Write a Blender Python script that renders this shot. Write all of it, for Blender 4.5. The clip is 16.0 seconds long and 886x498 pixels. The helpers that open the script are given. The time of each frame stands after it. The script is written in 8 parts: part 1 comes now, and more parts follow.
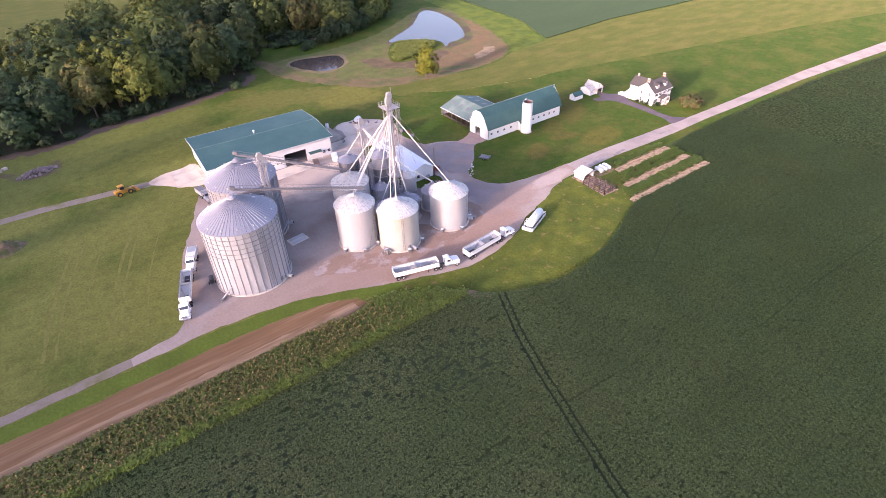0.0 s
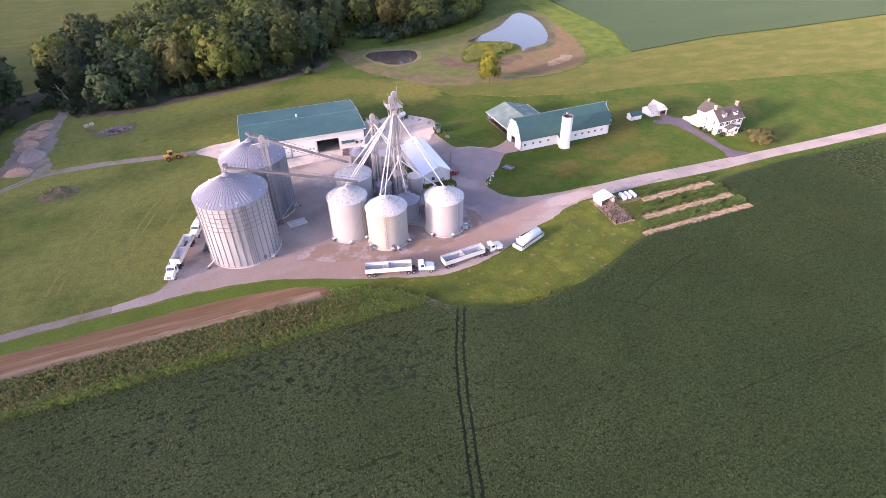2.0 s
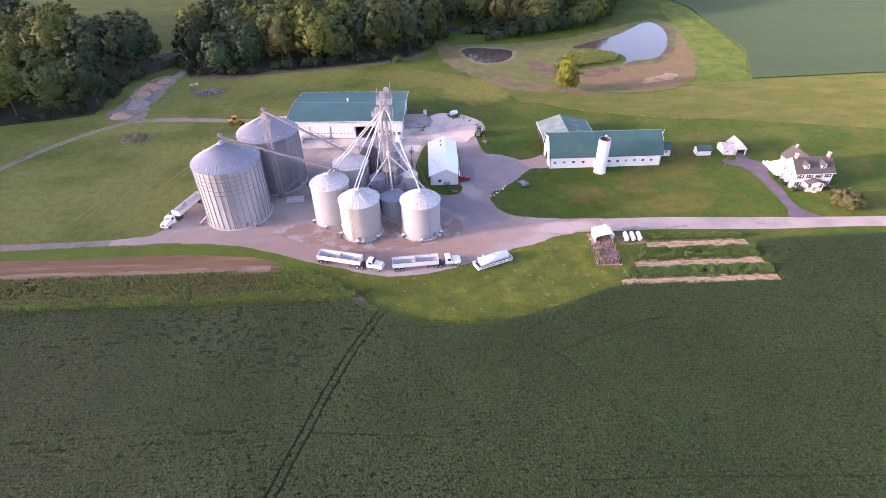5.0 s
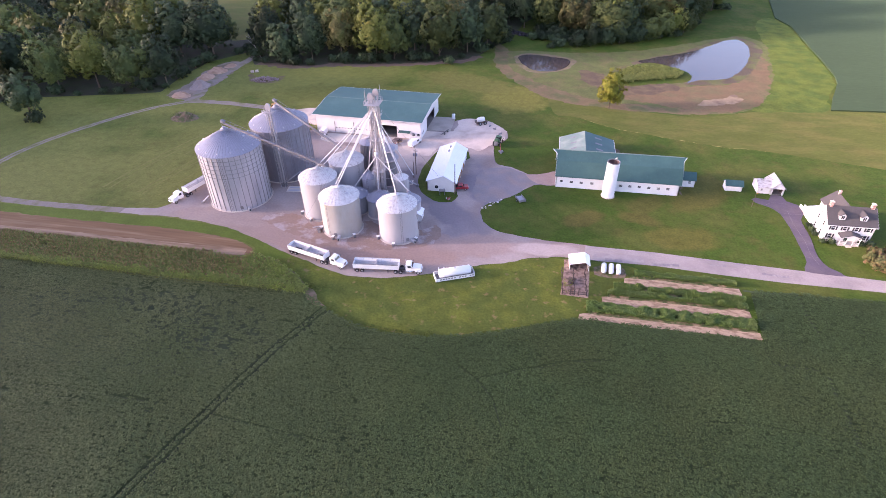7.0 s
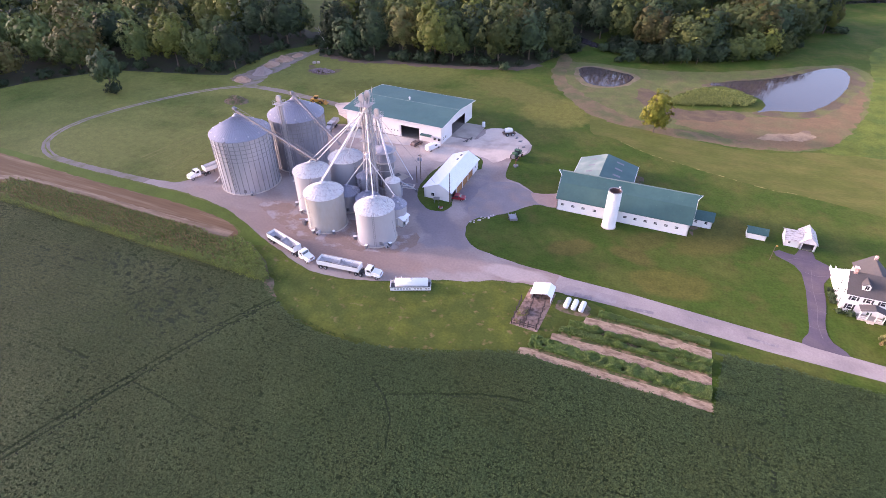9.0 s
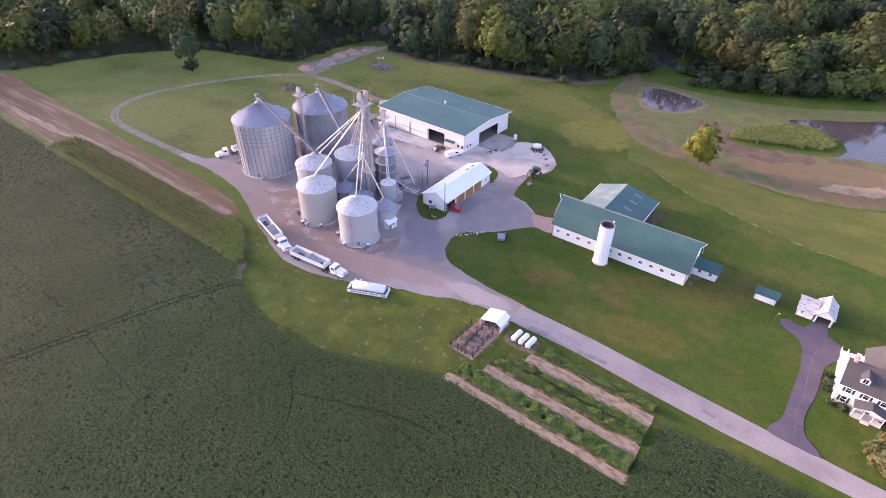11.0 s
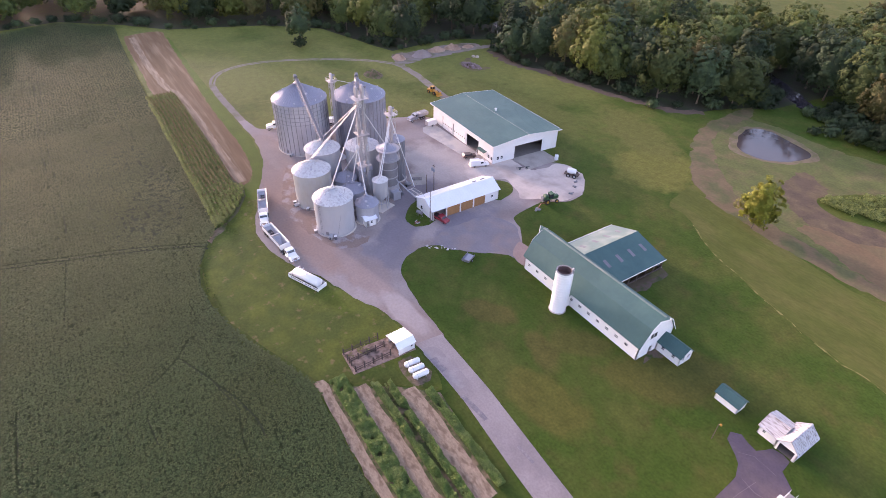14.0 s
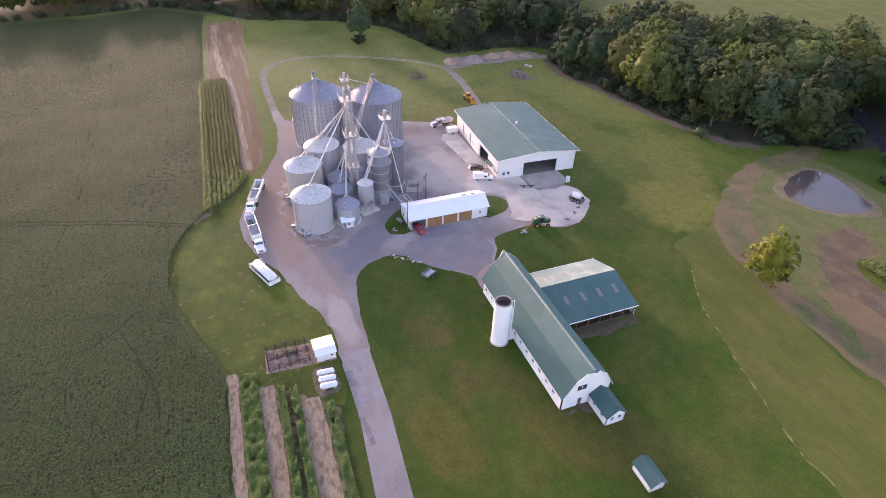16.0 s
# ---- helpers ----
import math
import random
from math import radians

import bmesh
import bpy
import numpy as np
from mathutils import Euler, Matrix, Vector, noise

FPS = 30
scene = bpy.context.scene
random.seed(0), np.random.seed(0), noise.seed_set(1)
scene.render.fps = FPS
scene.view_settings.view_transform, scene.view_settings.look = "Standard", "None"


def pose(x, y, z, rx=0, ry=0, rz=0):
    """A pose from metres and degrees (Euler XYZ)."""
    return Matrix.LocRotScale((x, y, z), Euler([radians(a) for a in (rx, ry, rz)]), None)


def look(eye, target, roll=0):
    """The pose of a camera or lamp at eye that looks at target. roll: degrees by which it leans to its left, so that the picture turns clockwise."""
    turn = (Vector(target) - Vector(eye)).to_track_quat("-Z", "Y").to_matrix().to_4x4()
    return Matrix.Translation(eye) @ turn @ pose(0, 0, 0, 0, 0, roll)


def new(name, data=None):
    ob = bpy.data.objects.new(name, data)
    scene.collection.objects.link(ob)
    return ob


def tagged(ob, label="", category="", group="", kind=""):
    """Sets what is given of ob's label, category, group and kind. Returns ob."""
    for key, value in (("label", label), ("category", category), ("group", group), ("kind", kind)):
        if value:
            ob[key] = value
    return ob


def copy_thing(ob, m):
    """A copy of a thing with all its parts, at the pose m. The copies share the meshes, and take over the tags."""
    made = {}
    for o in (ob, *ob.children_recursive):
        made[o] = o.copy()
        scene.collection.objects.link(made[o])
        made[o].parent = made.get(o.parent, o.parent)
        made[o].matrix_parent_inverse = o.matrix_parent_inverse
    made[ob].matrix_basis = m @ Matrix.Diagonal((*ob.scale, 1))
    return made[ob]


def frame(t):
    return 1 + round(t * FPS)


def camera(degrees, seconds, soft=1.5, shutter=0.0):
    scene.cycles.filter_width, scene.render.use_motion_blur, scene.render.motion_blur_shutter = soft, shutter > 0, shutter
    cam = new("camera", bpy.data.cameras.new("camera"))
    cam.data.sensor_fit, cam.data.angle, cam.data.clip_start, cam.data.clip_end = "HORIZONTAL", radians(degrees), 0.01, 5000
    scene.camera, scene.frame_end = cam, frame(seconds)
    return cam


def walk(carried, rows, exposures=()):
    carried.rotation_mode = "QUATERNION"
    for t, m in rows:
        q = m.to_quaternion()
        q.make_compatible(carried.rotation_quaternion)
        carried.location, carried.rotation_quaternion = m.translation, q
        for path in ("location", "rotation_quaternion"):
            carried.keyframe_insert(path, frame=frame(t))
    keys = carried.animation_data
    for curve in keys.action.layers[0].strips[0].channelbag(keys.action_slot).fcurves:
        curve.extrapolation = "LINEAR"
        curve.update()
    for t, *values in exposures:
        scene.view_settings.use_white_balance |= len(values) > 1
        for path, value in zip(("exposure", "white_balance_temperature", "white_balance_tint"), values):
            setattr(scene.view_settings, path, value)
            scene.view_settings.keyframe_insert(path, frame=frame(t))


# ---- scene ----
cam = camera(78.6, 16.0, soft=0.6)
METRES, EYE, TILT, LEAN, TURN = 264.2, 85.26, 0.709, 2.434, -36.776
ROWS = [
    (0.0, 0.0, 0.0, 0.0, 0.56, -37.35, -0.73),
    (0.5, 0.0303, 0.0036, 0.0012, 4.02, -37.42, -0.85),
    (1.0, 0.0604, 0.009, 0.0025, 7.4, -37.49, -0.95),
    (1.5, 0.0899, 0.016, 0.0034, 10.78, -37.57, -1.06),
    (2.0, 0.1186, 0.025, 0.0044, 14.86, -37.73, -1.15),
    (2.5, 0.1478, 0.036, 0.0051, 18.83, -37.92, -1.11),
    (3.0, 0.1764, 0.0488, 0.0058, 22.01, -38.09, -1.07),
    (3.5, 0.2039, 0.0632, 0.0061, 25.19, -38.24, -1.02),
    (4.0, 0.2307, 0.0794, 0.0069, 28.41, -38.42, -0.92),
    (6.5, 0.3474, 0.1819, 0.013, 43.96, -38.78, -0.46),
    (7.0, 0.3671, 0.2069, 0.0137, 47.18, -38.79, -0.34),
    (7.5, 0.3852, 0.233, 0.0142, 50.43, -38.82, -0.23),
    (8.0, 0.4017, 0.2606, 0.0144, 53.59, -38.85, -0.07),
    (8.5, 0.4163, 0.2891, 0.0151, 56.85, -38.9, -0.03),
    (9.0, 0.4292, 0.3181, 0.0163, 60.26, -38.9, -0.1),
    (11.5, 0.4654, 0.467, 0.0173, 77.18, -38.95, -0.41),
    (12.0, 0.4671, 0.4983, 0.0172, 80.71, -39.04, -0.38),
    (12.5, 0.4668, 0.5302, 0.0171, 84.05, -39.13, -0.3),
    (13.0, 0.4646, 0.562, 0.0168, 87.34, -39.24, -0.2),
    (13.5, 0.4609, 0.5936, 0.0162, 90.69, -39.29, -0.11),
    (14.0, 0.4553, 0.6243, 0.0154, 93.89, -39.29, -0.08),
    (14.5, 0.4479, 0.6548, 0.0149, 96.93, -39.22, -0.03),
    (15.0, 0.4385, 0.6852, 0.0143, 100.13, -39.14, 0.09),
    (15.5, 0.4269, 0.7148, 0.0136, 103.15, -39.07, 0.21),
    (16.0, 0.4134, 0.7434, 0.0133, 106.25, -39.06, 0.3),
]
walk(cam, [(t, pose(0, 0, EYE, TILT, LEAN, TURN) @ pose(METRES * x, METRES * y, METRES * z, 90 + pitch, roll, yaw)) for t, x, y, z, yaw, pitch, roll in ROWS], exposures=[(0.0, 1.74, 6300, 39), (4.0, 1.92, 6250, 41), (8.0, 1.98, 6200, 44), (12.0, 2.02, 6450, 44), (16.0, 2.00, 6850, 38)])

# ---- light ----
SUN_TO = Vector((0.975, 0.19, -0.195)).normalized()      # the way the low evening light travels
world = bpy.data.worlds.new("world")
scene.world = world
world.use_nodes = True
wn = world.node_tree.nodes
sky = wn.new("ShaderNodeTexSky")
sky.sky_type = 'NISHITA'
sky.sun_disc = False
sky.sun_elevation = math.asin(-SUN_TO.z)
sky.sun_rotation = math.atan2(-SUN_TO.x, -SUN_TO.y)
sky.air_density, sky.dust_density, sky.ozone_density = 1.0, 2.0, 1.0
world.node_tree.links.new(sky.outputs[0], wn["Background"].inputs[0])
wn["Background"].inputs[1].default_value = 0.192
sun_data = bpy.data.lights.new("sun", 'SUN')
sun_data.energy, sun_data.angle, sun_data.color = 1.75, radians(3.0), (1.0, 0.86, 0.68)
sun = new("sun", sun_data)
sun.matrix_world = look((-300, -60, 80), Vector((-300, -60, 80)) + SUN_TO)

# ---- materials ----
def material(name, base, rough=0.7, metal=0.0, var=0.25, scale=3.0, detail_scale=0.0, bump=0.0, bump_scale=40.0, island=0.0, obj=0.0, spec=0.4, second=None, second_scale=12.0, second_range=(0.45, 0.62), stretch=None, thin=0.0, third=None):
    """Principled surface: broad mottling, a second colour in patches, fine grain and relief, and a change from piece to piece."""
    m = bpy.data.materials.new(name)
    m.use_nodes = True
    nt = m.node_tree
    n, l = nt.nodes, nt.links
    b = n["Principled BSDF"]
    b.inputs["Roughness"].default_value = rough
    b.inputs["Diffuse Roughness"].default_value = 1.0 if rough > 0.84 else 0.3
    b.inputs["Metallic"].default_value = metal
    b.inputs["Specular IOR Level"].default_value = spec
    geo = n.new("ShaderNodeNewGeometry")
    vec = geo.outputs["Position"]
    if stretch:
        mp = n.new("ShaderNodeMapping")
        mp.inputs["Scale"].default_value = stretch
        l.new(vec, mp.inputs["Vector"])
        vec = mp.outputs["Vector"]

    def tex(sc, detail=4.0, src=None):
        t = n.new("ShaderNodeTexNoise")
        t.inputs["Scale"].default_value = sc
        t.inputs["Detail"].default_value = detail
        l.new(src or vec, t.inputs["Vector"])
        return t.outputs["Fac"]

    def math_node(op, a, c):
        q = n.new("ShaderNodeMath")
        q.operation = op
        for i, v in enumerate((a, c)):
            if isinstance(v, (int, float)):
                q.inputs[i].default_value = v
            else:
                l.new(v, q.inputs[i])
        return q.outputs[0]

    colour = None
    if second:
        ramp = n.new("ShaderNodeMapRange")
        ramp.inputs["From Min"].default_value, ramp.inputs["From Max"].default_value = second_range
        l.new(tex(1.0 / second_scale, 6.0), ramp.inputs["Value"])
        mix = n.new("ShaderNodeMix")
        mix.data_type = 'RGBA'
        mix.inputs[6].default_value, mix.inputs[7].default_value = (*base, 1), (*second, 1)
        l.new(ramp.outputs[0], mix.inputs[0])
        colour = mix.outputs[2]
        if third:
            spot = n.new("ShaderNodeMapRange")
            spot.inputs["From Min"].default_value, spot.inputs["From Max"].default_value = third[2]
            l.new(tex(1.0 / third[1], 5.0), spot.inputs["Value"])
            mix2 = n.new("ShaderNodeMix")
            mix2.data_type = 'RGBA'
            l.new(spot.outputs[0], mix2.inputs[0])
            l.new(colour, mix2.inputs[6])
            mix2.inputs[7].default_value = (*third[0], 1)
            colour = mix2.outputs[2]
    value = math_node('MULTIPLY_ADD', tex(1.0 / scale, 5.0), 2 * var)
    value.node.inputs[2].default_value = 1.0 - var
    if detail_scale:
        fine = math_node('MULTIPLY_ADD', tex(1.0 / detail_scale, 3.0), 2 * var)
        fine.node.inputs[2].default_value = 1.0 - var
        value = math_node('MULTIPLY', value, fine)
    if island:
        r = math_node('MULTIPLY_ADD', geo.outputs["Random Per Island"], 2 * island)
        r.node.inputs[2].default_value = 1.0 - island
        value = math_node('MULTIPLY', value, r)
    if obj:
        info = n.new("ShaderNodeObjectInfo")
        r = math_node('MULTIPLY_ADD', info.outputs["Random"], 2 * obj)
        r.node.inputs[2].default_value = 1.0 - obj
        value = math_node('MULTIPLY', value, r)
    hsv = n.new("ShaderNodeHueSaturation")
    if colour:
        l.new(colour, hsv.inputs["Color"])
    else:
        hsv.inputs["Color"].default_value = (*base, 1)
    l.new(value, hsv.inputs["Value"])
    l.new(hsv.outputs[0], b.inputs["Base Color"])
    if bump:
        bn = n.new("ShaderNodeBump")
        bn.inputs["Strength"].default_value = bump
        bn.inputs["Distance"].default_value = 1.0 / bump_scale
        l.new(tex(bump_scale * 0.25, 4.0), bn.inputs["Height"])
        l.new(bn.outputs[0], b.inputs["Normal"])
    if thin:
        tr = n.new("ShaderNodeBsdfTranslucent")
        l.new(hsv.outputs[0], tr.inputs["Color"])
        ms = n.new("ShaderNodeMixShader")
        ms.inputs[0].default_value = thin
        l.new(b.outputs[0], ms.inputs[1])
        l.new(tr.outputs[0], ms.inputs[2])
        l.new(ms.outputs[0], n["Material Output"].inputs["Surface"])
    return m


GRASS = material("grass", (0.043, 0.077, 0.011), 0.9, var=0.33, scale=2.4, detail_scale=0.6, bump=0.6, bump_scale=5, spec=0.1, second=(0.072, 0.089, 0.018), second_scale=15, third=((0.096, 0.082, 0.024), 6.0, (0.54, 0.86)))


def dry_side(m, dry, x_green, x_dry):
    """Let grass turn drier and yellower, in uneven patches, from one side of the farm to the other."""
    nt = m.node_tree
    n, l = nt.nodes, nt.links
    hsv = next(q for q in n if q.bl_idname == "ShaderNodeHueSaturation")
    src = hsv.inputs["Color"].links[0].from_socket
    geo = n.new("ShaderNodeNewGeometry")
    xyz = n.new("ShaderNodeSeparateXYZ")
    l.new(geo.outputs["Position"], xyz.inputs[0])
    ramp = n.new("ShaderNodeMapRange")
    ramp.inputs["From Min"].default_value, ramp.inputs["From Max"].default_value = x_green, x_dry
    l.new(xyz.outputs["X"], ramp.inputs["Value"])
    t = n.new("ShaderNodeTexNoise")
    t.inputs["Scale"].default_value, t.inputs["Detail"].default_value = 0.03, 6.0
    l.new(geo.outputs["Position"], t.inputs["Vector"])
    patch = n.new("ShaderNodeMapRange")
    patch.inputs["From Min"].default_value, patch.inputs["From Max"].default_value = 0.26, 0.52
    l.new(t.outputs["Fac"], patch.inputs["Value"])
    both = n.new("ShaderNodeMath")
    both.operation = 'MULTIPLY'
    l.new(ramp.outputs[0], both.inputs[0])
    l.new(patch.outputs[0], both.inputs[1])
    mix = n.new("ShaderNodeMix")
    mix.data_type = 'RGBA'
    l.new(both.outputs[0], mix.inputs[0])
    l.new(src, mix.inputs[6])
    mix.inputs[7].default_value = (*dry, 1)
    l.new(mix.outputs[2], hsv.inputs["Color"])


def soft_patch(m, centre, radii, turn, colour):
    """Blend a patch of another growth into grass, ragged and soft at its rim."""
    nt = m.node_tree
    n, l = nt.nodes, nt.links
    hsv = next(q for q in n if q.bl_idname == "ShaderNodeHueSaturation")
    src = hsv.inputs["Color"].links[0].from_socket
    geo = n.new("ShaderNodeNewGeometry")
    mp = n.new("ShaderNodeMapping")
    mp.vector_type = 'TEXTURE'
    mp.inputs["Location"].default_value = (*centre, 0)
    mp.inputs["Rotation"].default_value = (0, 0, radians(turn))
    mp.inputs["Scale"].default_value = (*radii, 1000)
    l.new(geo.outputs["Position"], mp.inputs["Vector"])
    ln = n.new("ShaderNodeVectorMath")
    ln.operation = 'LENGTH'
    l.new(mp.outputs["Vector"], ln.inputs[0])
    t = n.new("ShaderNodeTexNoise")
    t.inputs["Scale"].default_value, t.inputs["Detail"].default_value = 0.16, 5.0
    l.new(geo.outputs["Position"], t.inputs["Vector"])
    add = n.new("ShaderNodeMath")
    add.operation = 'ADD'
    l.new(ln.outputs["Value"], add.inputs[0])
    l.new(t.outputs["Fac"], add.inputs[1])
    ramp = n.new("ShaderNodeMapRange")
    ramp.inputs["From Min"].default_value, ramp.inputs["From Max"].default_value = 1.55, 1.25
    ramp.inputs["To Max"].default_value = 0.85
    l.new(add.outputs[0], ramp.inputs["Value"])
    mix = n.new("ShaderNodeMix")
    mix.data_type = 'RGBA'
    l.new(ramp.outputs[0], mix.inputs[0])
    l.new(src, mix.inputs[6])
    mix.inputs[7].default_value = (*colour, 1)
    l.new(mix.outputs[2], hsv.inputs["Color"])


dry_side(GRASS, (0.132, 0.142, 0.036), 95.0, 20.0)
soft_patch(GRASS, (99, 209), (15, 17), 25, (0.138, 0.134, 0.032))
soft_patch(GRASS, (76, 226), (26, 11), -20, (0.112, 0.114, 0.030))
soft_patch(GRASS, (30, 205), (40, 12), 5, (0.090, 0.104, 0.024))
for centre, radii, turn, tone in (((125.5, 119.5), (7, 4), 30, (0.090, 0.080, 0.022)), ((141, 122), (6, 3.4), -20, (0.086, 0.080, 0.021)), ((143.5, 130), (8, 4.5), 45, (0.080, 0.080, 0.020)), ((152, 114), (11, 6), 10, (0.094, 0.092, 0.020)), ((160, 140), (14, 8), 60, (0.088, 0.084, 0.020))):
    soft_patch(GRASS, centre, radii, turn, tone)
HAY = material("hay_stubble", (0.082, 0.097, 0.022), 0.9, var=0.24, scale=5, detail_scale=0.8, bump=0.6, bump_scale=5, spec=0.1, second=(0.106, 0.108, 0.030), second_scale=9, stretch=(0.5, 1.1, 1))
LUSH = material("lush_grass", (0.086, 0.120, 0.020), 0.9, var=0.2, scale=5, detail_scale=0.7, bump=0.6, bump_scale=5, spec=0.1, second=(0.090, 0.130, 0.020), second_scale=7)
GRAVEL = material("gravel", (0.335, 0.276, 0.258), 0.95, var=0.18, scale=5, detail_scale=0.6, bump=0.4, bump_scale=12, spec=0.15, second=(0.24, 0.186, 0.17), second_scale=10, second_range=(0.42, 0.62))
GRAVEL_PALE = material("pale_gravel", (0.56, 0.465, 0.405), 0.95, var=0.14, scale=5, detail_scale=0.5, bump=0.4, bump_scale=12, spec=0.15, second=(0.40, 0.325, 0.285), second_scale=8)
for centre, radii, turn, tone in (((87, 117), (16, 5.5), -47, (0.205, 0.175, 0.190)), ((72, 131), (15, 5), -55, (0.20, 0.172, 0.185)), ((95, 110), (12, 5), 40, (0.22, 0.188, 0.195)), ((98, 132), (9, 16), 38, (0.195, 0.172, 0.195)), ((74, 97), (30, 8), 8, (0.30, 0.205, 0.168)),
                                  ((44, 99), (26, 7), -6, (0.29, 0.205, 0.172)), ((20, 104), (18, 5), 0, (0.31, 0.235, 0.205)), ((96, 102), (14, 5), 5, (0.30, 0.225, 0.20)), ((60, 150), (20, 11), 10, (0.46, 0.38, 0.335)), ((115, 103), (9, 3), 5, (0.38, 0.32, 0.30))):
    soft_patch(GRAVEL, centre, radii, turn, tone)
ASPHALT = material("worn_asphalt", (0.285, 0.248, 0.245), 0.9, var=0.2, scale=5, detail_scale=0.4, bump=0.15, bump_scale=20, spec=0.2, second=(0.23, 0.20, 0.205), second_scale=9)
ASPHALT_DARK = material("dark_asphalt", (0.095, 0.078, 0.104), 0.9, var=0.2, scale=2.5, detail_scale=0.4, bump=0.15, bump_scale=20, spec=0.2, second=(0.110, 0.092, 0.110), second_scale=4)
CONCRETE_OLD = material("weathered_beige_concrete", (0.36, 0.315, 0.275), 0.9, var=0.12, scale=3, detail_scale=0.4, spec=0.2, second=(0.30, 0.26, 0.23), second_scale=4)
CONCRETE = material("concrete", (0.57, 0.50, 0.44), 0.9, var=0.1, scale=3, detail_scale=0.4, spec=0.2, second=(0.42, 0.38, 0.36), second_scale=5)
DIRT = material("red_brown_soil", (0.180, 0.106, 0.058), 0.95, var=0.3, scale=3, detail_scale=0.7, bump=0.5, bump_scale=6, spec=0.1, second=(0.265, 0.172, 0.105), second_scale=1.3, second_range=(0.50, 0.70), stretch=(0.05, 0.7, 1))
DIRT_PALE = material("dry_pale_soil", (0.40, 0.27, 0.20), 0.95, var=0.2, scale=2, detail_scale=0.5, bump=0.4, bump_scale=6, spec=0.1, second=(0.30, 0.20, 0.14), second_scale=3, stretch=(0.3, 1.0, 1))
MUD = material("brown_mud", (0.105, 0.078, 0.048), 0.8, var=0.25, scale=5, detail_scale=0.8, bump=0.4, bump_scale=5, spec=0.2, second=(0.12, 0.12, 0.04), second_scale=9)
# Leaf green darkened by hand: the shade among the lower leaves is in this colour.
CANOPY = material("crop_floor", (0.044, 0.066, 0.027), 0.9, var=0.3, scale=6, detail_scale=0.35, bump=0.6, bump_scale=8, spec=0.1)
SOY = material("soybean_leaves", (0.062, 0.097, 0.035), 0.75, var=0.22, scale=18, island=0.3, thin=0.3, spec=0.15, second=(0.068, 0.096, 0.034), second_scale=25)
dry_side(SOY, (0.091, 0.116, 0.047), 115.0, 30.0)
FAR_CROP = material("distant_crop", (0.046, 0.074, 0.037), 0.9, var=0.16, scale=20, detail_scale=0.8, bump=0.3, bump_scale=3, spec=0.08, stretch=(0.3, 1, 1))
CORN = material("corn_leaves", (0.142, 0.180, 0.045), 0.75, var=0.2, scale=7, island=0.3, spec=0.25, second=(0.185, 0.180, 0.058), second_scale=2, thin=0.3)
CORN_EDGE = material("fresh_corn_leaves", (0.155, 0.212, 0.038), 0.75, var=0.2, scale=4, island=0.3, spec=0.25, second=(0.130, 0.175, 0.042), second_scale=6, thin=0.3)
TASSEL = material("dry_corn_tops", (0.240, 0.168, 0.082), 0.85, var=0.2, scale=4, island=0.3, spec=0.1)
VEG = material("vegetable_leaves", (0.098, 0.156, 0.034), 0.75, var=0.2, scale=3, island=0.25, thin=0.2, spec=0.25, second=(0.105, 0.152, 0.040), second_scale=2.5)
BARK = material("bark", (0.16, 0.125, 0.095), 0.95, var=0.3, scale=1.0, detail_scale=0.2, spec=0.1)
LEAF = [material("leaves_" + w, c, 0.75, var=0.2, scale=5, island=0.16, obj=0.4, thin=0.06, spec=0.2, second=d, second_scale=5) for w, c, d in (
    ("mid_green", (0.070, 0.100, 0.031), (0.100, 0.122, 0.034)), ("dark_green", (0.035, 0.058, 0.028), (0.048, 0.074, 0.031)),
    ("yellow_green", (0.100, 0.124, 0.026), (0.128, 0.136, 0.029)), ("olive_brown", (0.104, 0.094, 0.033), (0.078, 0.090, 0.027)))]
WATER = material("muddy_pond_water", (0.062, 0.051, 0.049), 0.04, var=0.1, scale=8, spec=0.32, bump=0.05, bump_scale=2)
WATER_DARK = material("dark_creek_water", (0.05, 0.045, 0.05), 0.06, var=0.1, scale=8, spec=0.8)
STEEL = material("galvanised_bin_steel", (0.44, 0.44, 0.48), 0.5, 0.4, var=0.08, scale=3, detail_scale=0.6, spec=0.4, second=(0.37, 0.375, 0.415), second_scale=4, stretch=(1, 1, 0.4))
STIFFENER = material("galvanised_stiffener_steel", (0.225, 0.225, 0.25), 0.55, 0.2, var=0.12, scale=2, detail_scale=0.4)
STEEL_DARK = material("weathered_dark_steel", (0.19, 0.185, 0.20), 0.6, 0.3, var=0.15, scale=2, detail_scale=0.4)
STEEL_ROOF = material("galvanised_roof_steel", (0.27, 0.275, 0.33), 0.5, 0.25, var=0.1, scale=2, detail_scale=0.5, spec=0.4)
BINWHITE = material("chalky_white_bin_steel", (0.360, 0.358, 0.376), 0.6, 0.0, var=0.06, scale=3, detail_scale=0.7, second=(0.340, 0.340, 0.362), second_scale=3, stretch=(1, 1, 0.35))
BINROOF = material("worn_white_bin_roof", (0.52, 0.51, 0.515), 0.6, 0.05, var=0.16, scale=1.0, detail_scale=0.3, second=(0.37, 0.35, 0.35), second_scale=0.7, second_range=(0.5, 0.7))
CONVEYOR = material("dull_conveyor_steel", (0.185, 0.18, 0.20), 0.55, 0.3, var=0.18, scale=1.2, detail_scale=0.3)
BINCREAM = material("cream_bin_steel", (0.370, 0.360, 0.342), 0.6, 0.0, var=0.08, scale=3, detail_scale=0.7, second=(0.345, 0.325, 0.29), second_scale=3, stretch=(1, 1, 0.4))
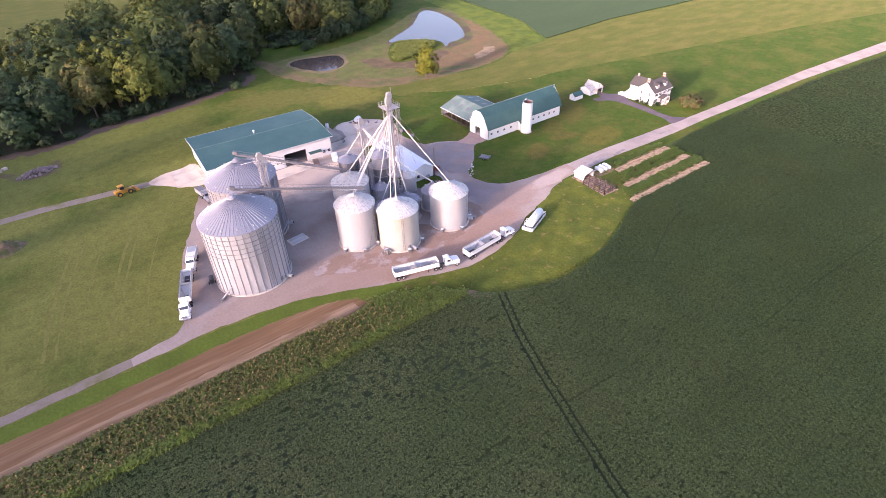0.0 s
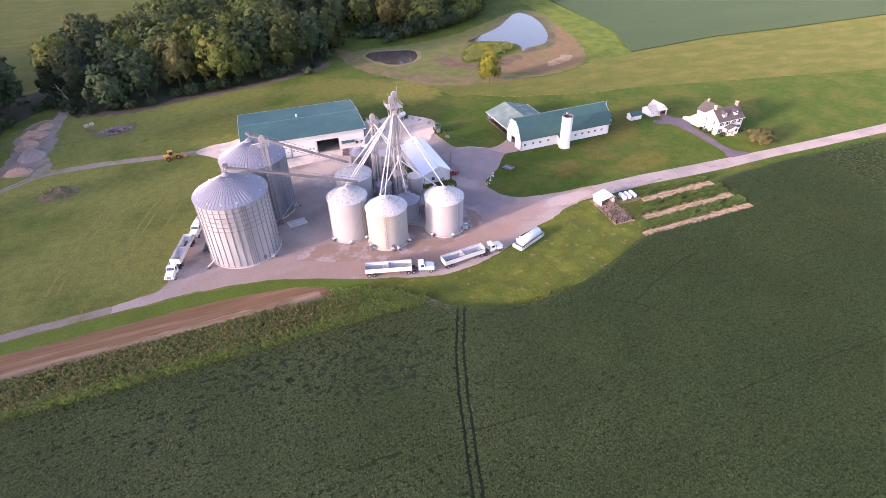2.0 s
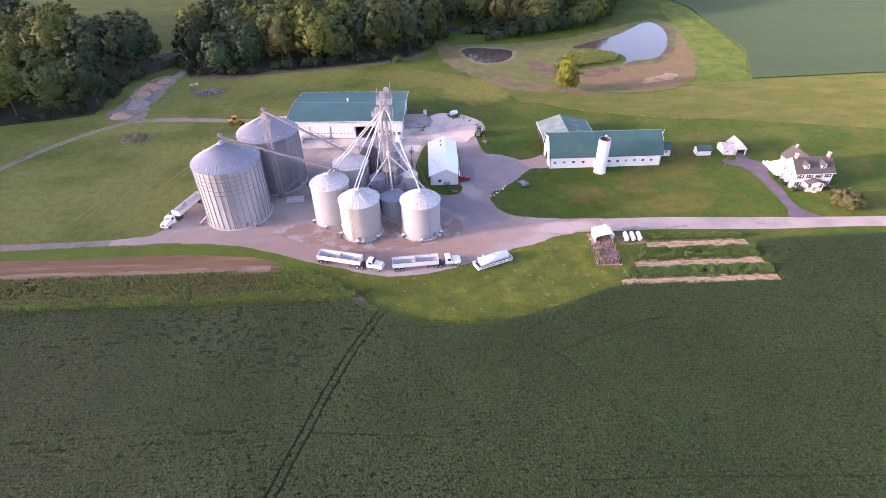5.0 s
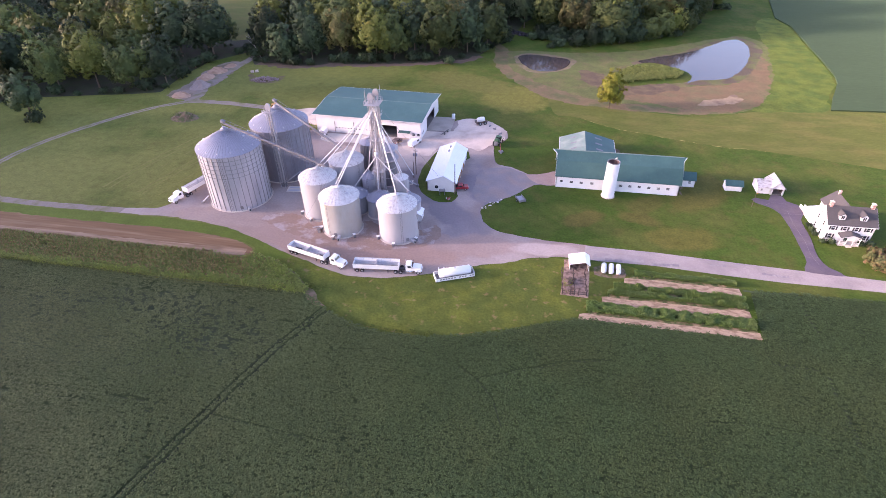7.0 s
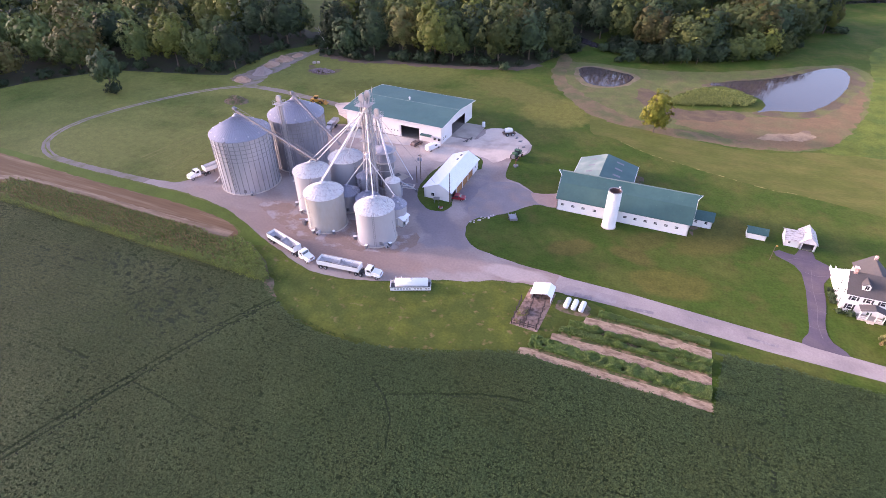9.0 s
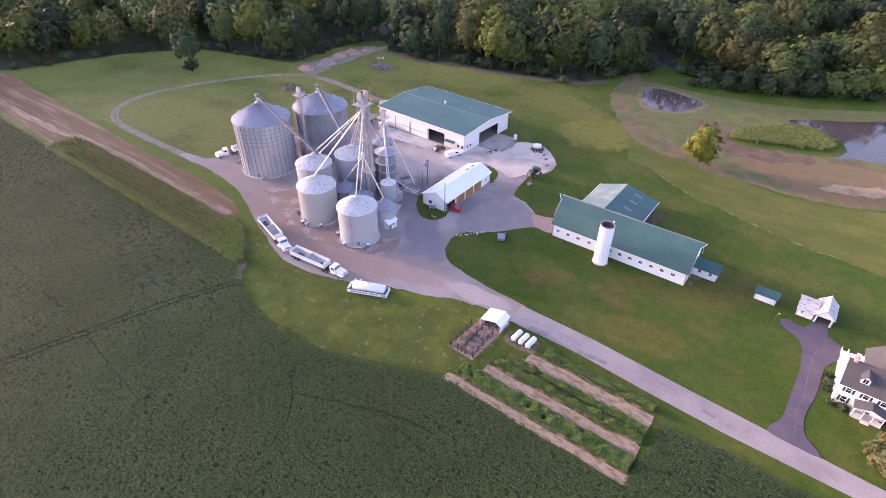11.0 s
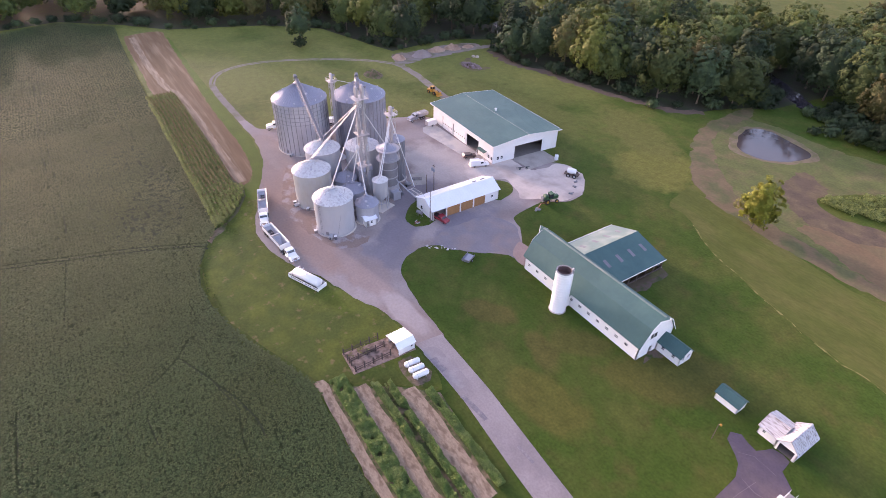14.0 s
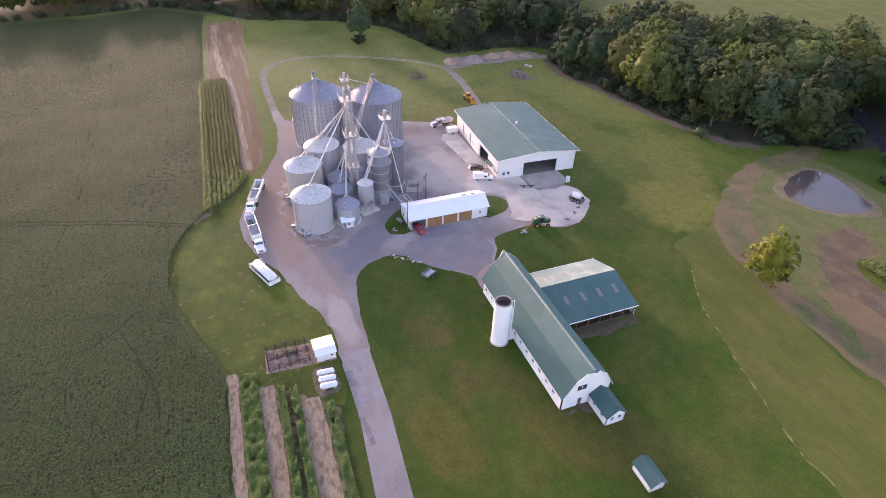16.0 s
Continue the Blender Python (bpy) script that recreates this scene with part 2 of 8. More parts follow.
STEEL_OLD = material("weathered_bin_steel", (0.285, 0.285, 0.325), 0.5, 0.35, var=0.12, scale=3, detail_scale=0.6, second=(0.225, 0.225, 0.26), second_scale=4, stretch=(1, 1, 0.4))
SPOUT = material("spout_steel", (0.58, 0.57, 0.59), 0.45, 0.3, var=0.1, scale=1.5)
TOWER = material("tower_steel", (0.36, 0.345, 0.36), 0.55, 0.3, var=0.15, scale=1.5)
WHITE = material("white_painted_metal", (0.67, 0.66, 0.67), 0.5, var=0.05, scale=3, detail_scale=0.6)
WHITE_WOOD = material("white_painted_boards", (0.75, 0.74, 0.74), 0.6, var=0.06, scale=2, detail_scale=0.3)
PEELING = material("peeling_whitewashed_roof", (0.50, 0.48, 0.48), 0.7, var=0.2, scale=0.6, detail_scale=0.25, second=(0.20, 0.17, 0.155), second_scale=0.22, second_range=(0.48, 0.66), stretch=(0.16, 1.0, 0.5))
TEAL = material("teal_green_metal_roof", (0.044, 0.108, 0.106), 0.55, 0.0, var=0.10, scale=6, detail_scale=1.0, spec=0.22, second=(0.056, 0.124, 0.118), second_scale=9)
# Pale teal for ridge caps; on the barn wing it paints sun glare.
TEAL_PALE = material("faded_teal_metal_roof", (0.135, 0.195, 0.175), 0.5, 0.1, var=0.1, scale=4, detail_scale=1.0, second=(0.22, 0.26, 0.225), second_scale=5)
PALE_ROOF = material("white_metal_roof", (0.76, 0.77, 0.83), 0.4, 0.2, var=0.05, scale=3, detail_scale=0.5)
SKYLIGHT = material("clear_roof_panel", (0.16, 0.155, 0.17), 0.5, var=0.4, scale=1)
SHINGLE = material("grey_shingles", (0.080, 0.074, 0.076), 0.9, var=0.14, scale=1.5, detail_scale=0.3)
BRICK = material("old_red_brick", (0.36, 0.20, 0.16), 0.9, var=0.2, scale=0.4, second=(0.55, 0.45, 0.42), second_scale=0.5)
WOOD = material("brown_wooden_boards", (0.30, 0.155, 0.070), 0.8, var=0.2, scale=0.8, detail_scale=0.15, stretch=(1, 1, 0.2))
WOOD_GREY = material("weathered_wood", (0.13, 0.09, 0.07), 0.9, var=0.25, scale=0.8, detail_scale=0.2)
FENCE_WOOD = material("dark_old_fence_wood", (0.062, 0.045, 0.04), 0.9, var=0.3, scale=0.6, detail_scale=0.2)
GLASS = material("window_glass", (0.03, 0.035, 0.045), 0.08, var=0.05, scale=1, spec=0.7)
# Dark tones for added linings and floors, so open doorways look unlit inside.
SHADE_LINING = material("unpainted_brown_lining", (0.085, 0.070, 0.060), 0.9, var=0.2, scale=1)
SHADE_FLOOR = material("oil_stained_floor", (0.15, 0.13, 0.12), 0.85, var=0.25, scale=3, detail_scale=0.5)
DARK = material("dark_interior", (0.03, 0.027, 0.027), 0.9, var=0.2, scale=1)
RUBBER = material("black_rubber", (0.025, 0.025, 0.027), 0.85, var=0.2, scale=0.5)
BLACK = material("black_paint", (0.04, 0.04, 0.045), 0.5, var=0.15, scale=0.6)
CHROME = material("polished_metal", (0.72, 0.72, 0.74), 0.25, 0.9, var=0.05, scale=0.5)
TRUCKWHITE = material("white_truck_paint", (0.70, 0.70, 0.71), 0.35, var=0.03, scale=1.0, spec=0.5)
ALUMINIUM = material("scuffed_aluminium", (0.42, 0.42, 0.44), 0.45, 0.5, var=0.12, scale=0.8)
GREYPAINT = material("silver_grey_paint", (0.24, 0.25, 0.29), 0.35, 0.3, var=0.05, scale=1.0)
YELLOW = material("yellow_machine_paint", (0.42, 0.215, 0.03), 0.5, var=0.1, scale=0.6)
RED = material("red_truck_paint", (0.26, 0.02, 0.03), 0.35, var=0.08, scale=0.8, spec=0.5)
GREEN = material("green_machine_paint", (0.028, 0.085, 0.036), 0.45, var=0.08, scale=0.8)
MAROON = material("dark_brown_car_paint", (0.10, 0.065, 0.06), 0.3, var=0.05, scale=0.8, spec=0.5)
STONE = material("grey_rubble_stone", (0.21, 0.16, 0.165), 0.95, var=0.2, scale=0.6, obj=0.25, island=0.25)

# ---- builders ----
rng = np.random.default_rng(7)


def part(name, bm, mat, parent=None, label="", smooth=False):
    """One mesh object from a bmesh, under a thing or a part."""
    me = bpy.data.meshes.new(name)
    bm.to_mesh(me)
    bm.free()
    if smooth:
        for p in me.polygons:
            p.use_smooth = True
    me.materials.append(mat)
    ob = new(name, me)
    ob.parent = parent
    if label:
        ob["label"] = label
    return ob


def again(ob, parent, m=None):
    """Another piece on the same mesh."""
    o = new(ob.name.split(".")[0], ob.data)
    o.parent = parent
    if m is not None:
        o.matrix_basis = m
    return o


def thing(name, x, y, z=0.0, turn=0.0, label="", category="", group="", kind=""):
    e = new(name)
    e.empty_display_size = 0.5
    e.matrix_basis = pose(x, y, z, 0, 0, turn)
    return tagged(e, label, category, group, kind)


def box(x0, x1, y0, y1, z0, z1, bevel=0.0, bm=None):
    bm = bm or bmesh.new()
    m = Matrix.LocRotScale(((x0 + x1) / 2, (y0 + y1) / 2, (z0 + z1) / 2), None, (abs(x1 - x0), abs(y1 - y0), abs(z1 - z0)))
    r = bmesh.ops.create_cube(bm, size=1.0, matrix=m)
    if bevel:
        es = list({e for v in r["verts"] for e in v.link_edges})
        bmesh.ops.bevel(bm, geom=es, offset=bevel, segments=1, affect='EDGES')
    return bm


def rod(a, b, r, seg=8, bm=None, r2=None):
    """A round bar from a to b."""
    bm = bm or bmesh.new()
    a, b = Vector(a), Vector(b)
    d = b - a
    m = Matrix.Translation((a + b) / 2) @ d.to_track_quat("Z", "Y").to_matrix().to_4x4()
    bmesh.ops.create_cone(bm, cap_ends=True, segments=seg, radius1=r, radius2=r if r2 is None else r2, depth=d.length, matrix=m)
    return bm


def prism(profile, x0, x1, axis="x", bm=None):
    """A closed outline of (across, up), drawn out along x (or y)."""
    bm = bm or bmesh.new()
    ends = []
    for x in (x0, x1):
        ends.append([bm.verts.new((x, p, q) if axis == "x" else (p, x, q)) for p, q in profile])
    n = len(profile)
    for i in range(n):
        j = (i + 1) % n
        bm.faces.new((ends[0][i], ends[0][j], ends[1][j], ends[1][i]))
    bm.faces.new(ends[0][::-1])
    bm.faces.new(ends[1])
    bmesh.ops.recalc_face_normals(bm, faces=bm.faces[:])
    return bm


def lathe(profile, seg=32, bm=None, cx=0.0, cy=0.0):
    """A turned form from (radius, height) steps."""
    bm = bm or bmesh.new()
    rings = []
    for r, z in profile:
        if r < 1e-4:
            rings.append([bm.verts.new((cx, cy, z))])
        else:
            rings.append([bm.verts.new((cx + r * math.cos(a), cy + r * math.sin(a), z)) for a in (2 * math.pi * i / seg for i in range(seg))])
    for p, q in zip(rings, rings[1:]):
        for i in range(seg):
            j = (i + 1) % seg
            if len(p) == 1:
                bm.faces.new((p[0], q[j], q[i]))
            elif len(q) == 1:
                bm.faces.new((p[i], p[j], q[0]))
            else:
                bm.faces.new((p[i], p[j], q[j], q[i]))
    bmesh.ops.recalc_face_normals(bm, faces=bm.faces[:])
    return bm


def quads_mesh(name, co, mat, parent=None):
    """A mesh of loose pieces with as many corners each as co, (n, corners, 3), gives them."""
    n, k = co.shape[:2]
    me = bpy.data.meshes.new(name)
    me.vertices.add(k * n)
    me.vertices.foreach_set("co", np.ascontiguousarray(co, dtype=np.float32).ravel())
    me.loops.add(k * n)
    me.loops.foreach_set("vertex_index", np.arange(k * n, dtype=np.int32))
    me.polygons.add(n)
    me.polygons.foreach_set("loop_start", np.arange(0, k * n, k, dtype=np.int32))
    me.polygons.foreach_set("loop_total", np.full(n, k, dtype=np.int32))
    me.update(calc_edges=True)
    me.materials.append(mat)
    ob = new(name, me)
    ob.parent = parent
    return ob


def leaf_quads(centre, normal, length, width):
    """Leaf-shaped kites round centres, square to normals, turned at random."""
    n = len(centre)
    normal = normal / np.linalg.norm(normal, axis=1, keepdims=True)
    ref = rng.normal(size=(n, 3))
    u = np.cross(normal, ref)
    u /= np.linalg.norm(u, axis=1, keepdims=True)
    v = np.cross(normal, u)
    length, width = np.broadcast_to(length, n)[:, None], np.broadcast_to(width, n)[:, None]
    return np.stack([centre - u * length * 0.5, centre + v * width * 0.5 - u * length * 0.08, centre + u * length * 0.5, centre - v * width * 0.5 - u * length * 0.08], axis=1)


def leaf_tris(centre, normal, length, width):
    """Small three-cornered leaflets round centres, square to normals, turned at random."""
    q = leaf_quads(centre, normal, length, width)
    return np.stack([q[:, 0], q[:, 1] + 0.5 * (q[:, 2] - q[:, 0]), q[:, 3] + 0.5 * (q[:, 2] - q[:, 0])], axis=1)


def smooth_line(pts, step=1.5, closed=True):
    """Catmull-Rom through plan points."""
    p = [Vector((*q, 0)) for q in pts]
    n = len(p)
    out = []
    for i in range(n if closed else n - 1):
        a, b, c, d = (p[(i + k) % n] if closed else p[min(max(i + k, 0), n - 1)] for k in (-1, 0, 1, 2))
        k = max(1, int((c - b).length / step))
        for j in range(k):
            t = j / k
            out.append(0.5 * ((2 * b) + (c - a) * t + (2 * a - 5 * b + 4 * c - d) * t * t + (3 * b - a - 3 * c + d) * t ** 3))
    if not closed:
        out.append(p[-1])
    return out


def sheet(name, pts, z, mat, label, category, rough=0.25, smooth=True, step=1.5, thick=0.0):
    """A flat piece of ground with an uneven edge."""
    line = smooth_line(pts, step) if smooth else [Vector((*q, 0)) for q in pts]
    bm = bmesh.new()
    vs = []
    for q in line:
        d = noise.noise_vector(q * 0.23) * rough * 1.2 + noise.noise_vector(q * 0.9 + Vector((7, 3, 0))) * rough
        vs.append(bm.verts.new((q.x + d.x, q.y + d.y, z)))
    f = bm.faces.new(vs)
    bmesh.ops.recalc_face_normals(bm, faces=[f])
    if f.normal.z < 0:
        f.normal_flip()
    bmesh.ops.triangulate(bm, faces=[f])
    if thick:
        r = bmesh.ops.extrude_face_region(bm, geom=bm.faces[:])
        for v in r["geom"]:
            if isinstance(v, bmesh.types.BMVert):
                v.co.z -= thick
    return tagged(part(name, bm, mat), label, category, kind="structure")


def strip(name, pts, width, z, mat, label, category, rough=0.2):
    """A lane of even width along a plan line."""
    line = smooth_line(pts, 2.0, closed=False)
    bm = bmesh.new()
    prev = None
    for i, q in enumerate(line):
        t = (line[min(i + 1, len(line) - 1)] - line[max(i - 1, 0)]).normalized()
        side = Vector((-t.y, t.x, 0))
        w = width / 2
        a = q + side * (w + rough * noise.noise(q * 0.6)) 
        b = q - side * (w + rough * noise.noise(q * 0.6 + Vector((9, 9, 0))))
        pair = (bm.verts.new((a.x, a.y, z)), bm.verts.new((b.x, b.y, z)))
        if prev:
            bm.faces.new((prev[0], prev[1], pair[1], pair[0]))
        prev = pair
    return tagged(part(name, bm, mat), label, category, kind="structure")


def inside(poly, x, y):
    """Which of the points lie in the outline."""
    res = np.zeros(len(x), bool)
    n = len(poly)
    for i in range(n):
        (x0, y0), (x1, y1) = poly[i], poly[(i + 1) % n]
        if y0 == y1:
            continue
        c = ((y0 > y) != (y1 > y)) & (x < (x1 - x0) * (y - y0) / (y1 - y0) + x0)
        res ^= c
    return res


def dist_line(x, y, a, b):
    """Distance of points from a stretch a-b."""
    a, b = np.array(a, float), np.array(b, float)
    d = b - a
    t = np.clip(((x - a[0]) * d[0] + (y - a[1]) * d[1]) / (d @ d), 0, 1)
    return np.hypot(x - a[0] - t * d[0], y - a[1] - t * d[1])

# ---- ground, roads and fields ----
bm = bmesh.new()
bmesh.ops.create_grid(bm, x_segments=40, y_segments=40, size=2500)
tagged(part("ground", bm, GRASS), "mown green grass with drier yellowish patches", "grass", kind="structure")

sheet("hay_field", [(116, 194.5), (122, 193.2), (127.6, 190.7), (134.6, 186.4), (141.3, 183), (147.6, 181.2), (155.3, 178.4), (164.7, 176), (177.5, 173.3), (190, 171.8), (240, 160), (330, 140), (480, 110), (480, 205), (330, 212), (280, 217.5), (222, 217), (205, 212), (190, 207), (172, 200), (150, 202), (138, 204), (128, 206), (114, 214)], 0.02, HAY,
      "yellow-green cut hay field with mowing streaks", "hay field", 0.3)
sheet("grass_apron", [(46, 88.5), (52, 82), (58.5, 77.2), (62, 75), (67, 71.6), (74.3, 68.2), (81.4, 66.8), (90, 67.2), (99.6, 69.1), (109, 72.5), (117, 76.1), (123, 78.6), (128, 85), (133, 92), (138, 98.6), (127, 99.9), (122, 99.8), (112, 98.5), (98, 92.7), (86, 87.2), (77, 84.4), (68, 83.5), (59, 86)], 0.016, material("fresh_grass", (0.070, 0.092, 0.018), 0.9, var=0.36, scale=3.5, detail_scale=0.6, bump=0.6, bump_scale=5, spec=0.1, second=(0.104, 0.122, 0.020), second_scale=9, third=((0.18, 0.135, 0.058), 2.2, (0.60, 0.72))),
      "fresh green grass between the yard and the soybeans", "grass", 0.3)
WINDROW = material("dry_cut_hay", (0.205, 0.185, 0.07), 0.95, var=0.35, scale=1.5, detail_scale=0.4, bump=0.5, bump_scale=5, spec=0.1, second=(0.082, 0.098, 0.022), second_scale=1.6, second_range=(0.42, 0.54))
for line in ([(127.6, 190.7), (134.6, 186.1), (141.3, 182.9), (147.6, 181.3), (155.3, 178.4)], [(157, 178.0), (164.7, 176.0), (168.1, 174.5)], [(171, 174.3), (177.5, 172.9), (181.8, 173.4), (188, 172)]):
    strip("hay_windrow", line, 0.38, 0.03, WINDROW, "thin line of dry cut hay at the field's edge", "hay", 0.45)
STREAK = material("dry_mown_swath", (0.146, 0.146, 0.042), 0.9, var=0.3, scale=3, detail_scale=0.6, bump=0.5, bump_scale=5, spec=0.1)
for i in range(6):
    o = 4.5 + 4.4 * i + 1.3 * math.sin(i * 2.2)
    strip("mown_swath", [(0.5 - o, 112 + 0.4 * i), (5 - o * 1.05, 130), (11 - o * 1.1, 147), (17 - o * 1.2, 160 - 0.5 * i)], 0.35 + 0.2 * (i % 3), 0.014, STREAK, "dry swath left on the mown grass", "grass", 0.35)
sheet("lush_strip", [(193, 209), (197, 216.7), (206, 234), (215.5, 265), (222, 300), (229, 344), (240, 362), (246, 342), (243, 306), (241, 278), (238.5, 257), (235.5, 245.5), (227, 227.5), (221.5, 213), (206, 210)], 0.025, material("tall_field_edge_grass", (0.090, 0.120, 0.022), 0.9, var=0.36, scale=5, detail_scale=0.7, bump=0.6, bump_scale=5, spec=0.1, second=(0.062, 0.098, 0.02), second_scale=9), "bright green grass strip beside a field", "grass", 0.6)
sheet("grass_verge", [(-138, 101), (-83, 100.2), (-41, 100.2), (-8, 100.3), (4, 100.8), (18, 100.0), (30, 98.6), (37, 96), (44, 91.8), (50, 89.3), (46, 87.6), (39.8, 88.4), (38.4, 91.2), (34.3, 93.2), (25, 94.8), (11, 95.9), (-25, 96), (-45, 96.4), (-83, 97.8), (-136, 99.8)], 0.038, LUSH, "bright green grass strip between gravel and soil", "grass", 0.4)

sheet("far_field", [(223, 213.5), (228.3, 227.5), (236.6, 245.5), (239.6, 257), (242, 278), (244, 306), (247, 342), (244, 362), (262, 450), (420, 700), (900, 700), (900, 190), (480, 206), (330, 213), (280, 217)], 0.55, FAR_CROP, "distant dark green soybean field", "field", 0.5, smooth=False, thick=0.6)
sheet("field_beyond_wood", [(-420, 342), (-150, 338), (-102, 297), (-64, 277), (-47, 286), (-49, 315), (-26, 341), (-6, 361), (16, 390), (60, 420), (90, 700), (-420, 700)], 0.05, HAY, "pale green open field beyond the wood", "field", 1.0, smooth=False)

# gravel yard with road and lane
YARD = [(2.8, 108.3), (9, 132), (15.9, 148.4), (22, 163), (28, 166), (50, 170), (68, 171), (80, 183.5), (88, 184.5), (93.3, 181.5), (98.8, 175), (99.2, 168), (95.5, 162), (96.2, 153.9), (98.3, 148.7), (102.5, 147.5), (108.2, 143.4),
        (111.4, 137.8), (103.2, 128.5), (97.7, 123.5), (96, 119.5), (97.5, 113.6), (101.5, 109.9), (109.5, 107.8), (118, 106.9), (126.5, 106.4), (127, 103), (126.5, 100.3), (122, 100.3), (118.4, 100.2), (112.4, 99), (106.2, 96), (98, 93.2), (92, 91.2), (86, 87.6), (77, 84.9), (68, 84), (59, 86.4),
        (50, 89.6), (38, 94.8), (30, 97.8), (22, 100), (6, 101.6), (-9, 101.2), (-9, 103.6), (-2, 105)]
sheet("yard", YARD, 0.04, GRAVEL, "lavender-grey packed gravel farm yard", "gravel yard", 0.35)
sheet("yard_apron", [(61.5, 163), (63, 168), (68.5, 171), (78, 172), (80, 183.5), (88, 184.5), (93.3, 181.5), (98.4, 175), (98.6, 168), (94, 162), (90, 157.5), (86, 160), (80, 161), (76, 158), (73.5, 151), (67, 152.5), (62.5, 157)], 0.055, GRAVEL_PALE,
      "pale crushed-stone surface round the machine hall", "gravel yard", 0.8)
sheet("stained_gravel", [(35, 105), (44, 99.5), (56, 95.8), (68, 95), (80, 98), (87, 104), (84, 110), (74, 100.5), (66, 109), (57, 101), (48, 106), (40, 109)], 0.055, material("rusty_stained_gravel", (0.25, 0.170, 0.138), 0.95, var=0.2, scale=3, detail_scale=0.5, second=(0.33, 0.27, 0.26), second_scale=4, second_range=(0.5, 0.62)),
      "rust-brown stained gravel round the bins", "gravel yard", 1.0)
sheet("barnyard", [(98, 146.5), (103, 146.2), (110, 143), (117.2, 146.4), (117.2, 137.5), (111, 136.5), (104, 128.5), (98.5, 124), (94, 124), (92, 132), (93, 142)], 0.06, material("bluish_packed_stone", (0.215, 0.19, 0.20), 0.95, var=0.15, scale=4, detail_scale=0.5, bump=0.3, bump_scale=12, second=(0.25, 0.20, 0.19), second_scale=6),
      "darker bluish packed stone before the barn", "gravel yard", 0.6)
sheet("barn_ramp", [(107.5, 143.2), (111, 143.5), (117.2, 146), (117.2, 137.5), (113.5, 137.4), (110, 139)], 0.075, material("pinkish_packed_soil", (0.33, 0.235, 0.21), 0.95, var=0.15, scale=2, detail_scale=0.4), "pinkish packed soil at the barn door", "soil", 0.5)
sheet("pit_slab", [(60, 136), (61.3, 141), (68.5, 137.8), (66.6, 133)], 0.075, CONCRETE_OLD, "stained concrete slab round the receiving pit", "concrete pad", 0.05, smooth=False, thick=0.1)
sheet("grass_island", [(81.5, 122.4), (77.2, 126), (74.4, 131), (73.7, 138), (74.3, 146), (77, 157), (81.1, 160.4), (85.2, 159.2), (87.5, 155), (88, 151.8), (86.9, 150), (86.9, 130.2), (88.2, 126.6), (86.6, 122.6)], 0.07, GRASS, "grass island round the white shed", "grass", 0.3)
sheet("concrete_pad", [(30.6, 163.9), (60.6, 163.9), (60.6, 158.6), (35, 156.6), (31.6, 158.5)], 0.08, CONCRETE, "pale concrete pad before the hall doors", "concrete pad", 0.05, smooth=False, thick=0.1)
sheet("hall_apron", [(68.35, 172), (77.8, 172), (77.8, 185), (68.35, 185)], 0.08, CONCRETE_OLD, "pale concrete apron before the hall door", "concrete pad", 0.03, smooth=False, thick=0.1)
sheet("hall_slab", [(19.1, 186.2), (27, 187), (27.1, 174.2), (18.8, 174.8)], 0.08, CONCRETE, "pale concrete slab beside the hall", "concrete pad", 0.05, smooth=False, thick=0.1)

ROAD_N = [(125.4, 106.4), (142.9, 106.3), (162.7, 105), (177.7, 104.3), (195, 103.4), (220, 102.6), (271, 101.6), (343, 96.5), (520, 84)]
ROAD_S = [(520, 78), (326, 90.5), (259, 96.4), (209, 97.8), (193, 98.7), (172, 98.6), (158, 99.4), (142.5, 100.4), (125, 100.3)]
sheet("road", ROAD_N + ROAD_S, 0.05, ASPHALT, "worn lavender-grey asphalt farm road", "road", 0.12, smooth=False)
sheet("road_patch", [(127, 100.8), (131, 100.2), (140, 101.6), (139.5, 104), (133, 103.6), (128, 103.2)], 0.058, material("blotchy_asphalt", (0.245, 0.215, 0.22), 0.9, var=0.15, scale=2, detail_scale=0.3, second=(0.28, 0.25, 0.25), second_scale=2.5), "darker stained patch on the road", "road", 0.4)
STAIN = material("oily_road_stain", (0.185, 0.165, 0.185), 0.9, var=0.25, scale=1.2, detail_scale=0.3, second=(0.255, 0.225, 0.23), second_scale=1.5)
for line, w in (([(141.5, 100.9), (144, 101.2), (148.5, 101.5)], 0.9), ([(130.4, 101.2), (132.5, 101.0), (134.5, 101.4)], 1.5), ([(156, 103), (160, 103.2)], 0.6), ([(168, 101.5), (174, 101.0)], 0.7)):
    strip("road_stain", line, w, 0.064, STAIN, "dark oily stain on the road", "road", 0.35)
LANE = [(-4, 102.7), (-18, 102.3), (-39, 101.9), (-54, 102.8), (-63.5, 106.6), (-70.2, 114), (-72.6, 126), (-69, 142.5), (-59, 162.7), (-48, 177.4), (-38, 185.2)]
LANE_GRAVEL = material("dusty_lane_gravel", (0.215, 0.178, 0.155), 0.95, var=0.2, scale=3, detail_scale=0.5, bump=0.3, bump_scale=12, spec=0.15, second=(0.16, 0.145, 0.085), second_scale=5, second_range=(0.5, 0.66))
strip("lane", LANE, 2.7, 0.035, LANE_GRAVEL, "narrow gravel lane looping through grass", "lane", 0.35)
strip("lane_grass_crown", LANE[3:], 0.4, 0.05, GRASS, "grass growing between the lane's wheel tracks", "grass", 0.5)
strip("hall_lane", [(-40, 186.5), (-30, 186.2), (-18.4, 186), (-4, 184.2), (13, 182), (28, 179)], 3.6, 0.045, LANE_GRAVEL, "gravel lane to the back of the hall", "lane", 0.4)
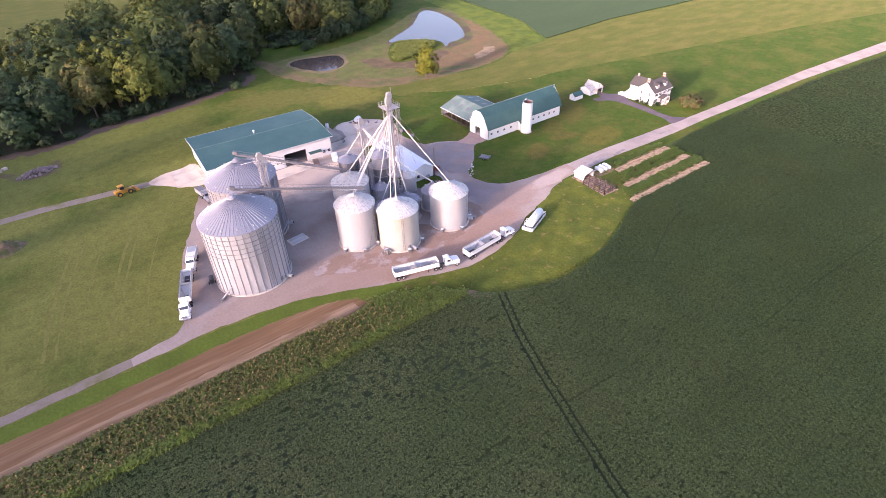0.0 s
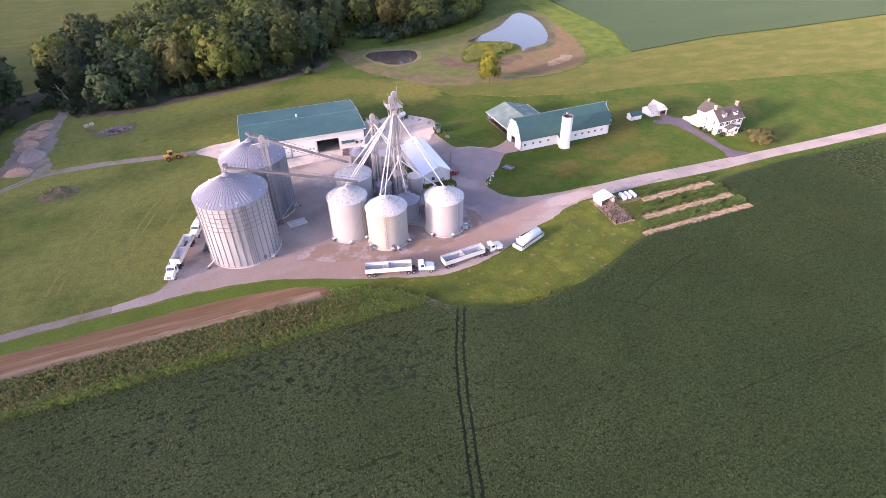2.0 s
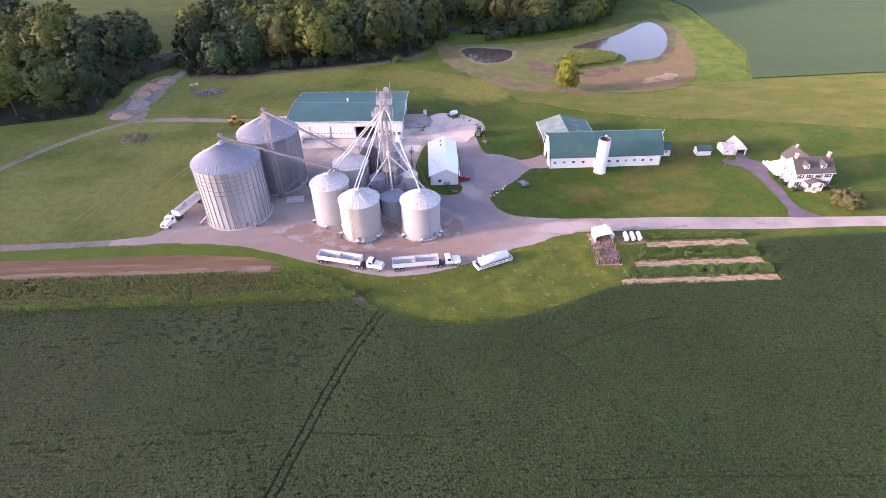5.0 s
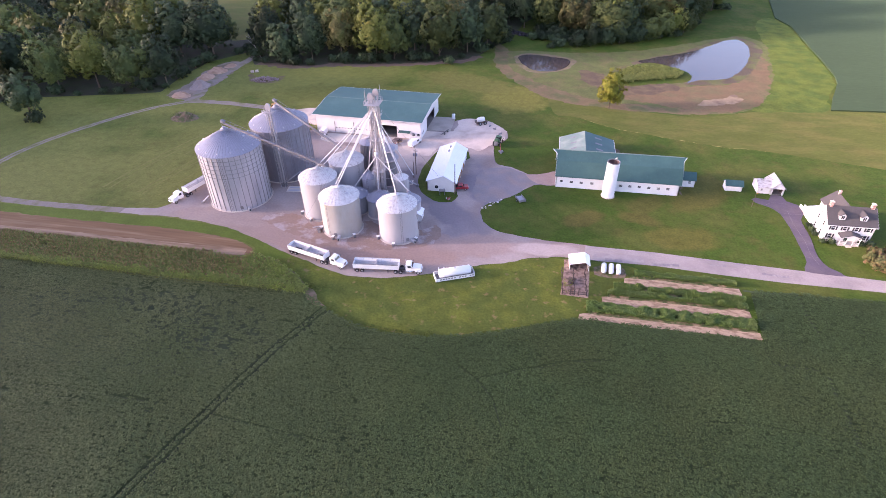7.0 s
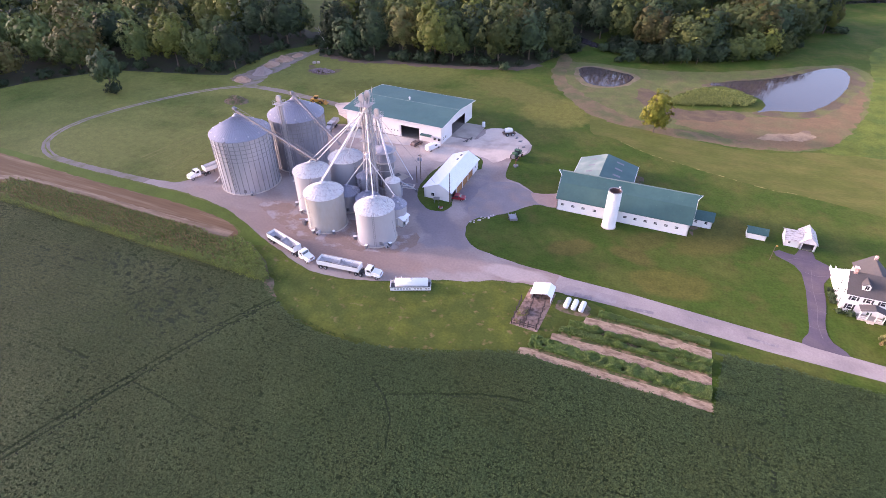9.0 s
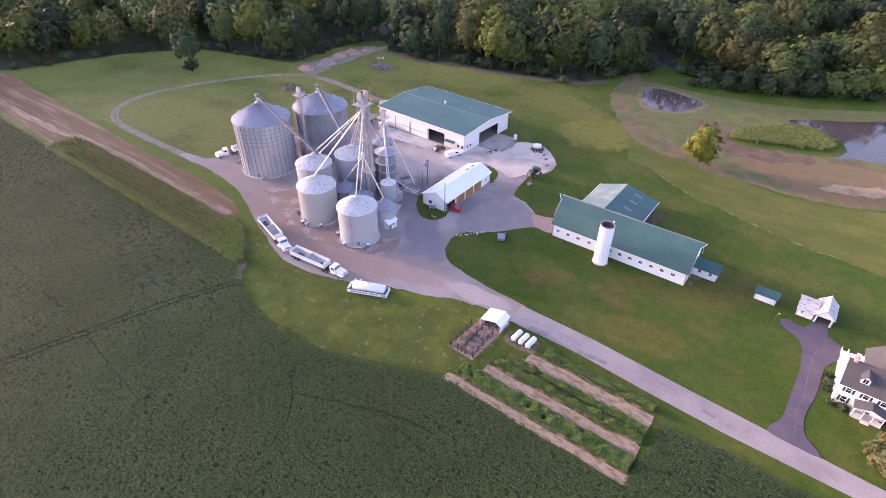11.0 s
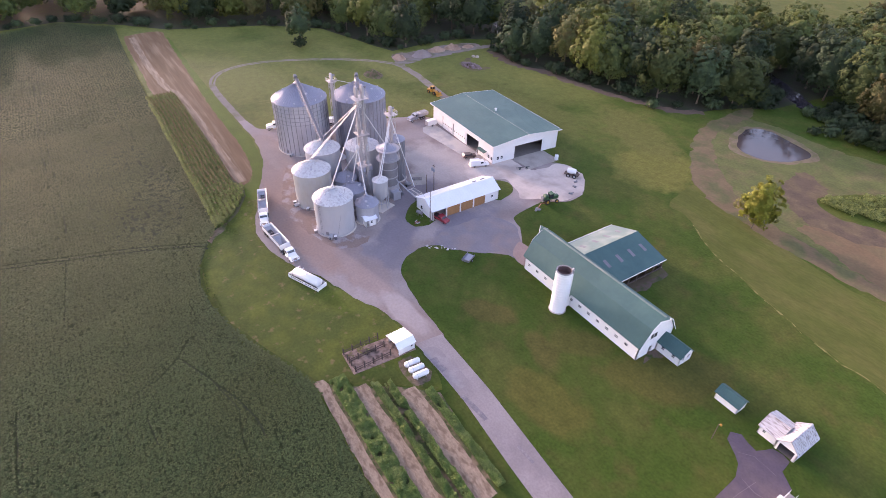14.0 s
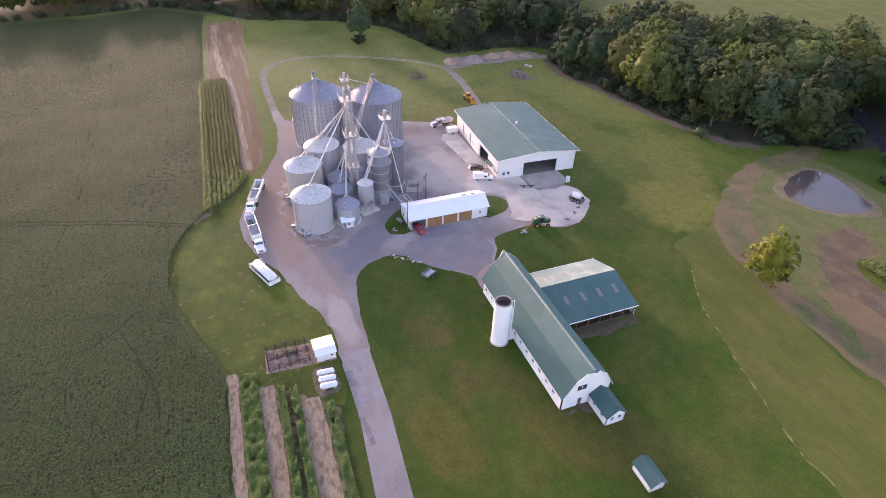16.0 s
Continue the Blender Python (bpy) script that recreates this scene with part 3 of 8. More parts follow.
sheet("hall_back_gravel", [(12, 184), (20, 186.5), (28, 187), (28, 171), (21, 172), (14, 179)], 0.05, GRAVEL_PALE, "pale gravel behind the hall", "gravel yard", 0.7)
strip("wood_lane", [(-36, 184), (-38, 194), (-40.5, 206), (-40.5, 220), (-39, 234), (-38, 250)], 4.5, 0.04, LANE_GRAVEL, "gravel lane into the wood", "lane", 0.9)
sheet("stone_yard", [(-36.5, 186), (-39, 195), (-37, 205), (-37.5, 225), (-38, 236), (-46, 238), (-51, 226), (-50, 205), (-52, 191), (-44, 187)], 0.03, material("stony_bare_ground", (0.215, 0.165, 0.14), 0.95, var=0.25, scale=3, detail_scale=0.7, second=(0.13, 0.10, 0.06), second_scale=6), "bare stony ground where gravel is stored", "gravel yard", 1.2)

# soil strip beside the corn
sheet("soil_strip", [(39.2, 88.6), (38, 91), (34.3, 93), (25, 94.6), (11, 95.7), (-6, 95.8), (-25, 95.8), (-45, 96.2), (-83, 97.6), (-136, 99.6), (-151, 99), (-151, 84), (-141, 80), (-88, 79.2), (-55, 78.8), (-52, 84), (-36, 86.4), (-19, 87), (16, 87.3), (30, 86), (37, 86.2)], 0.03, DIRT, "reddish brown bare soil strip", "soil", 0.5)

strip("soil_track", [(-146, 84), (-100, 83.5), (-62, 84.8), (-50, 87.4), (-20, 88.4), (8, 88.4), (30, 88.6), (37, 89)], 3.0, 0.036, material("pale_wheel_track_soil", (0.285, 0.190, 0.122), 0.95, var=0.3, scale=2, detail_scale=0.5, bump=0.4, bump_scale=6, second=(0.195, 0.118, 0.067), second_scale=1.2, second_range=(0.42, 0.6), stretch=(0.1, 1, 1)), "pale dry track along the bare soil", "soil", 0.7)

sheet("bare_corner", [(57.5, 78.6), (60.5, 77.2), (62.5, 74.6), (65.5, 72.2), (63.4, 71.9), (60.6, 74), (58.4, 76.4)], 0.058, material("bare_headland_soil", (0.20, 0.135, 0.09), 0.95, var=0.25, scale=1.5, detail_scale=0.4, second=(0.09, 0.10, 0.035), second_scale=2), "bare brown soil at the corn's end", "soil", 0.6)

# driveway of the house
sheet("driveway", [(178.6, 104.3), (180.3, 108), (180.8, 116), (181, 124), (180.6, 131), (179.3, 133.6), (175.4, 136.4), (174.8, 138.2), (176.2, 139.4), (179.6, 138.4), (180.9, 141.6), (184, 141.6), (184.4, 138.6), (187.1, 136.8), (187.2, 132.3), (185.4, 128.6), (184.8, 119.5), (183.9, 110.9), (184.9, 106.9), (187.5, 103.7)], 0.065, ASPHALT_DARK,
      "dark patched asphalt driveway", "driveway", 0.15)

CRACK = material("pale_filled_cracks", (0.15, 0.13, 0.15), 0.9, var=0.2, scale=1)
for line in ([(180.9, 116.5), (182.6, 117.1), (184.7, 116.7)], [(181, 124.2), (183, 123.6), (185.1, 124.3)], [(182.9, 107.5), (182.4, 112), (182.9, 118), (182.6, 126), (183.1, 133)], [(181.5, 131.5), (184, 131.0), (186.8, 131.8)], [(177.8, 135.4), (180, 137.2), (184.2, 137.0)], [(180.6, 110.6), (182.5, 110.2), (183.8, 110.8)]):
    strip("driveway_crack", line, 0.08, 0.072, CRACK, "pale filled crack across the driveway", "driveway", 0.05)

# ponds and the bare banks round them
BANK = material("thin_bank_grass", (0.080, 0.096, 0.022), 0.95, var=0.38, scale=5, detail_scale=0.8, bump=0.5, bump_scale=5, second=(0.108, 0.096, 0.034), second_scale=8, second_range=(0.48, 0.64))
sheet("pond_bank", [(85.7, 272), (86, 255), (92, 240), (101, 226), (112, 214), (123, 207), (134, 204.6), (143, 202.7), (160, 201.8), (176, 203.2), (190, 208), (200, 220), (209, 241), (215, 261), (219, 282), (223, 305), (214, 318), (190, 305), (160, 286), (126, 276), (104, 277)], 0.03, BANK, "thin olive-brown grass on the pond bank", "bank", 0.8)
sheet("bank_track", [(84, 285), (85.5, 256), (91, 240), (100, 226), (110.5, 214), (122, 206.5), (133, 204.4), (142, 202.5), (159, 201.5), (176, 203), (172, 207), (158, 207.5), (146, 209.5), (132, 212.5), (121, 219), (110, 228), (100, 239), (92.6, 254), (91, 274)], 0.045, material("dry_bank_soil", (0.128, 0.092, 0.046), 0.95, var=0.25, scale=4, detail_scale=0.8, second=(0.078, 0.084, 0.028), second_scale=7, second_range=(0.46, 0.6)), "bare pinkish soil track on the bank", "bank", 1.2)
sheet("dry_shore", [(144, 215), (157, 210.5), (172, 206.5), (184, 206.5), (196, 215), (206, 235), (212.5, 258), (216, 276), (211, 284), (205, 262), (197, 244), (188, 237.5), (176, 234), (164, 229), (150, 224)], 0.05, material("cracked_dry_soil", (0.138, 0.090, 0.044), 0.95, var=0.25, scale=4, detail_scale=0.8, second=(0.112, 0.092, 0.040), second_scale=9, second_range=(0.45, 0.65)), "bare brownish pond bed with sparse grass", "bank", 1.4)
sheet("pale_bank", [(173, 213), (176, 217), (183, 220.5), (190, 226), (192.5, 222), (189, 217.5), (180, 213), (175, 211)], 0.06, material("pale_bank_soil", (0.225, 0.170, 0.112), 0.95, var=0.25, scale=3, detail_scale=0.6, second=(0.145, 0.102, 0.068), second_scale=4), "pale dry bare soil by the pond", "bank", 1.4)
sheet("mud_hollow", [(126, 241), (127.5, 249), (135.5, 246), (143, 237), (149, 231), (157, 235.5), (166, 236.6), (169, 230), (158, 223), (146, 220.5), (138, 223), (130, 231)], 0.055, material("dark_wet_mud", (0.082, 0.056, 0.034), 0.9, var=0.35, scale=3, detail_scale=0.6, bump=0.4, bump_scale=5, spec=0.4, second=(0.110, 0.080, 0.040), second_scale=5), "damp brown mud in a dry pond bed", "mud", 1.6)
sheet("pond_shore", [(152, 264), (178, 285), (209, 316), (219, 300), (214, 280), (207, 262), (197, 244.5), (186, 238), (173, 236.5), (168, 250)], 0.052, MUD, "damp brown pond shore", "mud", 0.8)
sheet("pond_shore", [(95, 264), (98.5, 271.5), (109.5, 272), (123.5, 266.5), (125, 260), (120, 249), (110, 242.5), (102, 244.8), (97.5, 253)], 0.052, material("pale_pond_rim", (0.155, 0.115, 0.072), 0.9, var=0.25, scale=3, detail_scale=0.6, second=(0.11, 0.10, 0.04), second_scale=4), "damp brown pond shore", "mud", 0.8)
sheet("pond", [(155, 266), (165, 274), (184, 287), (208, 311.5), (213.5, 302), (211.5, 287), (206, 271), (200.3, 258.5), (193, 248), (186, 244.5), (178.6, 242.5), (173.5, 239), (176, 249), (171, 258)], 0.06, WATER, "still muddy lavender-grey pond", "pond", 0.5)
sheet("pond", [(96.8, 264), (99, 269.2), (104, 270.3), (112, 268.2), (120.5, 265.4), (122.4, 261), (120.4, 253.2), (115.8, 247.2), (109.8, 245.2), (104, 247.4), (100, 254)], 0.06, WATER, "small still muddy pond", "pond", 0.4)
sheet("island_grass", [(139, 237), (146, 230.5), (157, 234), (172, 239), (177, 248), (172, 258), (160, 265), (148, 255)], 0.066, GRASS, "grassy spit beside the pond", "grass", 0.6)
strip("creek", [(40, 345), (72, 325), (88, 314), (100, 306), (118, 305), (136, 312), (146, 330), (150, 360), (146, 380), (150, 410), (200, 450), (330, 520)], 7, 0.05, WATER_DARK, "dark creek between wooded banks", "creek", 1.5)
sheet("creek_bank", [(118, 300), (150, 303), (156, 325), (144, 322), (128, 309)], 0.045, GRAVEL, "stony creek bank", "bank", 1.2)

# soybean field: a floor and plants in rows
FIELD = [(-185, -150), (-181, 14), (-196, 53), (-172, 79), (-140, 77.8), (-84, 76.6), (-25, 76), (19, 75.2), (38, 75.2), (57.5, 76.6), (61, 74.5), (66.5, 70.8), (74.2, 67.4), (81.4, 66), (90.2, 66.4), (99.8, 68.3), (109.1, 71.7), (117.2, 75.3), (123.6, 77.6),
         (140, 77.3), (161.8, 77), (163.4, 94.2), (200, 94.4), (259, 92.5), (326, 86.5), (520, 73), (520, -150)]
# Flat floor whose dark green stands for shaded lower leaves seen through gaps.
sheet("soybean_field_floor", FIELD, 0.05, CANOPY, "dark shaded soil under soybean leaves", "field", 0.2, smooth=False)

# Two dark tones that paint the shade between plants into wheel tracks and marks.
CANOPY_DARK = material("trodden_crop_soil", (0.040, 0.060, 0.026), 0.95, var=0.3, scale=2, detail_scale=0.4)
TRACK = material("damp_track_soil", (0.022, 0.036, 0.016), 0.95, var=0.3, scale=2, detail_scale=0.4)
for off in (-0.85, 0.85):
    strip("tramline", [(66.2 + off, 71.2), (60.6 + off, 59.4), (57 + off, 49.7), (50.6 + off, 29), (47.6 + off, 19), (36 + off, -20)], 0.8, 0.06, TRACK, "wheel track through the soybeans, its shade put into the colour", "field", 0.1)
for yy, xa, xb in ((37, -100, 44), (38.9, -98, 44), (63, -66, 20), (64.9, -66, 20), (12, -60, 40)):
    strip("tramline", [(xa + (xb - xa) * i / 24, yy + 0.01 * (xb - xa) * i / 24 + 0.5 * math.sin((xa + (xb - xa) * i / 24) * 0.06)) for i in range(25)], 0.25, 0.06, CANOPY_DARK, "wheel track through the soybeans, its shade put into the colour", "field", 0.08)
# Darker sheet: deep shade in the holes of the lodged beans, painted as colour.
sheet("lodged_ground", [(-14, 50), (0, 47), (28, 46), (50, 48), (60, 55), (56, 66), (40, 71), (14, 70), (-6, 66), (-16, 58)], 0.055, material("shaded_crop_soil", (0.034, 0.054, 0.023), 0.95, var=0.3, scale=2, detail_scale=0.4), "floor coloured dark for the deep shade under thin soybeans", "field", 1.5)


def path_gap(x, y, pts, half, dash=0.0):
    """Which points lie off a wheel track along plan points; dash: only every other stretch of that length is bare."""
    out = np.ones(len(x), bool)
    along = 0.0
    for a, b in zip(pts, pts[1:]):
        d = math.dist(a, b)
        u, v = (b[0] - a[0]) / d, (b[1] - a[1]) / d
        s, o = (x - a[0]) * u + (y - a[1]) * v, -(x - a[0]) * v + (y - a[1]) * u
        hit = (s > 0) & (s < d) & (np.abs(o + 0.06 * np.sin(s * 0.5)) < half)
        if dash:
            hit &= np.sin((s + along) * math.pi / dash) > 0.1
        out &= ~hit
        along += d
    return out


# old wheel marks in the beans: plan points, half width, dash
MARKS = [
    ([(66.2, 71.4), (60.6, 59.4), (57, 49.7), (50.6, 29), (47.6, 19), (36, -20)], 0, 0),
    ([(103.7, 57), (112.4, 60.8), (120.3, 64), (126, 65.6), (130.5, 65.7)], 0.30, 0),
    ([(98.7, 59.5), (103.2, 56.4), (106.8, 52), (109, 46)], 0.26, 0),
    ([(113.3, 61), (122.3, 63.4), (129.4, 62)], 0.20, 0),
    ([(161.3, 70.6), (166.5, 70.7), (170.6, 70.2)], 0.75, 0.62), ([(171.6, 69.6), (171.2, 64)], 0.75, 0.62), ([(171.7, 62.2), (171.2, 53)], 0.75, 0.7),
    ([(173.5, 95), (173.5, 88), (173.9, 80.3)], 0.75, 0.66), ([(161.8, 94), (168, 93.8), (173.5, 94.8)], 0.6, 0.7),
    ([(177.2, 84.4), (185.6, 83.2), (196, 82)], 0.2, 0), ([(115.2, 48.6), (122.3, 49.2)], 0.2, 0), ([(145.7, 53.9), (155.5, 54.7), (167.3, 53.7)], 0.2, 0),
    ([(101.1, 28.6), (112.6, 28.4), (120, 28.6)], 0.26, 0), ([(120, 28.4), (131.8, 27.8), (150, 27.2), (176, 26.4)], 0.22, 0),
    ([(78.7, 37.8), (55, 39.8)], 0.2, 0),
]


# Dark strips below the marks paint in the shade of the narrow gaps.
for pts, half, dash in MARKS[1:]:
    strip("tramline", pts, 1.2 * half, 0.062, CANOPY_DARK, "wheel mark through the soybeans, its shade put into the colour", "field", 0.05)


def crop_rows(x0, x1, y0, y1, row, gap, size, per, spread):
    """Leaves of plants standing in rows along x, with wheel tracks and thin places left out."""
    ys = np.arange(y0, y1, row)
    xs = np.arange(x0, x1, gap)
    x, y = (a.ravel() for a in np.meshgrid(xs, ys))
    x = x + rng.uniform(-0.5, 0.5, len(x)) * gap
    y = y + rng.normal(0, 0.15 * row, len(y)) + 0.25 * np.sin(x * 0.11 + y * 0.05)
    keep = inside(FIELD, x, y) & (y > np.interp(x, (-200, -40, 0, 20, 60, 80, 100, 200, 360), (-42, -2, 7, 10, 7, -8, -5, 37, 94)))
    for yy, xa, xb in ((37, -100, 44), (38.9, -98, 44), (63, -66, 20), (64.9, -66, 20), (12, -60, 40)):
        keep &= np.abs(y - yy - 0.01 * (x - xa) - 0.5 * np.sin(x * 0.06)) + 99 * ((x < xa) | (x > xb)) > 0.15
    x, y = x[keep], y[keep]
    patch = np.array([noise.noise((a * 0.6, b * 0.8, 2.0)) + 0.8 * noise.noise((a * 1.5, b * 1.7, 5.0)) for a, b in zip(x, y)])
    broad = np.array([noise.noise((a * 0.03, b * 0.05, 8.0)) for a, b in zip(x, y)])
    speck = np.array([noise.noise((a * 2.1, b * 2.4, 12.0)) for a, b in zip(x, y)])
    lodged = np.exp(-(((x - 28) / 30) ** 2 + ((y - 58) / 13) ** 2)) * np.clip(0.7 + 2 * broad, 0, 1.3)
    keep = (patch * lodged < 0.11) & (patch < 0.78) & (speck < 0.44)
    x, y, patch, lodged = x[keep], y[keep], patch[keep], lodged[keep]
    n = len(x)
    out = []
    for k in range(per):
        h = rng.uniform(0.64, 0.88, n) * (1 - 0.45 * lodged * np.clip(patch * 3, 0, 1))
        c = np.stack([x + rng.normal(0, spread, n), y + rng.normal(0, 0.72 * spread, n), h], 1)
        off_track = np.ones(n, bool)
        for pts, half, dash in MARKS:
            if half:
                off_track &= path_gap(c[:, 0], c[:, 1], pts, 0.75 * half, dash)
            else:
                for side in (-0.85, 0.85):
                    off_track &= path_gap(c[:, 0], c[:, 1], [(a + side, b) for a, b in pts], 0.30)
        c = c[off_track]
        m = len(c)
        nr = np.stack([rng.normal(0, 0.17, m), rng.normal(0, 0.17, m), np.ones(m)], 1)
        out.append(leaf_tris(c, nr, size * rng.uniform(0.8, 1.35, m), size * rng.uniform(0.8, 1.2, m)))
    return np.concatenate(out)


near = crop_rows(-30, 205, -8, 98, 0.76, 0.44, 0.31, 13, 0.27)
west = crop_rows(-200, -30, -60, 80, 0.95, 0.85, 0.50, 10, 0.24)
east = crop_rows(205, 400, -10, 98, 1.1, 1.0, 0.66, 7, 0.3)
px, py = (a.ravel() for a in np.meshgrid(np.arange(-185, 330, 0.8), np.arange(-75, 96, 0.8)))
px, py = px + rng.uniform(-0.3, 0.3, len(px)), py + rng.uniform(-0.3, 0.3, len(py))
ok = inside(FIELD, px, py) & (py < np.interp(px, (-200, -40, 0, 20, 60, 80, 100, 200, 360), (-42, -2, 7, 10, 7, -8, -5, 37, 94)))
px, py = px[ok], py[ok]
south = leaf_tris(np.stack([px, py, rng.uniform(0.5, 0.9, len(px))], 1), np.stack([rng.normal(0, 0.2, len(px)), rng.normal(0, 0.2, len(px)), np.ones(len(px))], 1), rng.uniform(0.8, 1.25, len(px)), rng.uniform(0.8, 1.15, len(px)))
tagged(quads_mesh("soybean_plants", np.concatenate([near, west, east, south]), SOY), "dense dark green soybean plants in rows", "soybeans", kind="stuff")


# corn strip
def corn_strip():
    ys = np.arange(75.6, 89, 1.35)
    xs = np.arange(-50, 59.5, 0.24)
    x, y = (a.ravel() for a in np.meshgrid(xs, ys))
    x = x + rng.uniform(-0.1, 0.1, len(x))
    y = y + rng.normal(0, 0.09, len(y)) + 0.15 * np.sin(x * 0.2)
    top = np.interp(x, (-50, -20, 14, 34, 38, 40, 45.5, 54, 59), (86.2, 86.8, 87.0, 86.2, 86.4, 88.4, 87.0, 81.8, 77.2))
    thin = np.array([noise.noise((a * 0.12, b * 0.3, 7.0)) for a, b in zip(x, y)])
    keep = (y < top) & (rng.random(len(x)) > 0.14 + 0.5 * (thin > 0.28) + 0.35 * (x < -40))
    x, y = x[keep], y[keep]
    n = len(x)
    tall = rng.uniform(1.2, 2.0, n) + np.where(y < 77.5, 0.7, 0) - np.where(y > 86.4, 0.5, 0)
    green = (y < 76.4 + rng.exponential(0.8, n)) | (x > 40 + rng.normal(0, 5, n))
    leaves, tops = [], []
    for k in range(9):
        a = rng.uniform(0, 2 * math.pi, n)
        z = tall * (0.2 + 0.09 * k)
        d = np.stack([np.cos(a), np.sin(a), rng.uniform(-0.35, 0.3, n)], 1)
        base = np.stack([x, y, z], 1)
        tip = base + d * rng.uniform(0.42, 0.8, n)[:, None]
        mid = (base + tip) / 2 + np.array([0, 0, 0.16])
        s = np.stack([-np.sin(a), np.cos(a), np.zeros(n)], 1) * 0.15
        leaves.append(np.stack([base, mid - s, tip, mid + s], 1))
    dry = (rng.random(n) < 0.78) & ~green
    for k in range(4):
        a = rng.uniform(0, math.pi, n)
        s = np.stack([np.cos(a), np.sin(a), np.zeros(n)], 1) * 0.15
        b = np.stack([x, y, tall * (0.86 - 0.12 * k)], 1)
        t = np.stack([x + rng.normal(0, 0.16, n), y + rng.normal(0, 0.16, n), tall * (1 - 0.12 * k) + 0.25], 1)
        tops.append(np.stack([b, (b + t) / 2 - s, t, (b + t) / 2 + s], 1)[dry])
    wx, wy = rng.uniform(-51, 58.5, 19000), rng.uniform(75.4, 88.4, 19000)
    ok = wy < np.interp(wx, (-50, -20, 14, 34, 38, 40, 45.5, 54, 59), (86.2, 86.8, 87.0, 86.2, 86.4, 88.4, 87.0, 81.8, 77.2))
    wx, wy = wx[ok], wy[ok]
    weeds = leaf_quads(np.stack([wx, wy, rng.uniform(0.25, 1.0, len(wx))], 1), np.stack([rng.normal(0, 0.5, len(wx)), rng.normal(0, 0.5, len(wx)), np.ones(len(wx))], 1), rng.uniform(0.4, 0.75, len(wx)), rng.uniform(0.3, 0.5, len(wx)))
    tagged(quads_mesh("corn_weeds", weeds, CORN), "green weeds between the corn rows", "weeds", kind="stuff")
    lv = np.concatenate(leaves)
    bright = np.tile(green, 9)
    tagged(quads_mesh("corn_plants", lv[~bright], CORN), "strip of green corn plants in rows", "corn", kind="stuff")
    tagged(quads_mesh("corn_edge_plants", lv[bright], CORN_EDGE), "bright green corn along the strip's edge", "corn", kind="stuff")
    tagged(quads_mesh("corn_tops", np.concatenate(tops), TASSEL), "dry brown tassels over the corn", "corn", kind="stuff")


sheet("corn_soil", [(-51, 86.6), (-20, 87.2), (14, 87.4), (34, 86.6), (40, 88.6), (46, 87.4), (54.5, 82.2), (59.5, 77), (38, 75.6), (-51, 76)], 0.056, material("weedy_corn_ground", (0.098, 0.094, 0.042), 0.95, var=0.2, scale=2, detail_scale=0.5), "weedy ground under the corn", "soil", 0.4, smooth=False)
corn_strip()

# ---- trees ----
def ball():
    """A small rounded lump of 24 four-cornered faces."""
    bm = bmesh.new()
    bmesh.ops.create_cube(bm, size=1.0)
    bmesh.ops.subdivide_edges(bm, edges=bm.edges[:], cuts=1, use_grid_fill=True)
    co = np.array([v.co.normalized()[:] for v in bm.verts])
    bm.verts.index_update()
    fa = np.array([[v.index for v in f.verts] for f in bm.faces])
    bm.free()
    return co, fa


BALL, BALL_FACES = ball()


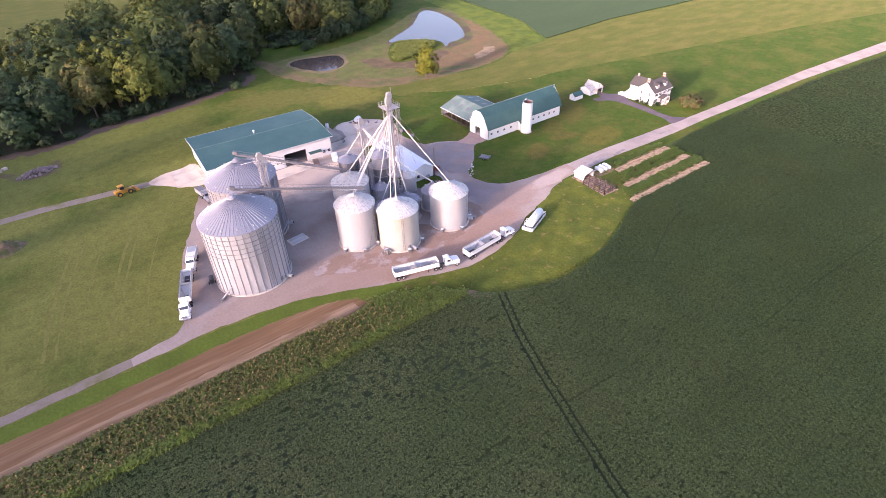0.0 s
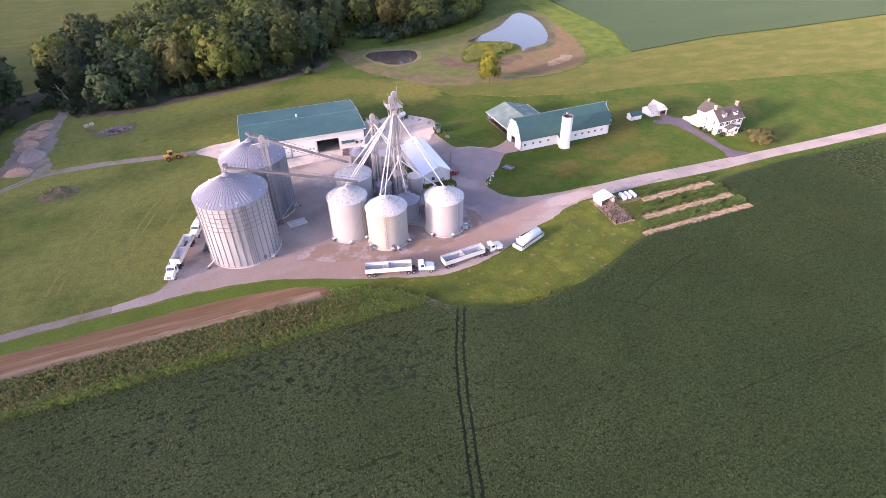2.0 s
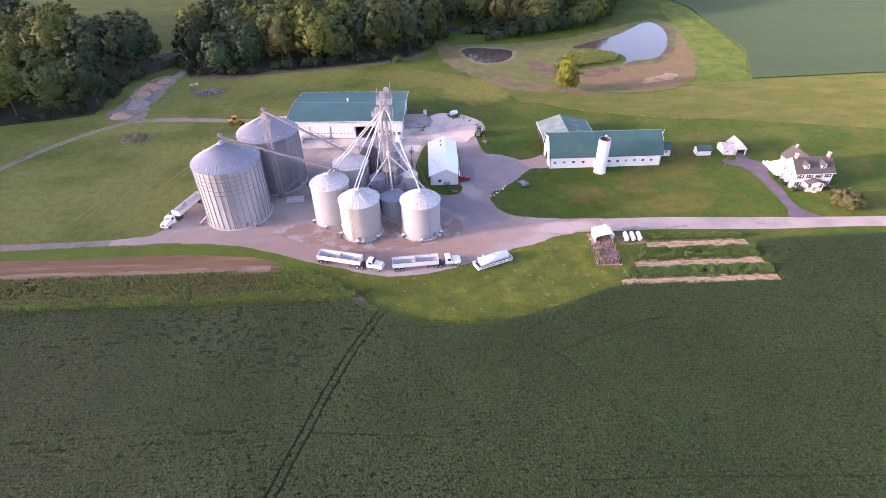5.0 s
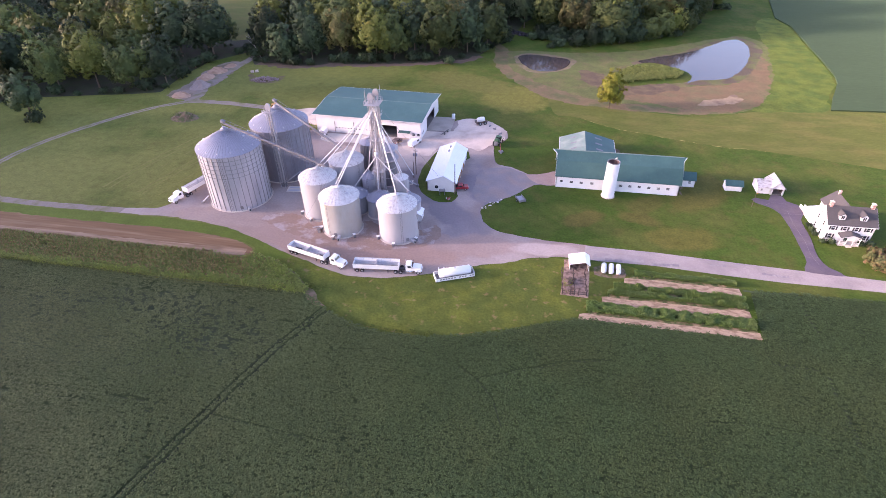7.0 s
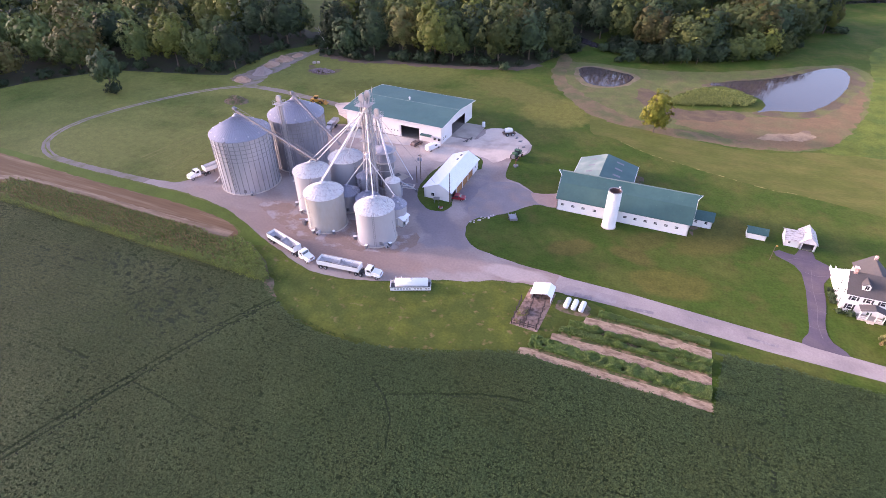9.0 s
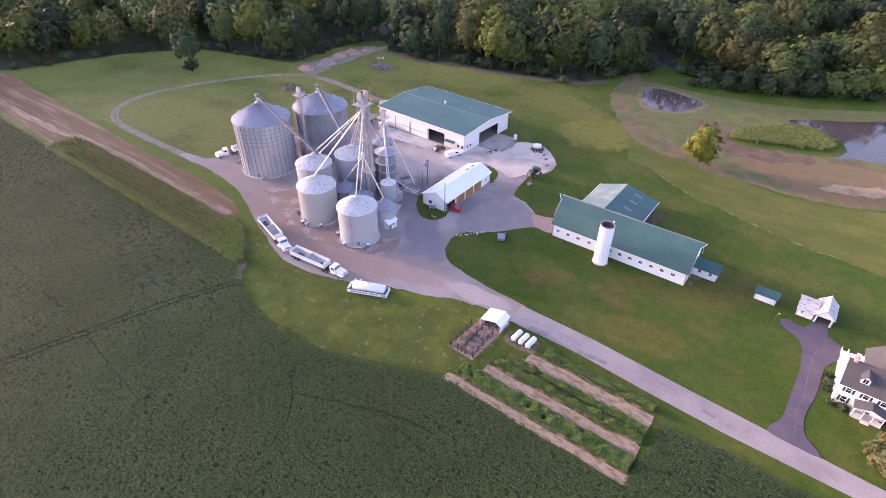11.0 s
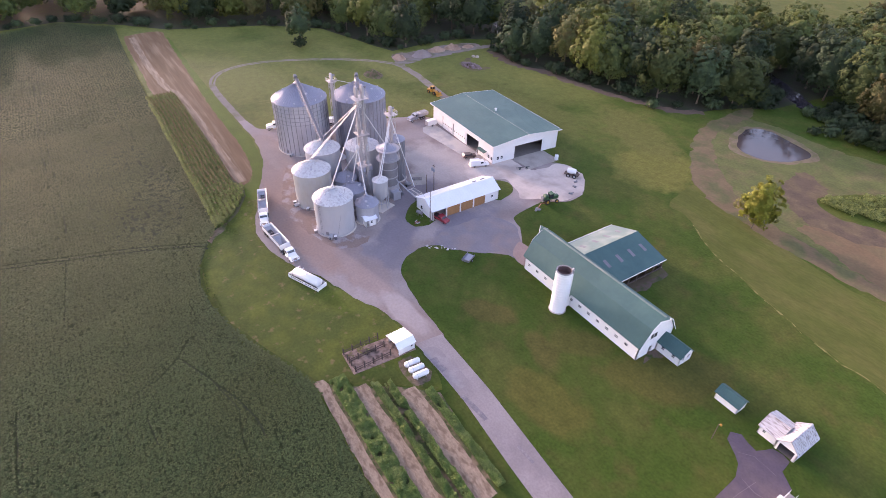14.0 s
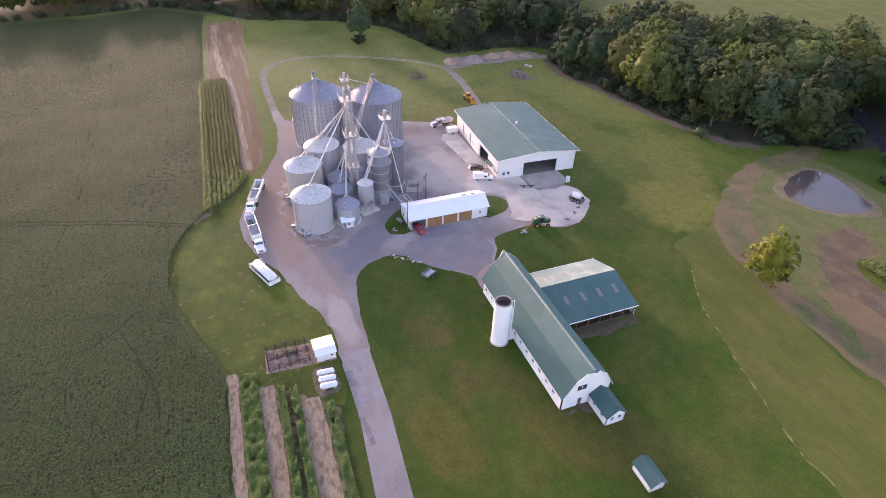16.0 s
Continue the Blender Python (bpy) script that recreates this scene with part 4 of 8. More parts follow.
def crown_shape(h, r, base, n_lobe, n_leaf, leaf, seed, subs=7, core=0.72, tall=1.0):
    """A lopsided domed crown: many uneven boughs over its outside, each carrying smaller clumps of leaves turned outward, with gaps between, round a shaded heart. Gives corners and faces."""
    g = np.random.default_rng(seed)
    mid = base + 0.42 * (h - base)
    shift = Vector((seed * 3.7, seed * 1.3, 0))

    def reach(d):
        up = (h - mid) if d[2] > 0 else (mid - base)
        v = Vector(d)
        f = 1.0 + 0.26 * noise.noise(v * 1.5 + shift) + 0.16 * noise.noise(v * 3.3 + shift)
        return np.array([r * f, r * f, up * (0.94 + 0.5 * (f - 1))])

    co = np.array([d * reach(d) * (core - 0.16) + np.array([0, 0, mid]) for d in BALL])
    fa = BALL_FACES.copy()
    pts, nrm = [], []
    for i in range(n_lobe):
        z = 1.0 - 1.72 * (i + g.uniform(0.1, 0.9)) / n_lobe
        a = i * 2.4 + g.normal(0, 0.35)
        d = np.array([math.cos(a) * math.sqrt(1 - z * z), math.sin(a) * math.sqrt(1 - z * z), z])
        s = r * g.uniform(0.15, 0.27) * np.array([1, 1, tall]) * g.uniform(0.8, 1.2, 3)
        c = d * (reach(d) - 0.8 * s) * g.uniform(0.86, 1.08) + np.array([0, 0, mid])
        for q in range(subs):
            e = g.normal(size=3) + 0.9 * d + np.array([0, 0, 0.25])
            e /= np.linalg.norm(e)
            k = g.normal(size=(n_leaf, 3)) + 0.6 * e
            k /= np.linalg.norm(k, axis=1, keepdims=True)
            pts.append(c + (e * g.uniform(0.55, 1.0) + k * g.uniform(0.26, 0.46) * g.uniform(0.5, 1.3, (n_leaf, 1))) * s)
            nrm.append(0.35 * k + 0.45 * e + 1.15 * d + g.normal(0, 0.32, (n_leaf, 3)))
    inner = n_lobe * 11
    d = g.normal(size=(inner, 3))
    d /= np.linalg.norm(d, axis=1, keepdims=True)
    d[:, 2] = np.maximum(d[:, 2], -0.75)
    pts.append(np.array([q * reach(q) for q in d]) * g.uniform(core - 0.1, core + 0.12, (inner, 1)) + np.array([0, 0, mid]))
    nrm.append(d + g.normal(0, 0.55, (inner, 3)))
    pts, nrm = np.concatenate(pts), np.concatenate(nrm)
    n = len(pts)
    wide = np.where(np.arange(n) < n - inner, leaf, 1.9 * leaf)
    lv = leaf_quads(pts, nrm, wide * g.uniform(0.7, 1.4, n), wide * g.uniform(0.6, 1.1, n))
    fa = np.concatenate([fa, np.arange(4 * n).reshape(-1, 4) + len(co)])
    return np.concatenate([co, lv.reshape(-1, 3)]), fa


def faces_mesh(name, co, fa, mat, parent=None):
    """A smooth mesh of four-cornered faces from its corners."""
    me = bpy.data.meshes.new(name)
    me.vertices.add(len(co))
    me.vertices.foreach_set("co", np.ascontiguousarray(co, dtype=np.float32).ravel())
    me.loops.add(fa.size)
    me.loops.foreach_set("vertex_index", np.ascontiguousarray(fa, dtype=np.int32).ravel())
    me.polygons.add(len(fa))
    me.polygons.foreach_set("loop_start", np.arange(0, fa.size, 4, dtype=np.int32))
    me.polygons.foreach_set("loop_total", np.full(len(fa), 4, dtype=np.int32))
    me.polygons.foreach_set("use_smooth", np.ones(len(fa), dtype=bool))
    me.update(calc_edges=True)
    me.materials.append(mat)
    ob = new(name, me)
    ob.parent = parent
    return ob


def trunk_mesh(h, r, base, seed):
    g = random.Random(seed)
    bm = bmesh.new()
    rod((0, 0, -0.1), (0.1, 0.05, base), r, 8, bm, r * 0.75)
    rod((0.1, 0.05, base), (0.2, 0.2, h * 0.78), r * 0.75, 7, bm, r * 0.15)
    for i in range(6):
        a, z = g.uniform(0, 6.28), g.uniform(base * 0.8, h * 0.6)
        L = g.uniform(0.2, 0.32) * h
        rod((0.1, 0.05, z), (L * 0.6 * math.cos(a), L * 0.6 * math.sin(a), z + L * 0.7), r * 0.4, 5, bm, r * 0.08)
    return bm


def tree_kind(name, h, r, base, lobes, leaves, leaf, leafmat, seed, label, category="tree", subs=7, tall=1.0):
    t = thing(name, 0, 0, 0, 0, label, category)
    part("trunk", trunk_mesh(h, max(0.12, h * 0.016), max(base, 1.5), seed), BARK, t)
    faces_mesh("crown", *crown_shape(h, r, base, lobes, leaves, leaf, seed, subs, 0.72, tall), leafmat, t)
    return t


KINDS = [
    tree_kind("tree", 24, 9.6, 1.0, 50, 20, 0.62, LEAF[0], 1, "tall green broadleaf tree at the wood's edge", subs=6, tall=1.0),
    tree_kind("tree", 26, 9.0, 1.0, 50, 20, 0.62, LEAF[1], 2, "tall dark green broadleaf tree in the wood", subs=6, tall=1.05),
    tree_kind("tree", 25, 8.4, 2.6, 46, 22, 0.60, LEAF[2], 3, "tall yellowish green tree with a bare lower trunk", subs=6, tall=1.12),
    tree_kind("tree", 21, 10.2, 0.6, 52, 20, 0.62, LEAF[0], 4, "rounded green broadleaf tree with low limbs", subs=6),
    tree_kind("tree", 25, 7.8, 2.6, 44, 22, 0.60, LEAF[3], 5, "tall tree turning olive brown", subs=6, tall=1.15),
    tree_kind("tree", 16, 7.2, 0.5, 40, 22, 0.60, LEAF[1], 6, "lower dark green tree at the wood's edge", subs=6),
]
for k in KINDS:
    k["group"] = "trees of the wood"
BUSH = tree_kind("bush", 4.5, 3.0, 0.1, 14, 10, 0.42, LEAF[1], 7, "dark green bush under the trees", "bush", subs=5)
BUSH["group"] = "bushes along the wood"

WOOD_EDGE = [(-182, -40), (-190, 14), (-200, 53), (-174, 84), (-152, 104), (-145, 128), (-135, 152), (-113, 178), (-84, 185.5), (-69, 189.5), (-57, 194), (-59, 212), (-57, 236), (-44, 256), (-32, 236), (-6, 236), (8, 242.5), (31, 244.5), (57, 251.5), (75, 258.5), (79, 271), (84, 283)]
WOOD_BACK = [(90, 292), (95, 330), (110, 372), (60, 412), (15, 385), (-5, 357), (-25, 337), (-48, 312), (-46, 282), (-63, 273), (-100, 292), (-150, 334), (-260, 334), (-330, 200), (-340, -40)]
EAST_WOOD = [(110, 291), (118, 293), (140, 296), (165, 311), (188, 334), (216, 374), (216, 402), (180, 404), (165, 380), (163, 340), (135, 315), (116, 308)]
FAR_WOOD = [(112, 322), (136, 334), (140, 370), (138, 410), (158, 420), (220, 460), (300, 520), (300, 580), (110, 560), (80, 470), (62, 412)]


def plant(poly, spacing, edge_depth, seed, bush=True):
    """Trees in a wood: single ones near its edge, the rest as one mass."""
    g = np.random.default_rng(seed)
    px, py = np.array([p[0] for p in poly]), np.array([p[1] for p in poly])
    xs, ys = np.arange(px.min(), px.max(), spacing), np.arange(py.min(), py.max(), spacing)
    x, y = (a.ravel() for a in np.meshgrid(xs, ys))
    x, y = x + g.uniform(-0.42, 0.42, len(x)) * spacing, y + g.uniform(-0.42, 0.42, len(y)) * spacing
    ok = inside(poly, x, y)
    x, y = x[ok], y[ok]
    d = np.min([dist_line(x, y, a, b) for a, b in edge_depth], axis=0)
    return x, y, d


def grow(x, y, kind, size, turn, spread):
    o = copy_thing(kind, pose(x, y, 0, 0, 0, turn))
    o.scale = (size * spread, size * spread, size)
    return o


edges = list(zip(WOOD_EDGE, WOOD_EDGE[1:]))
wx, wy, wd = plant(WOOD_EDGE + WOOD_BACK, 17.6, edges, 11)
FRONT = [(27, 250, 2, 1.08), (35, 254, 0, 1.0), (57, 260.5, 0, 1.16), (79, 281, 3, 1.12), (-6, 247, 1, 0.9), (-19, 243, 5, 1.2), (8, 252, 4, 1.0), (44, 262, 1, 1.05), (70, 270, 1, 0.95), (-72, 199, 3, 1.0), (-88, 195, 2, 1.05), (-59, 203, 1, 0.9), (96, 321, 1, 1.12), (109, 319, 0, 1.1), (122, 318, 1, 1.05), (84, 329, 1, 1.1)]
clear = (wd > 5.5) & ~((wx > 78) & (wx < 112) & (wy > 284) & (wy < 315)) & np.all([np.hypot(wx - a, wy - b) > 12.5 for a, b, k, q in FRONT], axis=0)
wx, wy, wd = wx[clear], wy[clear], wd[clear]
ex, ey, ed = plant(EAST_WOOD, 11.5, list(zip(EAST_WOOD[:6], EAST_WOOD[1:6])), 12)
fx, fy, fd = plant(FAR_WOOD, 11.0, [((112, 322), (136, 334))], 13)
g = np.random.default_rng(5)
singles = 0
for x, y, k, s in FRONT:
    grow(x, y, KINDS[k], s, 53 * x, 1.08)
deep = []
for x, y, d in sorted(list(zip(wx, wy, wd)) + [(a, b, c * 0.5) for a, b, c in zip(ex, ey, ed)] + [(a, b, c * 2.5 + 12) for a, b, c in zip(fx, fy, fd)], key=lambda q: q[2]):
    if singles < 135 and x > -120:
        singles += 1
        k = int(g.choice(6, p=[0.26, 0.2, 0.16, 0.16, 0.1, 0.12]))
        s = g.uniform(0.78, 1.22) * (0.9 if x > 90 and y > 285 else 1.0)
        grow(x, y, KINDS[k], s, g.uniform(0, 360), g.uniform(0.98, 1.32))
    else:
        deep.append((x, y))
for i, (a, b) in enumerate(edges):
    n = int(math.dist(a, b) / 7.5)
    for j in range(n):
        t = (j + g.uniform(0.2, 0.8)) / n
        s = g.uniform(0.5, 1.4)
        grow(a[0] + t * (b[0] - a[0]) + g.normal(0, 1.2), a[1] + t * (b[1] - a[1]) + 2.2 + g.normal(0, 1.0), BUSH, s, g.uniform(0, 360), 1.1)
for p in EAST_WOOD[:6]:
    for j in range(3):
        grow(p[0] + g.normal(0, 6), p[1] + 2 + g.uniform(0, 5), BUSH, g.uniform(0.7, 1.5), g.uniform(0, 360), 1.2)

low = [crown_shape(23, 9.8, 2.0, 34, 12, 1.1, s, 3, 0.74, 1.2) for s in (21, 22, 23, 24)]
mass = [[], [], [], []]
for x, y in deep:
    far = x < -240 or y > 400
    if far and g.random() < 0.5:
        continue
    c, f = low[int(g.integers(4))]
    a, s = g.uniform(0, 6.28), g.uniform(0.8, 1.2) * (1.25 if far else 1.0)
    R = np.array([[math.cos(a), -math.sin(a), 0], [math.sin(a), math.cos(a), 0], [0, 0, 1]])
    mass[int(g.choice(4, p=[0.4, 0.25, 0.2, 0.15]))].append((c @ R.T * np.array([s, s, min(s, 1.1)]) + np.array([x, y, 0]), f))
for m, w in zip(mass, LEAF):
    if m:
        first = np.cumsum([0] + [len(c) for c, f in m])
        tagged(faces_mesh("distant_wood", np.concatenate([c for c, f in m]), np.concatenate([f + o for (c, f), o in zip(m, first)]), w), "dense broadleaf wood stretching into the distance", "wood", kind="stuff")

# low trees and bushes between the pond and the creek
for x, y, k, s in ((126, 286, 5, 0.6), (133, 288, 1, 0.5), (141, 291, 5, 0.62), (148, 294, 1, 0.5), (156, 299, 5, 0.7), (164, 304, 3, 0.6), (171, 309, 0, 0.62), (178, 315, 2, 0.66), (185, 322, 3, 0.62)):
    grow(x, y, KINDS[k], s, 37 * x, 1.15)
for i in range(14):
    grow(112 + 5.2 * i + g.normal(0, 1), 282 + 2.3 * i + g.normal(0, 1.2), BUSH, g.uniform(0.6, 1.2), 50 * i, 1.15)

for i in range(22):
    k = i / 21
    if not 0.10 < k < 0.42:
        grow(84 + 58 * k + g.normal(0, 1.5), 287 + 30 * k + g.normal(0, 1.5), BUSH, g.uniform(0.9, 1.7), 70 * i, 1.2)
        grow(80 + 62 * k + g.normal(0, 1.5), 297 + 36 * k + g.normal(0, 1.5), BUSH, g.uniform(1.1, 2.0), 40 * i, 1.15)

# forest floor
# Litter colour is darkened to carry the shade under the crowns.
sheet("wood_floor", WOOD_EDGE + WOOD_BACK, 0.028, material("leaf_litter", (0.034, 0.034, 0.020), 0.95, var=0.3, scale=5, detail_scale=0.8, second=(0.030, 0.042, 0.016), second_scale=6), "leaf litter under the wood, its shade darkened into the colour", "wood floor", 0.8, smooth=False)
strip("wood_margin", [(-31, 238), (-18, 235.6), (-6, 235.2), (10, 241), (28, 243), (44, 246.5), (58, 250.5), (70, 255), (78, 264)], 4.2, 0.04, material("reddish_leaf_litter", (0.105, 0.072, 0.052), 0.95, var=0.3, scale=3, detail_scale=0.6), "reddish bare soil along the wood", "soil", 2.6)

# single trees and bushes on the grass
big = tree_kind("tree", 16.4, 5.3, 0.2, 54, 24, 0.38, material("bright_yellow_green_leaves", (0.165, 0.182, 0.022), 0.75, var=0.2, scale=3, island=0.2, thin=0.12, spec=0.2, second=(0.185, 0.178, 0.024), second_scale=3), 31, "single yellow-green tree standing on the pond bank")
big.matrix_basis = pose(137.3, 203.6, 0)
lone = tree_kind("tree", 20.5, 6.6, 4.0, 44, 22, 0.52, LEAF[1], 32, "single tall dark tree standing on grass", "tree", 7, 1.2)
lone.matrix_basis = pose(-87.5, 156.2, 0)
lowbush = copy_thing(BUSH, pose(-85, 155.2, 0))
lowbush.scale = (1.25, 1.25, 1.35)
yardbush = tree_kind("shrub", 4.8, 4.6, 0.1, 40, 18, 0.32, material("reddish_green_leaves", (0.085, 0.098, 0.028), 0.8, var=0.25, scale=1.5, island=0.3, second=(0.14, 0.088, 0.042), second_scale=1.5), 33, "rounded bush with reddish green leaves beside the house", "shrub")
yardbush.matrix_basis = pose(197.5, 109.3, 0)
# the first ones made are set into the wood too
for k, (x, y) in zip(KINDS, ((-104, 190), (-30, 251), (18, 262), (-128, 172), (62, 278), (-42, 266))):
    k.matrix_basis = pose(x, y, 0, 0, 0, 40)
BUSH.matrix_basis = pose(64, 249, 0)

# ---- grain bins, elevator legs and conveyors ----
def ring_of(piece, parent, n, r, start=0.0):
    """n pieces round a circle on one mesh; the first is the piece itself, built at angle 0."""
    piece.matrix_basis = pose(0, 0, 0, 0, 0, start)
    for i in range(1, n):
        again(piece, parent, pose(0, 0, 0, 0, 0, start + 360.0 * i / n))


def grain_bin(x, y, r, eave, peak, label, wall, roof, stiffeners=0, ribs=24, rings=(), vents=0, turn=0.0, cap=0.45, fan=True, hatch=True, group="grain bins", seg=48):
    b = thing("grain_bin", x, y, 0, turn, label, "grain bin", group)
    part("foundation", lathe([(0, 0.0), (r + 0.35, 0.0), (r + 0.35, 0.22), (r, 0.26), (0, 0.26)], seg), CONCRETE, b)
    prof = [(r, 0.2), (r, eave * 0.5), (r, eave)]
    part("wall", lathe(prof, seg), wall, b, smooth=True)
    for zz in rings:
        part("stiffening_ring", lathe([(r, zz - 0.04), (r + 0.09, zz - 0.04), (r + 0.09, zz + 0.04), (r, zz + 0.04)], seg), STIFFENER, b)
    k = (peak - eave) / r
    over = r + 0.22
    part("roof", lathe([(r - 0.05, eave - 0.06), (over, eave - k * 0.22), (over, eave - k * 0.22 + 0.07), (cap + 0.1, peak - k * cap), (0, peak - k * cap)], seg), roof, b)
    part("roof_cap", lathe([(cap + 0.22, peak - k * cap - 0.05), (cap + 0.22, peak - k * cap + 0.22), (cap * 0.55, peak + 0.18), (cap * 0.55, peak + 0.35), (0, peak + 0.35)], 16), roof, b)
    bm = bmesh.new()
    a0, a1 = Vector((over - 0.05, 0, eave - k * 0.2 + 0.06)), Vector((cap + 0.2, 0, peak - k * (cap + 0.2) + 0.06))
    w = 0.07
    v = [bm.verts.new(p) for p in ((a0.x, -w, a0.z), (a0.x, w, a0.z), (a0.x, 0, a0.z + 0.13), (a1.x, -w * 0.4, a1.z), (a1.x, w * 0.4, a1.z), (a1.x, 0, a1.z + 0.09))]
    for f in ((0, 2, 5, 3), (2, 1, 4, 5), (0, 1, 2), (3, 5, 4)):
        bm.faces.new([v[i] for i in f])
    ring_of(part("roof_rib", bm, roof, b), b, ribs, r)
    if stiffeners:
        ring_of(part("stiffener", box(r - 0.01, r + 0.12, -0.09, 0.09, 0.25, eave - 0.15), STIFFENER, b), b, stiffeners, r, 180.0 / stiffeners)
    if vents:
        rr = r * 0.9
        zz = eave + k * (r - rr)
        bm = lathe([(0.0, zz + 0.05), (0.18, zz - 0.1), (0.18, zz + 0.26), (0.27, zz + 0.28), (0.16, zz + 0.42), (0, zz + 0.44)], 10, cx=rr)
        ring_of(part("roof_vent", bm, STEEL if roof is STEEL_ROOF else BINROOF, b), b, vents, r, 9)
    if hatch:
        rr = r * 0.55
        zz = eave + k * (r - rr)
        part("roof_hatch", box(rr - 0.35, rr + 0.35, -0.35, 0.35, zz - 0.1, zz + 0.3, 0.06), STEEL, b)
    # ladder up the wall with a landing at the eave
    bm = bmesh.new()
    for s in (-0.22, 0.22):
        rod((s, -r - 0.22, 0.5), (s, -r - 0.22, eave + 0.5), 0.035, 5, bm)
    for i in range(int(eave / 0.6)):
        rod((-0.22, -r - 0.22, 0.8 + 0.6 * i), (0.22, -r - 0.22, 0.8 + 0.6 * i), 0.025, 4, bm)
    part("ladder", bm, STEEL_DARK, b)
    part("access_door", box(-0.4, 0.4, -r - 0.12, -r + 0.05, 0.7, 1.7, 0.05), STEEL_DARK, b).matrix_basis = pose(0, 0, 0, 0, 0, 16)
    if fan:
        f = part("aeration_fan", rod((r + 0.5, 0, 0.75), (r + 1.5, 0, 0.75), 0.5, 14), BINWHITE, b)
        part("fan_duct", box(r - 0.1, r + 0.6, -0.35, 0.35, 0.3, 1.15, 0.05), STEEL, b)
        part("fan_motor", rod((r + 1.5, 0, 0.75), (r + 1.85, 0, 0.75), 0.22, 10), BLACK, f)
        for o in b.children:
            if o.name.startswith(("aeration_fan", "fan_duct")):
                o.matrix_basis = pose(0, 0, 0, 0, 0, -62)
    return b


BIG = "large galvanised steel grain bin with dark vertical stiffeners"
grain_bin(22.5, 115.7, 8.95, 17.6, 22.6, BIG, STEEL, STEEL_ROOF, 36, 60, (11.0, 12.3, 13.6, 14.9, 16.2), 14, 12, 0.9, seg=64)
grain_bin(29.7, 134.2, 8.9, 17.4, 22.2, BIG, STEEL_OLD, STEEL_ROOF, 36, 60, (11.0, 12.3, 13.6, 14.9, 16.2), 14, 40, 0.9, seg=64)
WB = "white steel grain bin with a ribbed conical roof"
grain_bin(50.4, 111.5, 5.2, 11.9, 14.4, WB, BINWHITE, BINROOF, 0, 34, (), 5, 30)
grain_bin(59.0, 104.4, 5.35, 10.6, 13.3, "cream steel grain bin with a ribbed conical roof", BINCREAM, BINROOF, 0, 34, (), 5, -20)
grain_bin(75.2, 103.9, 5.25, 10.0, 12.7, WB, BINWHITE, BINROOF, 0, 34, (), 3, 25)
grain_bin(55.1, 122.5, 5.1, 12.0, 14.6, "greyish white grain bin behind the others", BINWHITE, BINROOF, 0, 34, (), 4, 60)
SB = "small low galvanised grain bin in the middle of the yard"
grain_bin(60.1, 114.1, 3.4, 5.6, 7.7, SB, STEEL, STEEL_ROOF, 0, 22, (), 3, 10, 0.35, fan=False, seg=32)
grain_bin(67.4, 113.2, 3.5, 5.7, 7.7, SB, STEEL, STEEL_ROOF, 0, 22, (), 3, 50, 0.35, fan=False, seg=32)
grain_bin(76.2, 113.2, 3.2, 5.6, 8.1, SB, STEEL, STEEL_ROOF, 0, 22, (), 3, -30, 0.35, fan=False, seg=32)
grain_bin(62.8, 119.6, 2.2, 8.5, 10.1, "narrow grey grain bin beside the elevator", STEEL, STEEL_ROOF, 0, 16, (), 0, 0, 0.3, fan=False, seg=28)
grain_bin(59.7, 131.6, 2.9, 13.6, 15.0, "tall dark weathered grain bin", STEEL_DARK, STEEL_ROOF, 18, 18, (), 0, 0, 0.35, fan=False, seg=32)


for x, y, r, angles in ((50.4, 111.5, 5.2, (205, 255, 300)), (59.0, 104.4, 5.35, (200, 262, 318)), (75.2, 103.9, 5.25, (215, 270, 335))):
    for a in angles:
        f = thing("unload_box", x + (r + 0.75) * math.cos(radians(a)), y + (r + 0.75) * math.sin(radians(a)), 0.04, a, "small grey steel unloading box at the bin's foot", "unloading box", "unloading boxes")
        part("housing", box(-0.42, 0.42, -0.35, 0.35, 0.25, 1.0, 0.05), STEEL_DARK, f)
        part("leg", box(-0.34, -0.24, -0.3, 0.3, 0, 0.27), STEEL_DARK, f)
        part("leg", box(0.24, 0.34, -0.3, 0.3, 0, 0.27), STEEL_DARK, f)
        part("pipe", rod((-0.8, 0, 0.75), (0.2, 0, 0.8), 0.14, 8), STEEL, f)
        part("cover", box(-0.46, 0.46, -0.39, 0.39, 1.0, 1.08, 0.02), WHITE, f)


def hopper_bin(x, y, r, low, eave, peak):
    b = thing("hopper_bin", x, y, 0, 20, "white hopper-bottom bin standing on steel legs", "hopper bin")
    part("wall", lathe([(0.25, low - 2.6), (r, low), (r, eave)], 28), BINWHITE, b, smooth=True)
    part("roof", lathe([(r, eave - 0.05), (r + 0.12, eave - 0.05), (0.35, peak), (0.35, peak + 0.25), (0, peak + 0.25)], 28), BINROOF, b)
    ring_of(part("leg", box(r - 0.05, r + 0.12, -0.09, 0.09, 0, low + 0.4), STEEL, b), b, 8, r)
    part("brace_ring", lathe([(r, 1.9), (r + 0.1, 1.9), (r + 0.1, 2.05), (r, 2.05)], 8), STEEL, b)
    part("foundation", box(-r - 0.6, r + 0.6, -r - 0.6, r + 0.6, 0, 0.2, 0.03), CONCRETE, b)
    part("ladder", rod((r + 0.25, 0.4, 0.3), (r + 0.25, 0.4, eave), 0.05, 5), STEEL, b)


hopper_bin(72.3, 119.6, 2.2, 4.1, 9.0, 10.2)


